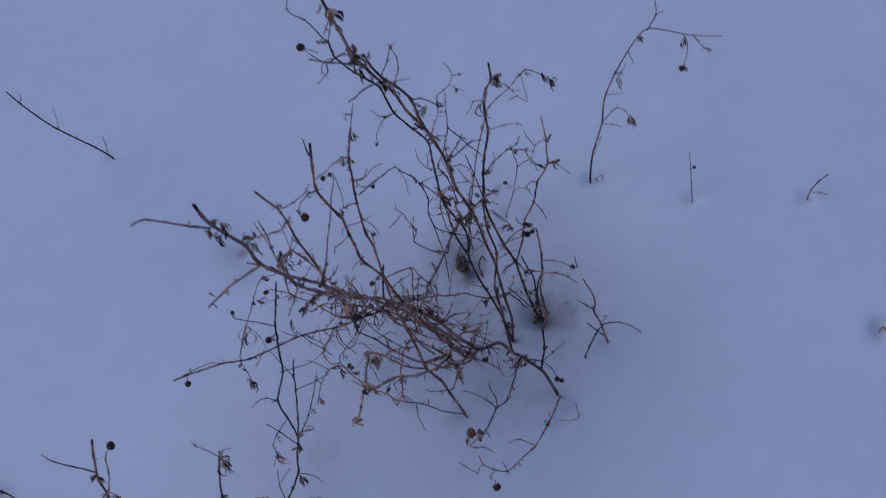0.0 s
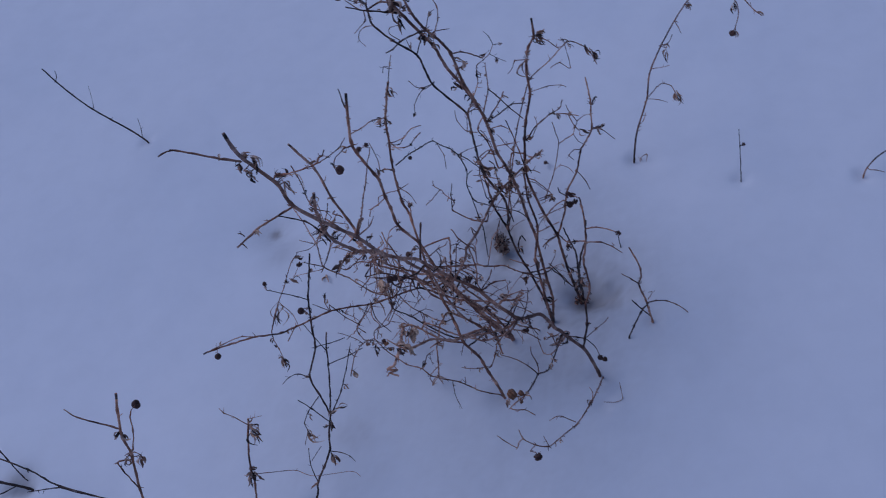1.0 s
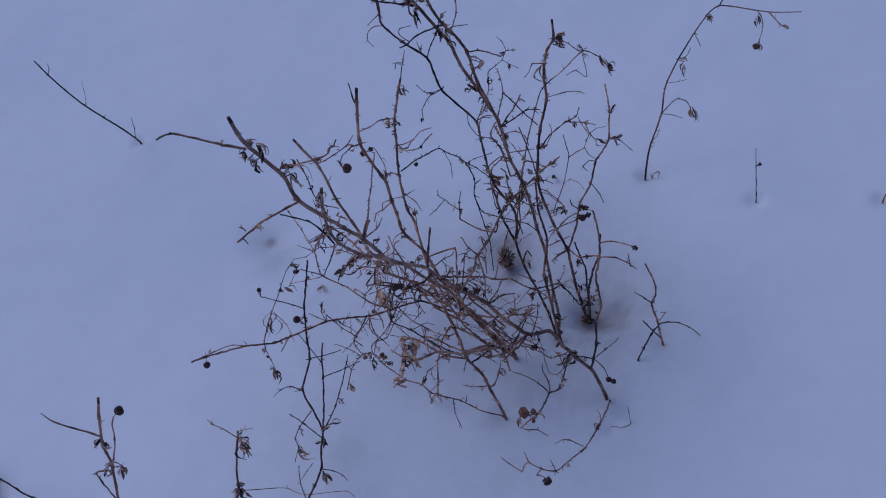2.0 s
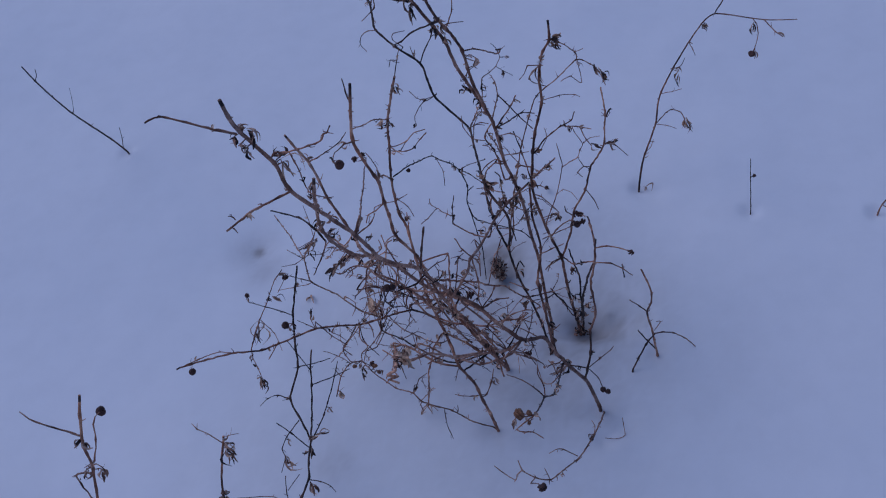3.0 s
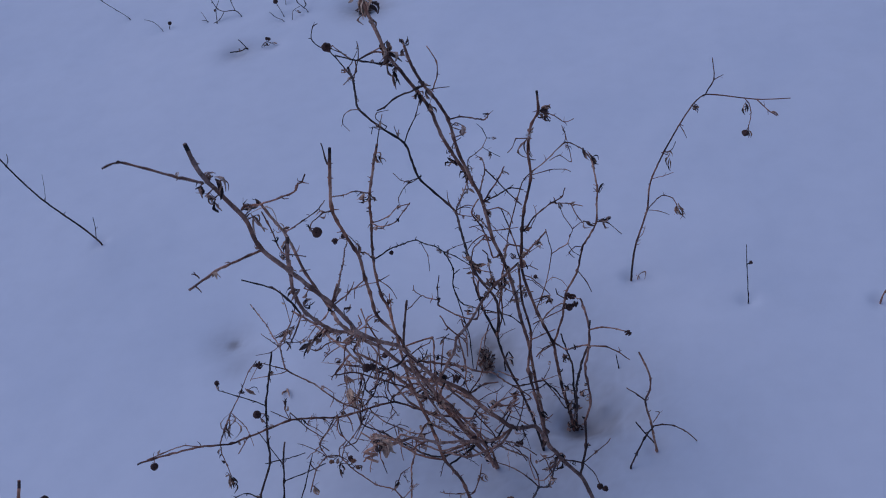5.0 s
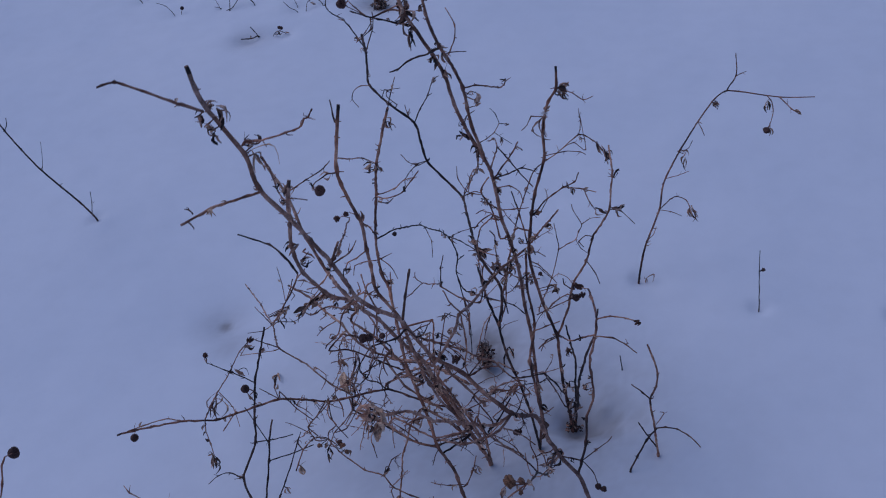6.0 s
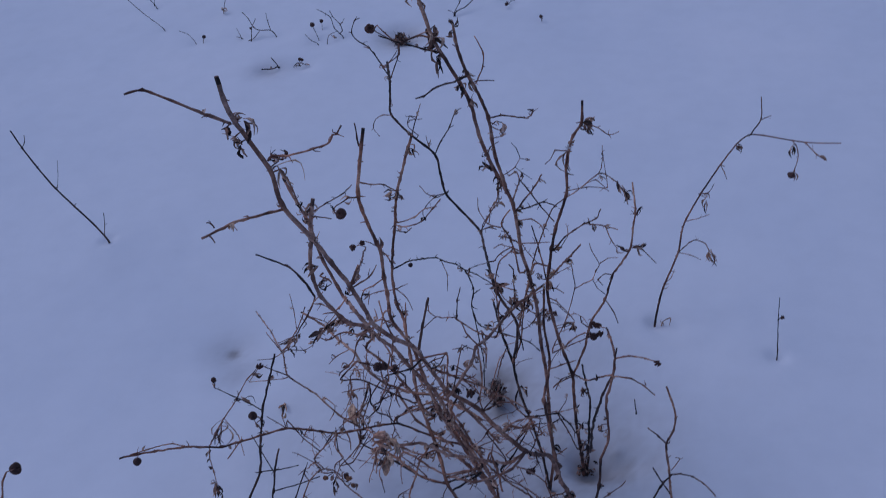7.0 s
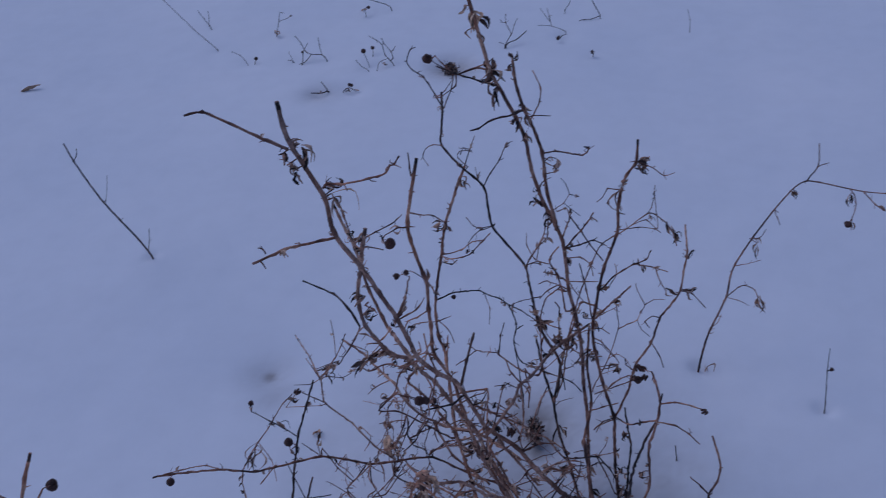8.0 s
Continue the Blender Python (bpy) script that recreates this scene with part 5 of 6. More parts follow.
leaf(s, 2.55, (-183, 416, 132), (-187, 414, 131))
twig(s, 1.87, 1.43, (-174, 417, 131), (-182, 415, 130), (-173, 397, 156), (-165, 379, 182), (-157, 361, 208), (-148, 343, 234), (-141, 326, 258), (-134, 309, 283), (-126, 293, 307), (-119, 276, 331), (-112, 259, 356), (-116, 258, 354), (-111, 259, 351), (-116, 257, 351), (-110, 256, 349))
twig(s, 0.99, 0.66, (-171, 417, 129), (-178, 406, 122), (-176, 401, 117), (-173, 395, 111), mat=WOOD)
twig(s, 0.77, 0.66, (-173, 417, 130), (-174, 415, 128), mat=BROWN)
leaf(s, 8.5, (-174, 415, 128), (-173, 404, 119))
twig(s, 0.77, 0.66, (-170, 416, 129), (-172, 415, 127), mat=BROWN)
leaf(s, 6.8, (-172, 415, 127), (-171, 406, 120))
twig(s, 0.77, 0.66, (-174, 417, 131), (-177, 413, 128), mat=BROWN)
leaf(s, 5.1, (-177, 413, 128), (-179, 409, 125))
twig(s, 0.88, 0.55, (-260, 457, 100), (-254, 453, 95), (-247, 451, 92), (-241, 448, 88), mat=WOOD)
s = stem(thing, WOOD, 1.87, 2.29, (-151, 453, 137), (-145, 456, 138), (-136, 455, 122), (-126, 453, 100), (-116, 451, 78), (-104, 450, 54), (-105, 449, 53))
s = stem(thing, WOOD, 1.77, 2.08, (-118, 427, 185), (-122, 420, 180), (-118, 429, 153), (-115, 438, 125), (-111, 447, 98), (-109, 455, 74), (-107, 462, 50), (-104, 470, 26), (-104, 474, 8), (-104, 479, -11))
s = stem(thing, TAN, 1.98, 1.66, (-140, 433, 123), (-139, 433, 123), (-122, 428, 114), (-102, 419, 101))
twig(s, 1.21, 0.88, (-90, 411, 178), (-95, 406, 175), (-86, 399, 167), (-81, 394, 162), (-84, 390, 160), mat=BROWN)
twig(s, 1.76, 2.09, (-130, 414, 109), (-128, 415, 109), (-107, 403, 122), (-93, 399, 135), (-84, 396, 145), (-77, 395, 153), (-68, 397, 170))
twig(s, 1.43, 1.1, (-85, 397, 144), (-86, 398, 146), (-79, 406, 150), (-71, 419, 159), mat=DARK)
twig(s, 0.99, 0.66, (-80, 405, 150), (-83, 406, 152), (-78, 411, 154), (-75, 412, 155), mat=WOOD)
twig(s, 1.32, 0.88, (-75, 395, 156), (-74, 395, 155), (-63, 393, 152), (-52, 389, 145))
twig(s, 0.99, 0.66, (-62, 407, 155), (-62, 408, 156), (-62, 405, 153), (-60, 403, 151), (-61, 401, 150), mat=WOOD)
twig(s, 1.1, 0.66, (-85, 407, 176), (-82, 410, 178), (-72, 411, 177), (-67, 413, 177), (-63, 416, 178), mat=WOOD)
twig(s, 1.1, 0.66, (-76, 401, 173), (-71, 406, 176), (-69, 409, 177), (-66, 410, 178), (-61, 409, 176), (-57, 410, 175), (-56, 408, 174), mat=WOOD)
twig(s, 0.88, 0.55, (-66, 410, 177), (-62, 404, 172), (-63, 403, 170), mat=WOOD)
leaf(s, 5.95, (-54, 450, 97), (-51, 444, 91))
twig(s, 0.99, 0.66, (-43, 435, 77), (-47, 432, 75), (-52, 431, 75), (-57, 428, 74), mat=BROWN)
twig(s, 0.99, 0.66, (-44, 328, 203), (-45, 334, 209), (-49, 340, 215), (-49, 344, 218), mat=WOOD)
twig(s, 0.77, 0.66, (-112, 423, 107), (-109, 427, 109), mat=BROWN)
leaf(s, 4.25, (-109, 427, 109), (-111, 422, 105))
leaf(s, 4.25, (-112, 422, 106), (-109, 416, 100))
leaf(s, 4.25, (-93, 398, 134), (-88, 394, 130))
leaf(s, 3.4, (-96, 400, 134), (-93, 395, 129))
twig(s, 0.77, 0.66, (-143, 438, 127), (-134, 443, 128), mat=BROWN)
leaf(s, 3.4, (-134, 443, 128), (-139, 438, 126))
twig(s, 0.77, 0.66, (-150, 449, 134), (-142, 453, 135), mat=BROWN)
leaf(s, 3.4, (-142, 453, 135), (-145, 449, 133))
leaf(s, 3.4, (-206, 497, 57), (-210, 500, 60))
twig(s, 0.77, 0.66, (-215, 494, 59), (-216, 496, 61), mat=BROWN)
leaf(s, 3.4, (-216, 496, 61), (-212, 501, 64))
leaf(s, 4.25, (-235, 483, 63), (-237, 487, 67))
twig(s, 0.77, 0.66, (-222, 490, 61), (-221, 484, 55), mat=BROWN)
leaf(s, 4.25, (-221, 484, 55), (-217, 488, 57))
leaf(s, 3.4, (-130, 430, 118), (-133, 434, 121))
twig(s, 0.99, 0.77, (-101, 552, 286), (-101, 562, 274), (-103, 575, 254), (-106, 591, 232), (-112, 604, 216), (-121, 622, 192), (-129, 639, 169), (-133, 654, 148), mat=BROWN)
leaf(s, 2.55, (-106, 591, 232), (-101, 589, 228))
leaf(s, 2.55, (-101, 563, 272), (-98, 561, 269))
twig(s, 0.99, 0.66, (-134, 657, 148), (-130, 659, 149), (-125, 660, 149), (-120, 660, 147), mat=BROWN)
twig(s, 0.99, 1.1, (-118, 654, 144), (-112, 633, 161), (-106, 612, 178), (-100, 591, 195), (-95, 574, 208), (-91, 557, 221), (-87, 542, 233), (-83, 526, 244), mat=BROWN)
twig(s, 0.88, 0.66, (-119, 629, 151), (-114, 615, 165), (-109, 601, 179), (-102, 582, 194), (-95, 562, 210), (-89, 543, 224), (-83, 523, 237), (-81, 524, 238), mat=BROWN)
twig(s, 1.1, 0.88, (-81, 524, 238), (-83, 523, 237), (-89, 526, 236), (-93, 526, 232), (-98, 526, 226), (-101, 525, 214), (-102, 525, 205), (-101, 522, 178), (-95, 519, 174), mat=BROWN)
twig(s, 0.99, 0.66, (-82, 526, 244), (-61, 530, 243), mat=WOOD)
twig(s, 0.77, 0.55, (-61, 561, 211), (-57, 560, 210), (-50, 569, 218), (-51, 573, 223), (-52, 574, 225))
twig(s, 1.1, 0.77, (-92, 532, 218), (-89, 533, 212), (-89, 532, 201), (-89, 532, 177), (-87, 531, 177), mat=BROWN)
twig(s, 1.54, 1.21, (-63, 554, 198), (-75, 553, 201), (-80, 550, 180), (-84, 547, 160), (-87, 542, 128), (-92, 539, 108), mat=WOOD)
twig(s, 0.99, 0.77, (-63, 544, 174), (-58, 543, 172), (-53, 541, 168), (-47, 538, 163), (-43, 535, 159))
twig(s, 0.77, 0.66, (-58, 536, 151), (-43, 541, 152), mat=BROWN)
leaf(s, 5.1, (-43, 541, 152), (-48, 536, 148))
twig(s, 0.77, 0.66, (-58, 535, 149), (-44, 540, 151), mat=BROWN)
leaf(s, 3.4, (-44, 540, 151), (-42, 536, 146))
twig(s, 1.1, 0.77, (-86, 534, 177), (-90, 537, 181), (-84, 533, 176), (-78, 531, 172), (-73, 530, 170), (-66, 530, 168), (-56, 532, 167))
twig(s, 1.21, 0.99, (-53, 530, 132), (-51, 530, 133), (-47, 535, 135), (-42, 539, 137), (-35, 543, 138), (-33, 543, 137), mat=WOOD)
twig(s, 1.1, 0.66, (-158, 374, 335), (-149, 380, 338), (-145, 385, 343), mat=WOOD)
twig(s, 1.32, 0.99, (-158, 372, 338), (-156, 374, 339), (-163, 399, 321), (-171, 424, 302), (-179, 448, 284), (-186, 473, 266), (-194, 498, 247), (-202, 523, 229), (-210, 548, 211), (-217, 572, 192), (-225, 597, 174), mat=WOOD)
twig(s, 1.1, 0.77, (-178, 410, 293), (-177, 410, 293), (-181, 405, 288), (-184, 403, 287), mat=WOOD)
twig(s, 0.88, 0.66, (-181, 381, 321), (-185, 377, 318), (-180, 378, 317), (-170, 376, 313), mat=WOOD)
twig(s, 0.88, 0.55, (-175, 389, 298), (-186, 379, 290))
twig(s, 0.88, 0.55, (-154, 387, 295), (-150, 389, 296), (-146, 389, 295), (-141, 388, 292), mat=WOOD)
twig(s, 0.77, 0.66, (-174, 390, 295), (-177, 388, 293), mat=BROWN)
leaf(s, 3.4, (-177, 388, 293), (-182, 386, 292))
twig(s, 0.77, 0.66, (-174, 390, 294), (-179, 386, 291), mat=BROWN)
leaf(s, 3.4, (-179, 386, 291), (-184, 383, 289))
twig(s, 0.77, 0.66, (-175, 389, 298), (-181, 384, 294), mat=BROWN)
leaf(s, 5.1, (-181, 384, 294), (-186, 379, 290))
twig(s, 0.77, 0.66, (-172, 393, 287), (-172, 392, 286), mat=BROWN)
leaf(s, 3.4, (-172, 392, 286), (-177, 394, 289))
twig(s, 0.77, 0.66, (-169, 396, 283), (-170, 395, 282), mat=BROWN)
leaf(s, 3.4, (-170, 395, 282), (-174, 391, 279))
twig(s, 0.77, 0.66, (-166, 400, 279), (-167, 398, 277), mat=BROWN)
leaf(s, 3.4, (-167, 398, 277), (-161, 396, 273))
twig(s, 0.77, 0.66, (-164, 403, 273), (-165, 401, 272), mat=BROWN)
leaf(s, 3.4, (-165, 401, 272), (-167, 398, 269))
twig(s, 0.77, 0.66, (-153, 387, 292), (-155, 385, 290), mat=BROWN)
leaf(s, 4.25, (-155, 385, 290), (-153, 381, 285))
twig(s, 0.77, 0.66, (-173, 392, 290), (-175, 390, 289), mat=BROWN)
leaf(s, 2.55, (-175, 390, 289), (-178, 393, 294))
leaf(s, 2.55, (-198, 437, 300), (-202, 437, 301))
twig(s, 0.77, 0.66, (-194, 426, 295), (-196, 424, 293), mat=BROWN)
leaf(s, 2.55, (-196, 424, 293), (-199, 421, 291))
leaf(s, 2.55, (-179, 378, 331), (-173, 381, 333))
leaf(s, 3.4, (-168, 467, 214), (-172, 465, 213))
twig(s, 0.77, 0.66, (-140, 400, 264), (-138, 403, 266), mat=BROWN)
leaf(s, 2.55, (-138, 403, 266), (-135, 404, 267))
leaf(s, 5.1, (-113, 574, 167), (-108, 570, 161))
leaf(s, 5.1, (-109, 566, 167), (-104, 560, 160))
twig(s, 0.75, 0.55, (-109, 564, 166), (-107, 565, 167))
leaf(s, 4.25, (-107, 565, 167), (-99, 566, 166))
leaf(s, 3.4, (-110, 568, 168), (-115, 570, 171))
twig(s, 0.88, 0.55, (-101, 425, 239), (-97, 428, 240), (-94, 426, 237), (-94, 420, 230), mat=WOOD)
twig(s, 0.88, 0.55, (-119, 598, 162), (-113, 600, 162), (-131, 601, 154), (-138, 601, 149), mat=BROWN)
twig(s, 0.77, 0.66, (-137, 599, 150), (-136, 601, 152), mat=BROWN)
leaf(s, 2.55, (-136, 601, 152), (-133, 596, 145))

thing = plant("dry_sprig", "thin dark dry sprig with shrivelled leaves, standing in snow", "dry plant")
s = stem(thing, DARK, 1.66, 2.08, (-279, 490, 150), (-282, 473, 135), (-285, 456, 120), (-285, 435, 99), (-284, 422, 85), (-288, 394, 77), (-277, 377, 70), (-266, 360, 64), (-264, 341, 63), (-261, 323, 62), (-269, 312, 50), (-277, 301, 38), (-283, 297, 20), (-290, 293, 3))
twig(s, 1, 0.77, (-284, 422, 85), (-268, 427, 84), (-255, 432, 84))
twig(s, 1.1, 0.77, (-286, 456, 120), (-296, 454, 131), (-315, 449, 151))
leaf(s, 3.4, (-316, 449, 151), (-317, 453, 154))
twig(s, 0.7, 0.5, (-315, 449, 151), (-317, 454, 155))
pod(s, 4.2, (-317, 454, 155))
twig(s, 1, 0.616, (-288, 393, 77), (-299, 395, 81), (-307, 391, 82), (-314, 385, 79))
leaf(s, 2.04, (-288, 394, 77), (-294, 394, 79))
twig(s, 1.1, 0.77, (-278, 376, 70), (-289, 363, 63), (-293, 353, 58), (-288, 345, 50))
twig(s, 0.77, 0.66, (-290, 361, 62), (-288, 361, 61))
leaf(s, 2.72, (-288, 361, 61), (-285, 356, 58))
leaf(s, 3.4, (-289, 347, 52), (-282, 341, 46))
leaf(s, 2.72, (-291, 349, 54), (-275, 341, 44))
twig(s, 0.858, 0.616, (-289, 346, 51), (-291, 345, 51), (-294, 336, 45))
twig(s, 1.1, 0.924, (-265, 352, 63), (-281, 361, 73), (-294, 367, 81))
leaf(s, 4.08, (-267, 357, 64), (-259, 365, 67))
leaf(s, 4.08, (-265, 355, 63), (-261, 346, 56))
twig(s, 0.77, 0.66, (-269, 364, 58), (-264, 367, 59))
leaf(s, 3.4, (-264, 367, 59), (-251, 371, 58))
leaf(s, 3.4, (-265, 349, 62), (-270, 346, 62))
twig(s, 1.32, 0.924, (-269, 364, 58), (-266, 366, 58), (-257, 369, 73), (-249, 372, 88), (-236, 379, 117), (-224, 386, 147))
twig(s, 0.77, 0.66, (-245, 375, 97), (-242, 375, 96))
leaf(s, 2.72, (-242, 375, 96), (-239, 372, 93))
twig(s, 1, 0.616, (-261, 323, 62), (-251, 323, 59), (-243, 321, 55), (-238, 317, 51))
leaf(s, 4.08, (-260, 322, 60), (-254, 314, 53))
twig(s, 1.1, 0.77, (-277, 301, 38), (-283, 314, 49), (-284, 327, 59))
twig(s, 0.715, 0.616, (-282, 317, 51), (-272, 330, 57))
leaf(s, 2.72, (-277, 301, 38), (-284, 295, 36))
s = stem(thing, DARK, 1.46, 1.66, (-257, 414, 128), (-259, 404, 117), (-260, 393, 103), (-263, 373, 78), (-266, 360, 64))
twig(s, 1, 0.77, (-259, 393, 104), (-240, 401, 105), (-227, 408, 106))
twig(s, 1, 0.77, (-259, 402, 115), (-260, 402, 115), (-280, 421, 133))

thing = plant("dry_stalk", "brown cut stalk with a curled side twig and pod, in snow", "dry plant")
s = stem(thing, WOOD, 1.98, 1.77, (-316, 256, 332), (-319, 246, 318), (-321, 236, 303), (-323, 232, 284), (-329, 219, 254), (-332, 207, 226), (-336, 195, 197), (-339, 183, 169), (-344, 171, 140), (-350, 159, 110), (-355, 148, 81), (-361, 136, 52), (-366, 124, 23), (-372, 113, -6))
twig(s, 1.43, 0.77, (-320, 240, 309), (-349, 244, 320), (-358, 248, 325))
twig(s, 1.1, 0.924, (-322, 233, 286), (-321, 234, 286), (-320, 245, 294), (-322, 253, 299), (-321, 257, 302))
twig(s, 0.7, 0.5, (-321, 257, 302), (-326, 267, 291))
pod(s, 6.6, (-326, 267, 291))
leaf(s, 5.95, (-321, 239, 307), (-316, 234, 302))
leaf(s, 5.1, (-321, 239, 308), (-323, 235, 306))
twig(s, 0.77, 0.66, (-323, 232, 282), (-327, 230, 283))
leaf(s, 3.4, (-327, 230, 283), (-327, 224, 278))
twig(s, 0.77, 0.66, (-323, 231, 280), (-319, 232, 280))
leaf(s, 5.1, (-319, 232, 280), (-316, 226, 275))
twig(s, 0.715, 0.616, (-323, 232, 284), (-321, 233, 284), (-317, 232, 282), (-315, 230, 280))
twig(s, 0.715, 0.616, (-323, 232, 286), (-327, 230, 285))
twig(s, 1.32, 1.08, (-324, 230, 278), (-335, 227, 279), (-330, 218, 252))

thing = plant("leafy_stalk", "thin dry stalk with two bunches of withered leaves, in snow", "dry plant")
s = stem(thing, WOOD, 1.77, 1.87, (-282, 296, 198), (-288, 286, 179), (-294, 272, 152), (-294, 267, 140), (-298, 250, 116), (-303, 234, 92), (-308, 217, 68), (-312, 200, 43), (-316, 184, 19), (-321, 167, -5))
twig(s, 1, 0.616, (-284, 293, 193), (-294, 297, 199), (-302, 299, 203), (-306, 302, 206))
leaf(s, 3.4, (-282, 293, 193), (-276, 285, 186))
leaf(s, 4.08, (-283, 292, 190), (-273, 286, 183))
twig(s, 0.77, 0.66, (-285, 291, 189), (-282, 291, 189))
leaf(s, 3.4, (-282, 291, 189), (-278, 281, 180))
leaf(s, 2.72, (-283, 292, 191), (-275, 294, 191))
leaf(s, 2.72, (-282, 294, 195), (-279, 298, 197))
twig(s, 0.572, 0.462, (-282, 296, 198), (-280, 296, 198), (-277, 297, 198), (-271, 299, 197))
leaf(s, 4.76, (-294, 271, 149), (-300, 266, 148))
leaf(s, 4.76, (-293, 271, 149), (-285, 266, 143))
leaf(s, 4.08, (-294, 270, 147), (-292, 262, 141))
leaf(s, 3.4, (-295, 270, 147), (-299, 261, 142))
leaf(s, 4.08, (-294, 272, 152), (-288, 272, 150))
twig(s, 0.715, 0.462, (-294, 269, 145), (-271, 273, 141), (-258, 275, 138), (-244, 272, 133), (-212, 278, 128), (-205, 275, 124))

thing = plant("curled_twig", "thin brown twig curling up from the snow, with one pod", "twig")
s = stem(thing, TAN, 1.66, 0.957, (-10, 424, -1), (-11, 406, 22), (-14, 392, 33), (-17, 378, 44), (-22, 361, 58), (-27, 344, 73), (-38, 323, 94), (-47, 305, 114), (-58, 305, 117), (-68, 309, 122), (-71, 315, 127))
twig(s, 1.1, 0.77, (-68, 309, 122), (-72, 305, 121), (-73, 302, 118), (-83, 306, 124), (-89, 309, 128))
twig(s, 0.9, 0.6, (-58, 305, 117), (-59, 292, 137), (-51, 280, 163), (-46, 268, 185))
pod(s, 6.8, (-45, 266, 189))
twig(s, 1, 0.616, (-29, 344, 74), (-40, 347, 80), (-45, 347, 81), (-52, 343, 80))
twig(s, 1, 0.616, (-17, 378, 44), (-16, 385, 48), (-19, 389, 51))
twig(s, 0.858, 0.616, (-47, 305, 114), (-51, 312, 120))
twig(s, 1, 0.616, (-31, 338, 80), (-30, 337, 78), (-25, 341, 80))
leaf(s, 3.4, (-41, 315, 102), (-38, 314, 101))
leaf(s, 3.4, (-17, 382, 41), (-20, 376, 37))

thing = plant("forked_twig", "small forked dark brown twig standing in snow", "twig")
s = stem(thing, WOOD, 2.2, 1.5, (41, 486, 0), (38, 486, 24), (36, 485, 45), (33, 481, 66), (31, 477, 88), (34, 466, 118), (34, 461, 140), (31, 463, 152), (26, 466, 166))
twig(s, 1.32, 0.924, (31, 477, 88), (25, 478, 95), (16, 480, 102))
twig(s, 1.32, 0.924, (38, 487, 36), (46, 490, 34), (56, 493, 28), (66, 494, 18), (77, 493, 2))
twig(s, 1.54, 1.65, (38, 487, 36), (30, 480, 28), (23, 473, 15), (17, 467, 0), mat=DARK)
twig(s, 1.4, 1.3, (39, 486, 12), (31, 484, 30), (23, 482, 50), mat=DARK)
twig(s, 0.858, 0.616, (38, 487, 42), (43, 482, 64), (39, 477, 72))

thing = plant("leaning_stick", "thin dark stick leaning out of smooth snow", "stick")
s = stem(thing, DARK, 2.7, 1.7, (-618, 793, 0), (-622, 784, 34), (-628, 773, 68), (-634, 763, 101), (-639, 756, 134), (-646, 755, 160), (-650, 754, 183))
twig(s, 1.1, 0.8, (-619, 790, 9), (-617, 797, 22), (-616, 802, 36))
twig(s, 0.6, 0.45, (-633, 764, 98), (-626, 766, 117), (-620, 767, 136))
twig(s, 0.9, 0.7, (-646, 755, 160), (-641, 757, 168), (-639, 757, 175))

thing = plant("arching_stem", "thin brown stem arching over, with dangling dry leaves, in snow", "dry plant")
s = stem(thing, BROWN, 2.7, 0.95, (29, 700, 0), (32, 707, 25), (36, 712, 42), (47, 722, 75), (50, 741, 86), (54, 753, 92), (65, 747, 129), (79, 739, 169), (90, 733, 196), (99, 732, 206), (110, 727, 209), (142, 708, 215), (168, 697, 222))
twig(s, 1.32, 0.77, (100, 732, 206), (108, 738, 218), (108, 743, 228), (107, 747, 236))
twig(s, 0.715, 0.616, (108, 738, 218), (117, 742, 220))
twig(s, 1.1, 0.924, (142, 708, 215), (150, 695, 212), (156, 688, 211))
leaf(s, 2.72, (152, 693, 212), (158, 691, 208))
twig(s, 1, 0.77, (132, 714, 213), (135, 708, 212), (136, 697, 209), (132, 682, 206))
twig(s, 0.66, 0.66, (132, 682, 206), (129, 678, 202))
pod(s, 6, (129, 678, 202))
twig(s, 0.77, 0.66, (132, 682, 206), (132, 680, 203))
leaf(s, 2.72, (132, 680, 203), (133, 676, 198))
leaf(s, 3.4, (133, 710, 212), (135, 704, 204))
leaf(s, 4.08, (88, 734, 194), (96, 734, 192))
leaf(s, 3.4, (90, 733, 193), (95, 730, 188))
twig(s, 0.858, 0.616, (79, 739, 168), (85, 731, 158))
twig(s, 0.858, 0.616, (66, 746, 129), (73, 749, 130), (77, 755, 135))
twig(s, 0.77, 0.66, (65, 747, 127), (70, 746, 125))
leaf(s, 3.4, (70, 746, 125), (69, 737, 115))
twig(s, 0.77, 0.66, (66, 746, 131), (68, 746, 129))
leaf(s, 2.72, (68, 746, 129), (73, 744, 125))
twig(s, 0.858, 0.616, (53, 751, 91), (64, 734, 109), (72, 720, 125))
twig(s, 1.1, 0.924, (47, 722, 75), (58, 738, 75), (65, 745, 73), (74, 742, 71), (78, 736, 66))
leaf(s, 3.4, (77, 738, 68), (77, 729, 57))
leaf(s, 3.4, (78, 738, 67), (82, 729, 56))
leaf(s, 2.72, (79, 738, 67), (85, 734, 61))
twig(s, 0.858, 0.616, (48, 722, 75), (58, 722, 73), (69, 721, 68))
twig(s, 0.858, 0.616, (35, 712, 42), (42, 717, 46), (45, 723, 52))
leaf(s, 2.72, (35, 712, 42), (40, 711, 40))
leaf(s, 2.04, (46, 721, 74), (45, 717, 69))

thing = plant("hooked_twig", "small dark hooked twig sticking out of the snow", "twig")
s = stem(thing, DARK, 1.9, 1.3, (-101, 590, 0), (-98, 592, 9), (-96, 593, 12), (-92, 590, 6))

thing = plant("thin_weed", "thin forked brown weed standing in snow behind the shrub", "weed")
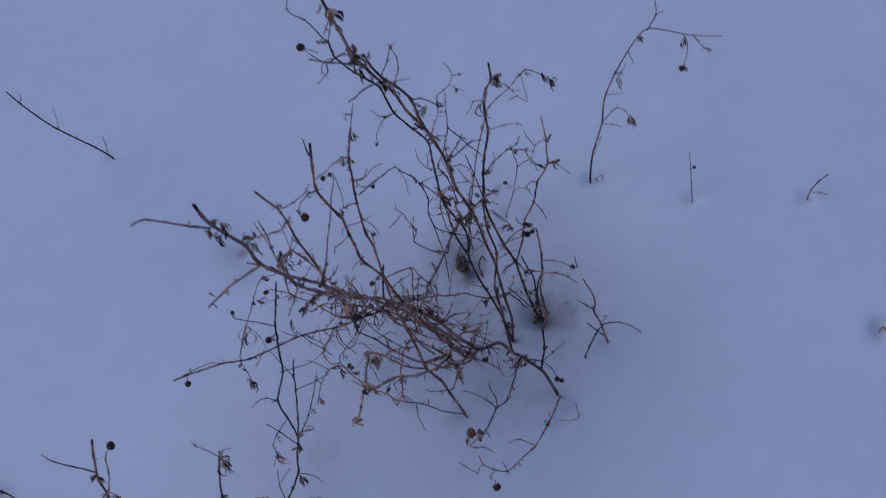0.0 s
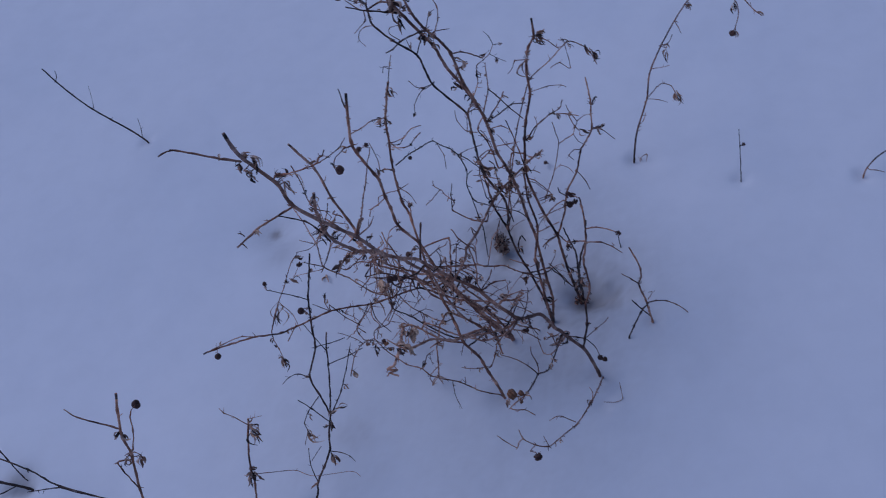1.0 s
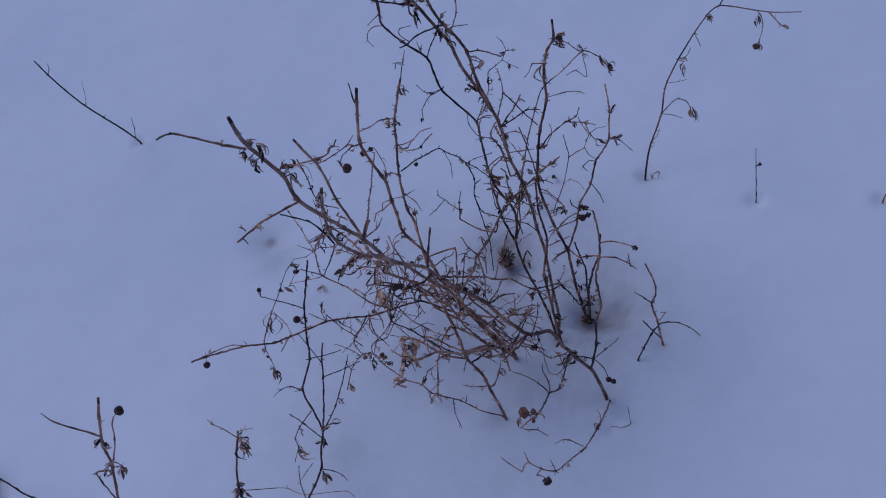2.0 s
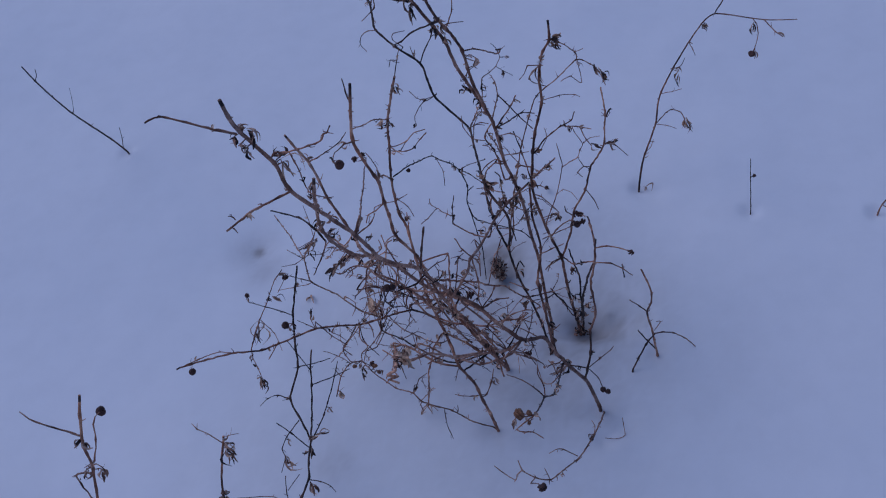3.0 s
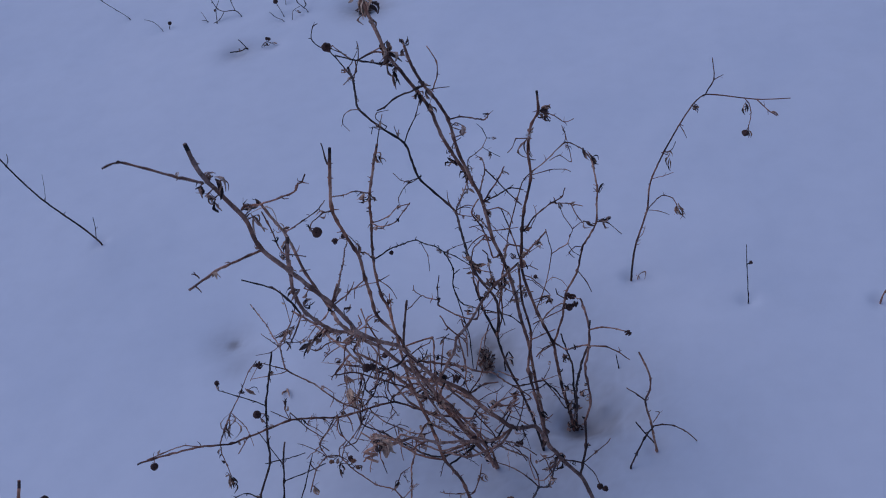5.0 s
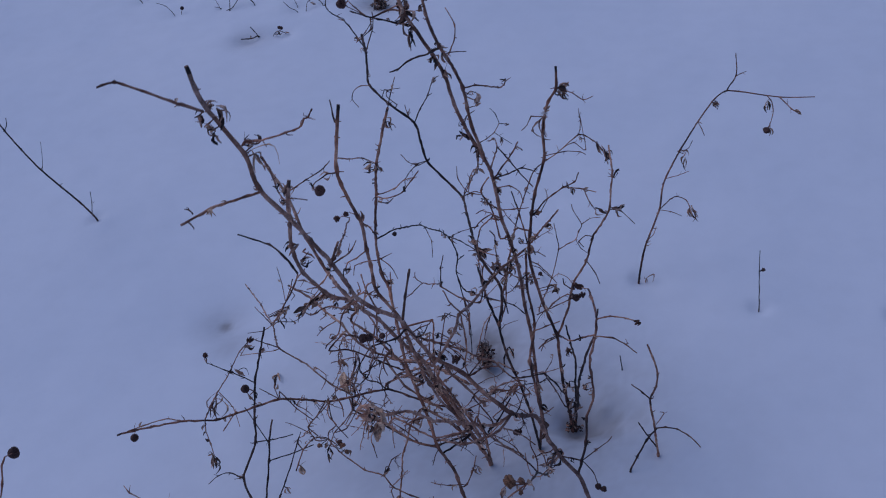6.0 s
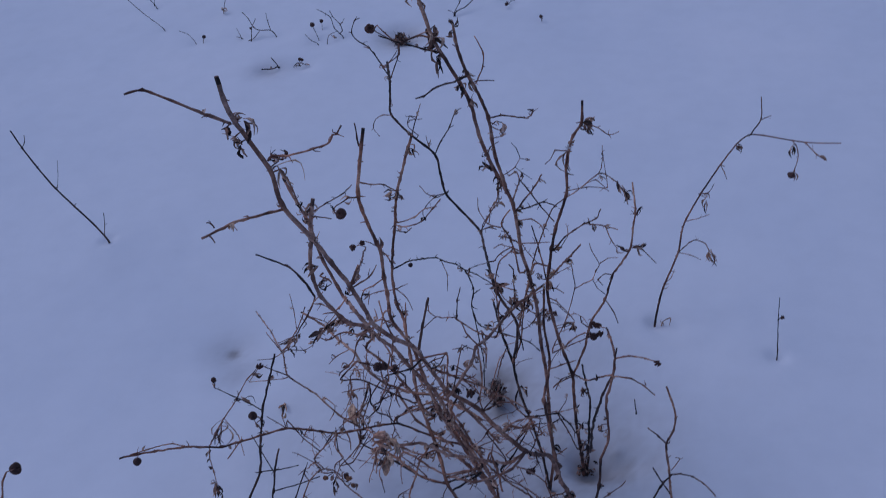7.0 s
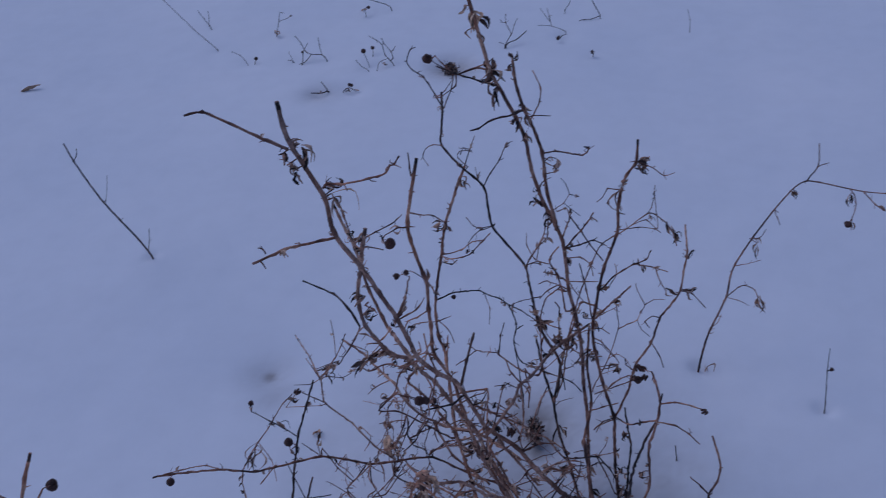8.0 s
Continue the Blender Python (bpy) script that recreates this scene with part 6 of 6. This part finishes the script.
s = stem(thing, WOOD, 1.35, 0.95, (-71, 655, 0), (-65, 660, 15), (-58, 667, 32), (-51, 684, 56), (-53, 688, 72), (-55, 692, 84))
twig(s, 1.1, 0.8, (-51, 684, 56), (-43, 686, 61), (-34, 688, 66), (-31, 689, 76), (-28, 689, 85), (-36, 694, 98), (-38, 697, 104), mat=WOOD)
twig(s, 0.8, 0.6, (-28, 689, 85), (-20, 692, 90), (-10, 694, 90), mat=WOOD)
twig(s, 0.8, 0.6, (-34, 688, 66), (-29, 684, 58), (-21, 682, 52), mat=DARK)
twig(s, 0.8, 0.55, (-58, 667, 32), (-51, 668, 38), (-42, 666, 35), (-36, 662, 27), mat=WOOD)

thing = plant("bare_twig", "short upright dark twig with one bud, in snow", "twig")
s = stem(thing, DARK, 1.35, 0.6, (143, 661, 0), (143, 685, 27), (141, 687, 54))
twig(s, 0.7, 0.5, (143, 685, 28), (147, 687, 28))
pod(s, 4.2, (147, 687, 28))

thing = plant("bent_twig", "short bent grey-brown twig poking out of snow", "twig")
s = stem(thing, BROWN, 1.82, 1.2, (268, 656, 0), (271, 658, 12), (280, 666, 15), (290, 673, 17))
twig(s, 1.1, 0.77, (270, 658, 9), (273, 656, 8), (281, 656, 6), (288, 655, 3))

thing = plant("fallen_stem", "long thin brown stem lying low over snow", "stem")
s = stem(thing, DARK, 1.87, 1.46, (-697, 345, 25), (-608, 318, 27), (-569, 302, 25), (-506, 289, 20), (-471, 285, 5))
twig(s, 1.32, 0.924, (-563, 300, 24), (-598, 293, 29))
twig(s, 1.32, 1.21, (-566, 301, 25), (-566, 300, 24), (-546, 297, 16), (-524, 295, 9))

thing = plant("buried_stick", "thick dark stick half buried in snow", "stick")
s = stem(thing, DARK, 3.22, 3.12, (-705, 322, 10), (-652, 311, 8), (-622, 308, -2))
twig(s, 1.43, 1.21, (-635, 309, 2), (-671, 290, -1))

thing = plant("thin_stick", "thin straight stick stuck in snow", "stick")
s = stem(thing, DARK, 1.66, 1.14, (-668, 351, 40), (-649, 338, 28), (-632, 320, 0))

thing = plant("pale_twig", "hair-thin twig almost covered by snow", "twig")
s = stem(thing, TAN, 0.749, 0.593, (7, 411, 14), (9, 401, 0), (2, 397, 0), (-9, 396, 3))

thing = plant("weed_stub", "long thin straw leaning out of the snow", "weed stub", "weed stubs in the snow")
s = stem(thing, DARK, 1.25, 1.04, (-773, 1342, 0), (-813, 1354, 29), (-908, 1387, 105))

thing = plant("weed_stub", "small forked dry weed stub poking out of snow", "weed stub", "weed stubs in the snow")
s = stem(thing, DARK, 1.46, 0.957, (-820, 1423, 0), (-833, 1430, 13), (-846, 1437, 27))
twig(s, 1.1, 0.924, (-823, 1425, 3), (-824, 1424, 3), (-825, 1433, 14), (-828, 1440, 24))

thing = plant("weed_stub", "short bent dry weed stub poking out of snow", "weed stub", "weed stubs in the snow")
s = stem(thing, DARK, 1.14, 0.832, (-698, 1295, 0), (-711, 1301, 12), (-725, 1302, 17))

thing = plant("weed_stub", "small dry weed stub with a round dark pod, in snow", "weed stub", "weed stubs in the snow")
s = stem(thing, DARK, 1.25, 0.957, (-688, 1404, 0), (-686, 1418, 17), (-686, 1429, 30), (-679, 1430, 28))
twig(s, 0.858, 0.77, (-686, 1420, 18), (-673, 1426, 21), (-667, 1430, 24))
pod(s, 4.2, (-667, 1430, 24))
twig(s, 0.6, 0.5, (-688, 1406, 2), (-692, 1405, 4))
leaf(s, 5.1, (-692, 1405, 4), (-680, 1397, 6))

thing = plant("weed_stub", "small forked dry weed stub poking out of snow", "weed stub", "weed stubs in the snow")
s = stem(thing, DARK, 1.77, 1.04, (-565, 1314, 0), (-575, 1319, 9), (-592, 1315, 11), (-602, 1316, 16), (-610, 1323, 28), (-620, 1327, 37))
twig(s, 1.32, 0.924, (-575, 1319, 9), (-580, 1327, 22), (-583, 1334, 32))
twig(s, 1.43, 1.08, (-605, 1302, 0), (-602, 1297, 0), (-603, 1311, 17), (-597, 1321, 28))
twig(s, 1.32, 1.08, (-592, 1314, 10), (-600, 1305, 2), (-611, 1299, -2))
pod(s, 4.2, (-604, 1310, 17))

thing = plant("weed_stub", "short bent dry weed stub poking out of snow", "weed stub", "weed stubs in the snow")
s = stem(thing, DARK, 1.25, 0.957, (-620, 1306, 0), (-630, 1306, 4))
twig(s, 1, 0.77, (-622, 1306, 2), (-630, 1314, 15))

thing = plant("weed_stub", "short bent dry weed stub poking out of snow", "weed stub", "weed stubs in the snow")
s = stem(thing, DARK, 1.35, 0.957, (-487, 1287, 0), (-498, 1289, 6), (-508, 1293, 15))

thing = plant("weed_stub", "small dry weed stub with a round dark pod, in snow", "weed stub", "weed stubs in the snow")
s = stem(thing, DARK, 1.14, 0.832, (-490, 1302, 0), (-496, 1309, 11), (-501, 1314, 19))
pod(s, 7.6, (-501, 1315, 20))

thing = plant("weed_stub", "small dry weed stub with a round dark pod, in snow", "weed stub", "weed stubs in the snow")
s = stem(thing, DARK, 0.998, 0.718, (-494, 1337, 0), (-495, 1343, 7))
twig(s, 0.66, 0.66, (-495, 1343, 7), (-496, 1346, 11))
pod(s, 6.8, (-496, 1346, 11))

thing = plant("weed_stub", "small forked dry weed stub poking out of snow", "weed stub", "weed stubs in the snow")
s = stem(thing, DARK, 1.77, 1.04, (-451, 1309, 0), (-466, 1316, 14), (-472, 1325, 27), (-480, 1327, 33), (-494, 1329, 40))
twig(s, 1.54, 1.08, (-457, 1312, 6), (-453, 1315, 9), (-457, 1321, 17), (-469, 1327, 28), (-474, 1331, 36))
twig(s, 1.1, 0.924, (-457, 1321, 18), (-455, 1323, 19), (-451, 1328, 24))

thing = plant("weed_stub", "short bent dry weed stub poking out of snow", "weed stub", "weed stubs in the snow")
s = stem(thing, DARK, 1.14, 0.832, (-473, 1290, 0), (-471, 1299, 10), (-457, 1306, 14))
twig(s, 0.6, 0.5, (-468, 1300, 11), (-468, 1304, 5))
leaf(s, 5.1, (-468, 1304, 5), (-461, 1304, 3))

thing = plant("weed_stub", "short bent dry weed stub poking out of snow", "weed stub", "weed stubs in the snow")
s = stem(thing, DARK, 1.87, 1.46, (-554, 1203, 3), (-536, 1203, 4), (-530, 1216, 0))
twig(s, 1.76, 1.43, (-531, 1215, 0), (-537, 1219, 7), (-543, 1222, 13))
leaf(s, 3.4, (-539, 1203, 4), (-539, 1205, 7))

thing = plant("weed_stub", "small dry weed stub with a round dark pod, in snow", "weed stub", "weed stubs in the snow")
s = stem(thing, DARK, 1.25, 0.957, (-507, 1218, 0), (-498, 1221, 5), (-488, 1218, 3))
twig(s, 0.66, 0.66, (-498, 1221, 5), (-498, 1224, 9))
pod(s, 5.1, (-498, 1224, 9))
twig(s, 0.66, 0.66, (-496, 1220, 5), (-495, 1224, 8))
pod(s, 5.1, (-495, 1224, 8))
twig(s, 0.6, 0.5, (-504, 1219, 2), (-503, 1213, 3))
leaf(s, 5.1, (-503, 1213, 3), (-497, 1217, 6))
twig(s, 0.6, 0.5, (-492, 1219, 4), (-494, 1212, 3))
leaf(s, 5.1, (-494, 1212, 3), (-496, 1214, 7))
twig(s, 0.6, 0.5, (-490, 1218, 3), (-489, 1221, 3))
leaf(s, 5.1, (-489, 1221, 3), (-484, 1221, 1))

thing = plant("weed_stub", "small dry weed stub with a round dark pod, in snow", "weed stub", "weed stubs in the snow")
s = stem(thing, DARK, 1.25, 0.957, (-555, 1500, 0), (-557, 1506, 7), (-553, 1507, 8))
pod(s, 6, (-551, 1508, 8))
twig(s, 0.6, 0.5, (-556, 1503, 4), (-562, 1498, 5))
leaf(s, 6.8, (-562, 1498, 5), (-552, 1502, 6))

thing = plant("weed_stub", "short bent dry weed stub poking out of snow", "weed stub", "weed stubs in the snow")
s = stem(thing, DARK, 1.77, 1.14, (-516, 1527, 0), (-533, 1528, 8), (-568, 1526, 18))

thing = plant("weed_stub", "small forked dry weed stub poking out of snow", "weed stub", "weed stubs in the snow")
s = stem(thing, DARK, 1.66, 1.14, (-285, 1390, 0), (-277, 1403, 14), (-282, 1409, 23), (-287, 1413, 30), (-288, 1422, 41))
twig(s, 2.2, 1.54, (-283, 1391, 1), (-267, 1401, 7), (-253, 1412, 17))
twig(s, 1.32, 1.08, (-284, 1390, 0), (-295, 1391, 6))
twig(s, 1.1, 0.77, (-278, 1404, 15), (-276, 1404, 15), (-273, 1414, 26), (-269, 1422, 34))
twig(s, 1.1, 0.77, (-287, 1413, 30), (-293, 1412, 31), (-296, 1414, 35))

thing = plant("weed_stub", "small forked dry weed stub poking out of snow", "weed stub", "weed stubs in the snow")
s = stem(thing, DARK, 1.35, 0.832, (-194, 1448, 0), (-217, 1449, 9), (-239, 1445, 12))
twig(s, 1.32, 0.77, (-217, 1449, 9), (-227, 1466, 33))
twig(s, 1.1, 0.77, (-220, 1454, 16), (-221, 1453, 16), (-238, 1463, 34))

thing = plant("weed_stub", "small dry weed stub with a round dark pod, in snow", "weed stub", "weed stubs in the snow")
s = stem(thing, DARK, 0.998, 0.832, (-191, 1438, 0), (-200, 1433, -2))
twig(s, 0.75, 0.55, (-200, 1433, -2), (-201, 1424, 4), (-202, 1414, 5))
pod(s, 6.8, (-202, 1414, 5))

thing = plant("weed_stub", "small dry weed stub with a round dark pod, in snow", "weed stub", "weed stubs in the snow")
s = stem(thing, DARK, 0.998, 0.832, (-140, 1370, 0), (-141, 1371, 1))
twig(s, 0.7, 0.5, (-141, 1371, 1), (-142, 1368, 5))
pod(s, 6.8, (-142, 1368, 5))

thing = plant("weed_stub", "small forked dry weed stub poking out of snow", "weed stub", "weed stubs in the snow")
s = stem(thing, DARK, 1.66, 1.14, (-143, 1513, 0), (-151, 1520, 11), (-166, 1531, 31))
twig(s, 1.43, 0.924, (-144, 1513, 0), (-158, 1506, -3), (-177, 1500, -4))

thing = plant("weed_stub", "short bent dry weed stub poking out of snow", "weed stub", "weed stubs in the snow")
s = stem(thing, DARK, 1.46, 1.04, (-205, 1532, 0), (-199, 1540, 8), (-195, 1550, 18))

thing = plant("weed_stub", "short bent dry weed stub poking out of snow", "weed stub", "weed stubs in the snow")
s = stem(thing, DARK, 0.998, 0.718, (5, 1472, 0), (4, 1481, 12), (-1, 1490, 25))

thing = plant("weed_stub", "small dry weed stub with a round dark pod, in snow", "weed stub", "weed stubs in the snow")
s = stem(thing, DARK, 1.14, 0.957, (-686, 1298, 0), (-684, 1302, 4))
pod(s, 6, (-685, 1303, 6))

thing = plant("weed_stub", "small dry weed stub with a round dark pod, in snow", "weed stub", "weed stubs in the snow")
s = stem(thing, DARK, 1.14, 0.957, (-70, 703, 0), (-72, 697, 8))
pod(s, 5.1, (-72, 698, 8))

thing = plant("weed_stub", "short bent dry weed stub poking out of snow", "weed stub", "weed stubs in the snow")
s = stem(thing, DARK, 1.35, 1.04, (11, 579, 0), (9, 588, 10))

# the tangle of fine twigs and leaf scraps inside the shrub
shrub_lines = [(on, line) for on, line in LINES if on.parent.name == "dry_shrub"]


def inside(q):
    return -0.26 < q.x < -0.05 and 0.36 < q.y < 0.56 and 0.02 < q.z < 0.21


spots = [(on, line, i) for on, line in shrub_lines for i in range(2, len(line) - 2) if inside(line[i])]
for _ in range(135):
    on, line, i = rng.choice(spots)
    at, along = line[i], (line[i + 1] - line[i]).normalized()
    way = (Vector((rng.gauss(0, 1), rng.gauss(0, 1), rng.gauss(0, 0.8))).cross(along).normalized() + along * rng.uniform(-0.4, 0.4)).normalized()
    pts, turn = [at / MM], Vector((rng.gauss(0, 1), rng.gauss(0, 1), rng.gauss(0, 0.7))) * 0.2
    for k in range(rng.choice((3, 4, 4, 5, 6))):
        turn = -turn * rng.uniform(0.5, 1.0)
        way = (way + turn + Vector((rng.gauss(0, 1), rng.gauss(0, 1), rng.gauss(0, 1))) * 0.15).normalized()
        q = pts[-1] + way * rng.uniform(2.5, 8)
        if q.z < 8:
            break
        pts.append(q)
    if len(pts) < 3:
        continue
    thick = rng.uniform(0.45, 0.95)
    twig(on, thick, thick * 0.65, *[tuple(p) for p in pts], mat=rng.choice((WOOD, WOOD, TAN, BROWN)))
    if rng.random() < 0.35:
        tip = pts[-1] + Vector((rng.gauss(0, 1), rng.gauss(0, 1), rng.gauss(-0.3, 1))).normalized() * rng.uniform(3, 7)
        leaf(on, rng.uniform(1.8, 3.6), pts[-1], tip, 2, rng.choice((LEAF, LEAF, STRAW)))
    if rng.random() < 0.015:
        pod(on, rng.uniform(4.5, 6), pts[-1])

spots = [(on, line, i) for on, line in shrub_lines for i in range(2, len(line) * 3 // 4) if line[i].z > 0.02]
for _ in range(190):
    on, line, i = rng.choice(spots)
    base = line[i] / MM
    leaf(on, rng.uniform(1.8, 3.5), base, base + Vector((rng.gauss(0, 1), rng.gauss(0, 1), rng.gauss(0, 1))).normalized() * rng.uniform(2.5, 5.5), rng.choice((1, 2, 3)), rng.choice((LEAF, LEAF, STRAW, STRAW, DARK)))


# denser clumps of pale leaf scraps where stems meet
for x, y, z, reach, count in ((-0.08, 0.535, 0.165, 0.018, 30), (-0.075, 0.53, 0.2, 0.02, 14), (-0.135, 0.442, 0.14, 0.022, 26), (-0.138, 0.438, 0.118, 0.02, 14),
                              (-0.042, 0.437, 0.069, 0.015, 8), (-0.03, 0.527, 0.02, 0.02, 10)):
    spots = [(on, q) for on, line in shrub_lines for q in line[1:-1] if (q - Vector((x, y, z))).length < reach]
    for _ in range(count if spots else 0):
        on, q = rng.choice(spots)
        base = q / MM
        leaf(on, rng.uniform(2.0, 4.2), base, base + Vector((rng.gauss(0, 1), rng.gauss(0, 1), rng.gauss(-0.2, 1))).normalized() * rng.uniform(3.5, 7), 2, rng.choice((LEAF, STRAW)))


# heads and leaves lying in the snow
def flower_head(x, y, z, wide, high, count, label, barks):
    """A withered head: a short stub wrapped in loose shrivelled bracts of many sizes, with a few bare stalks in it."""
    head = plant("dried_head", label, "dry plant")
    core = stem(head, DARK, wide * 0.3, wide * 0.25, (x, y, z - 14), (x + 1, y, z), (x + 1, y + 1, z + high * 0.5))
    for k in range(count):
        a, rise = rng.uniform(0, 2 * math.pi), rng.uniform(-1.0, 1.0)
        flat = math.sqrt(max(0.0, 1 - rise * rise)) * (1.1 - 0.25 * rise)
        out = Vector((math.cos(a) * flat, math.sin(a) * flat, rise))
        swell = rng.uniform(0.6, 1.15)
        base = Vector((x + out.x * wide * 0.26 * swell, y + out.y * wide * 0.26 * swell, z + high * 0.35 + out.z * high * 0.42))
        tip = base + (out * 0.35 + Vector((rng.gauss(0, 1), rng.gauss(0, 1), rng.gauss(-0.2, 1)))).normalized() * rng.uniform(0.1, 0.27) * min(wide, 21)
        v, f = [], []
        leaflet(v, f, base * MM, tip * MM, rng.choice((0.05, 0.07, 0.1, 0.2)) * min(wide, 21) * rng.uniform(0.8, 1.2), 1.1)
        mesh_part("bract", v, f, rng.choice(barks), core, False)
    for k in range(4):
        a = rng.uniform(0, 2 * math.pi)
        way = Vector((math.cos(a), math.sin(a), 0.9)) * wide * 0.22
        low = Vector((x, y, z + high * rng.uniform(0.3, 0.6)))
        twig(core, 0.8, 0.5, low, low + way, low + way * 1.7 + Vector((0, 0, wide * 0.12)))
    return head


flower_head(-118, 586, -3, 21, 34, 250, "shaggy grey-brown withered head sunk into the snow beside the shrub", (LEAF, GREY, GREY, BROWN, DARK))
flower_head(-355, 1297, -6, 34, 24, 280, "dark clump of withered leaves sunk into the snow", (LEAF, GREY, BROWN, DARK))


def snow_leaf(label, *places):
    thing = plant("snow_leaf", label, "leaf")
    first = Vector(places[0][1])
    s = stem(thing, LEAF, 1.0, 0.8, tuple(first + Vector((2, 1, -8))), tuple(first))
    for wide, base, tip in places:
        leaf(s, wide, base, tip, 1)


snow_leaf("pale brown leaf scrap half buried in snow", (3.2, (-323, 561, 2), (-317, 549, 4)), (3, (-323, 559, 2), (-325, 551, 5)))
# the next leaf is added to stand in for a dark blob in the snow
snow_leaf("leaf scrap standing in for a dark blob in a snow hollow", (10, (315, 491, -4), (320, 485, 0)))
snow_leaf("small curled leaf scrap lying on snow", (3, (36, 701, 0), (42, 691, 5)))
snow_leaf("greyish leaf almost covered by snow", (9, (-1051, 1179, -4), (-1024, 1196, 1)))

# dark litter in the hollow at the foot of the upright stems
litter = plant("leaf_litter", "dark brown leaf litter round the foot of the stems", "leaf litter")
foot = stem(litter, DARK, 5, 4, (-33, 529, -38), (-33 + 1, 529, -20))
for k in range(26):
    a, r = rng.uniform(0, 2 * math.pi), rng.uniform(1, 8)
    base = Vector((-33 + math.cos(a) * r, 529 + math.sin(a) * r, rng.uniform(-30, -10)))
    leaf(foot, rng.uniform(2.5, 4.5), base, base + Vector((rng.gauss(0, 2), rng.gauss(0, 2), rng.uniform(-1, 5))), 1, rng.choice((LEAF, STRAW, WOOD, DARK)))

lay_snow()
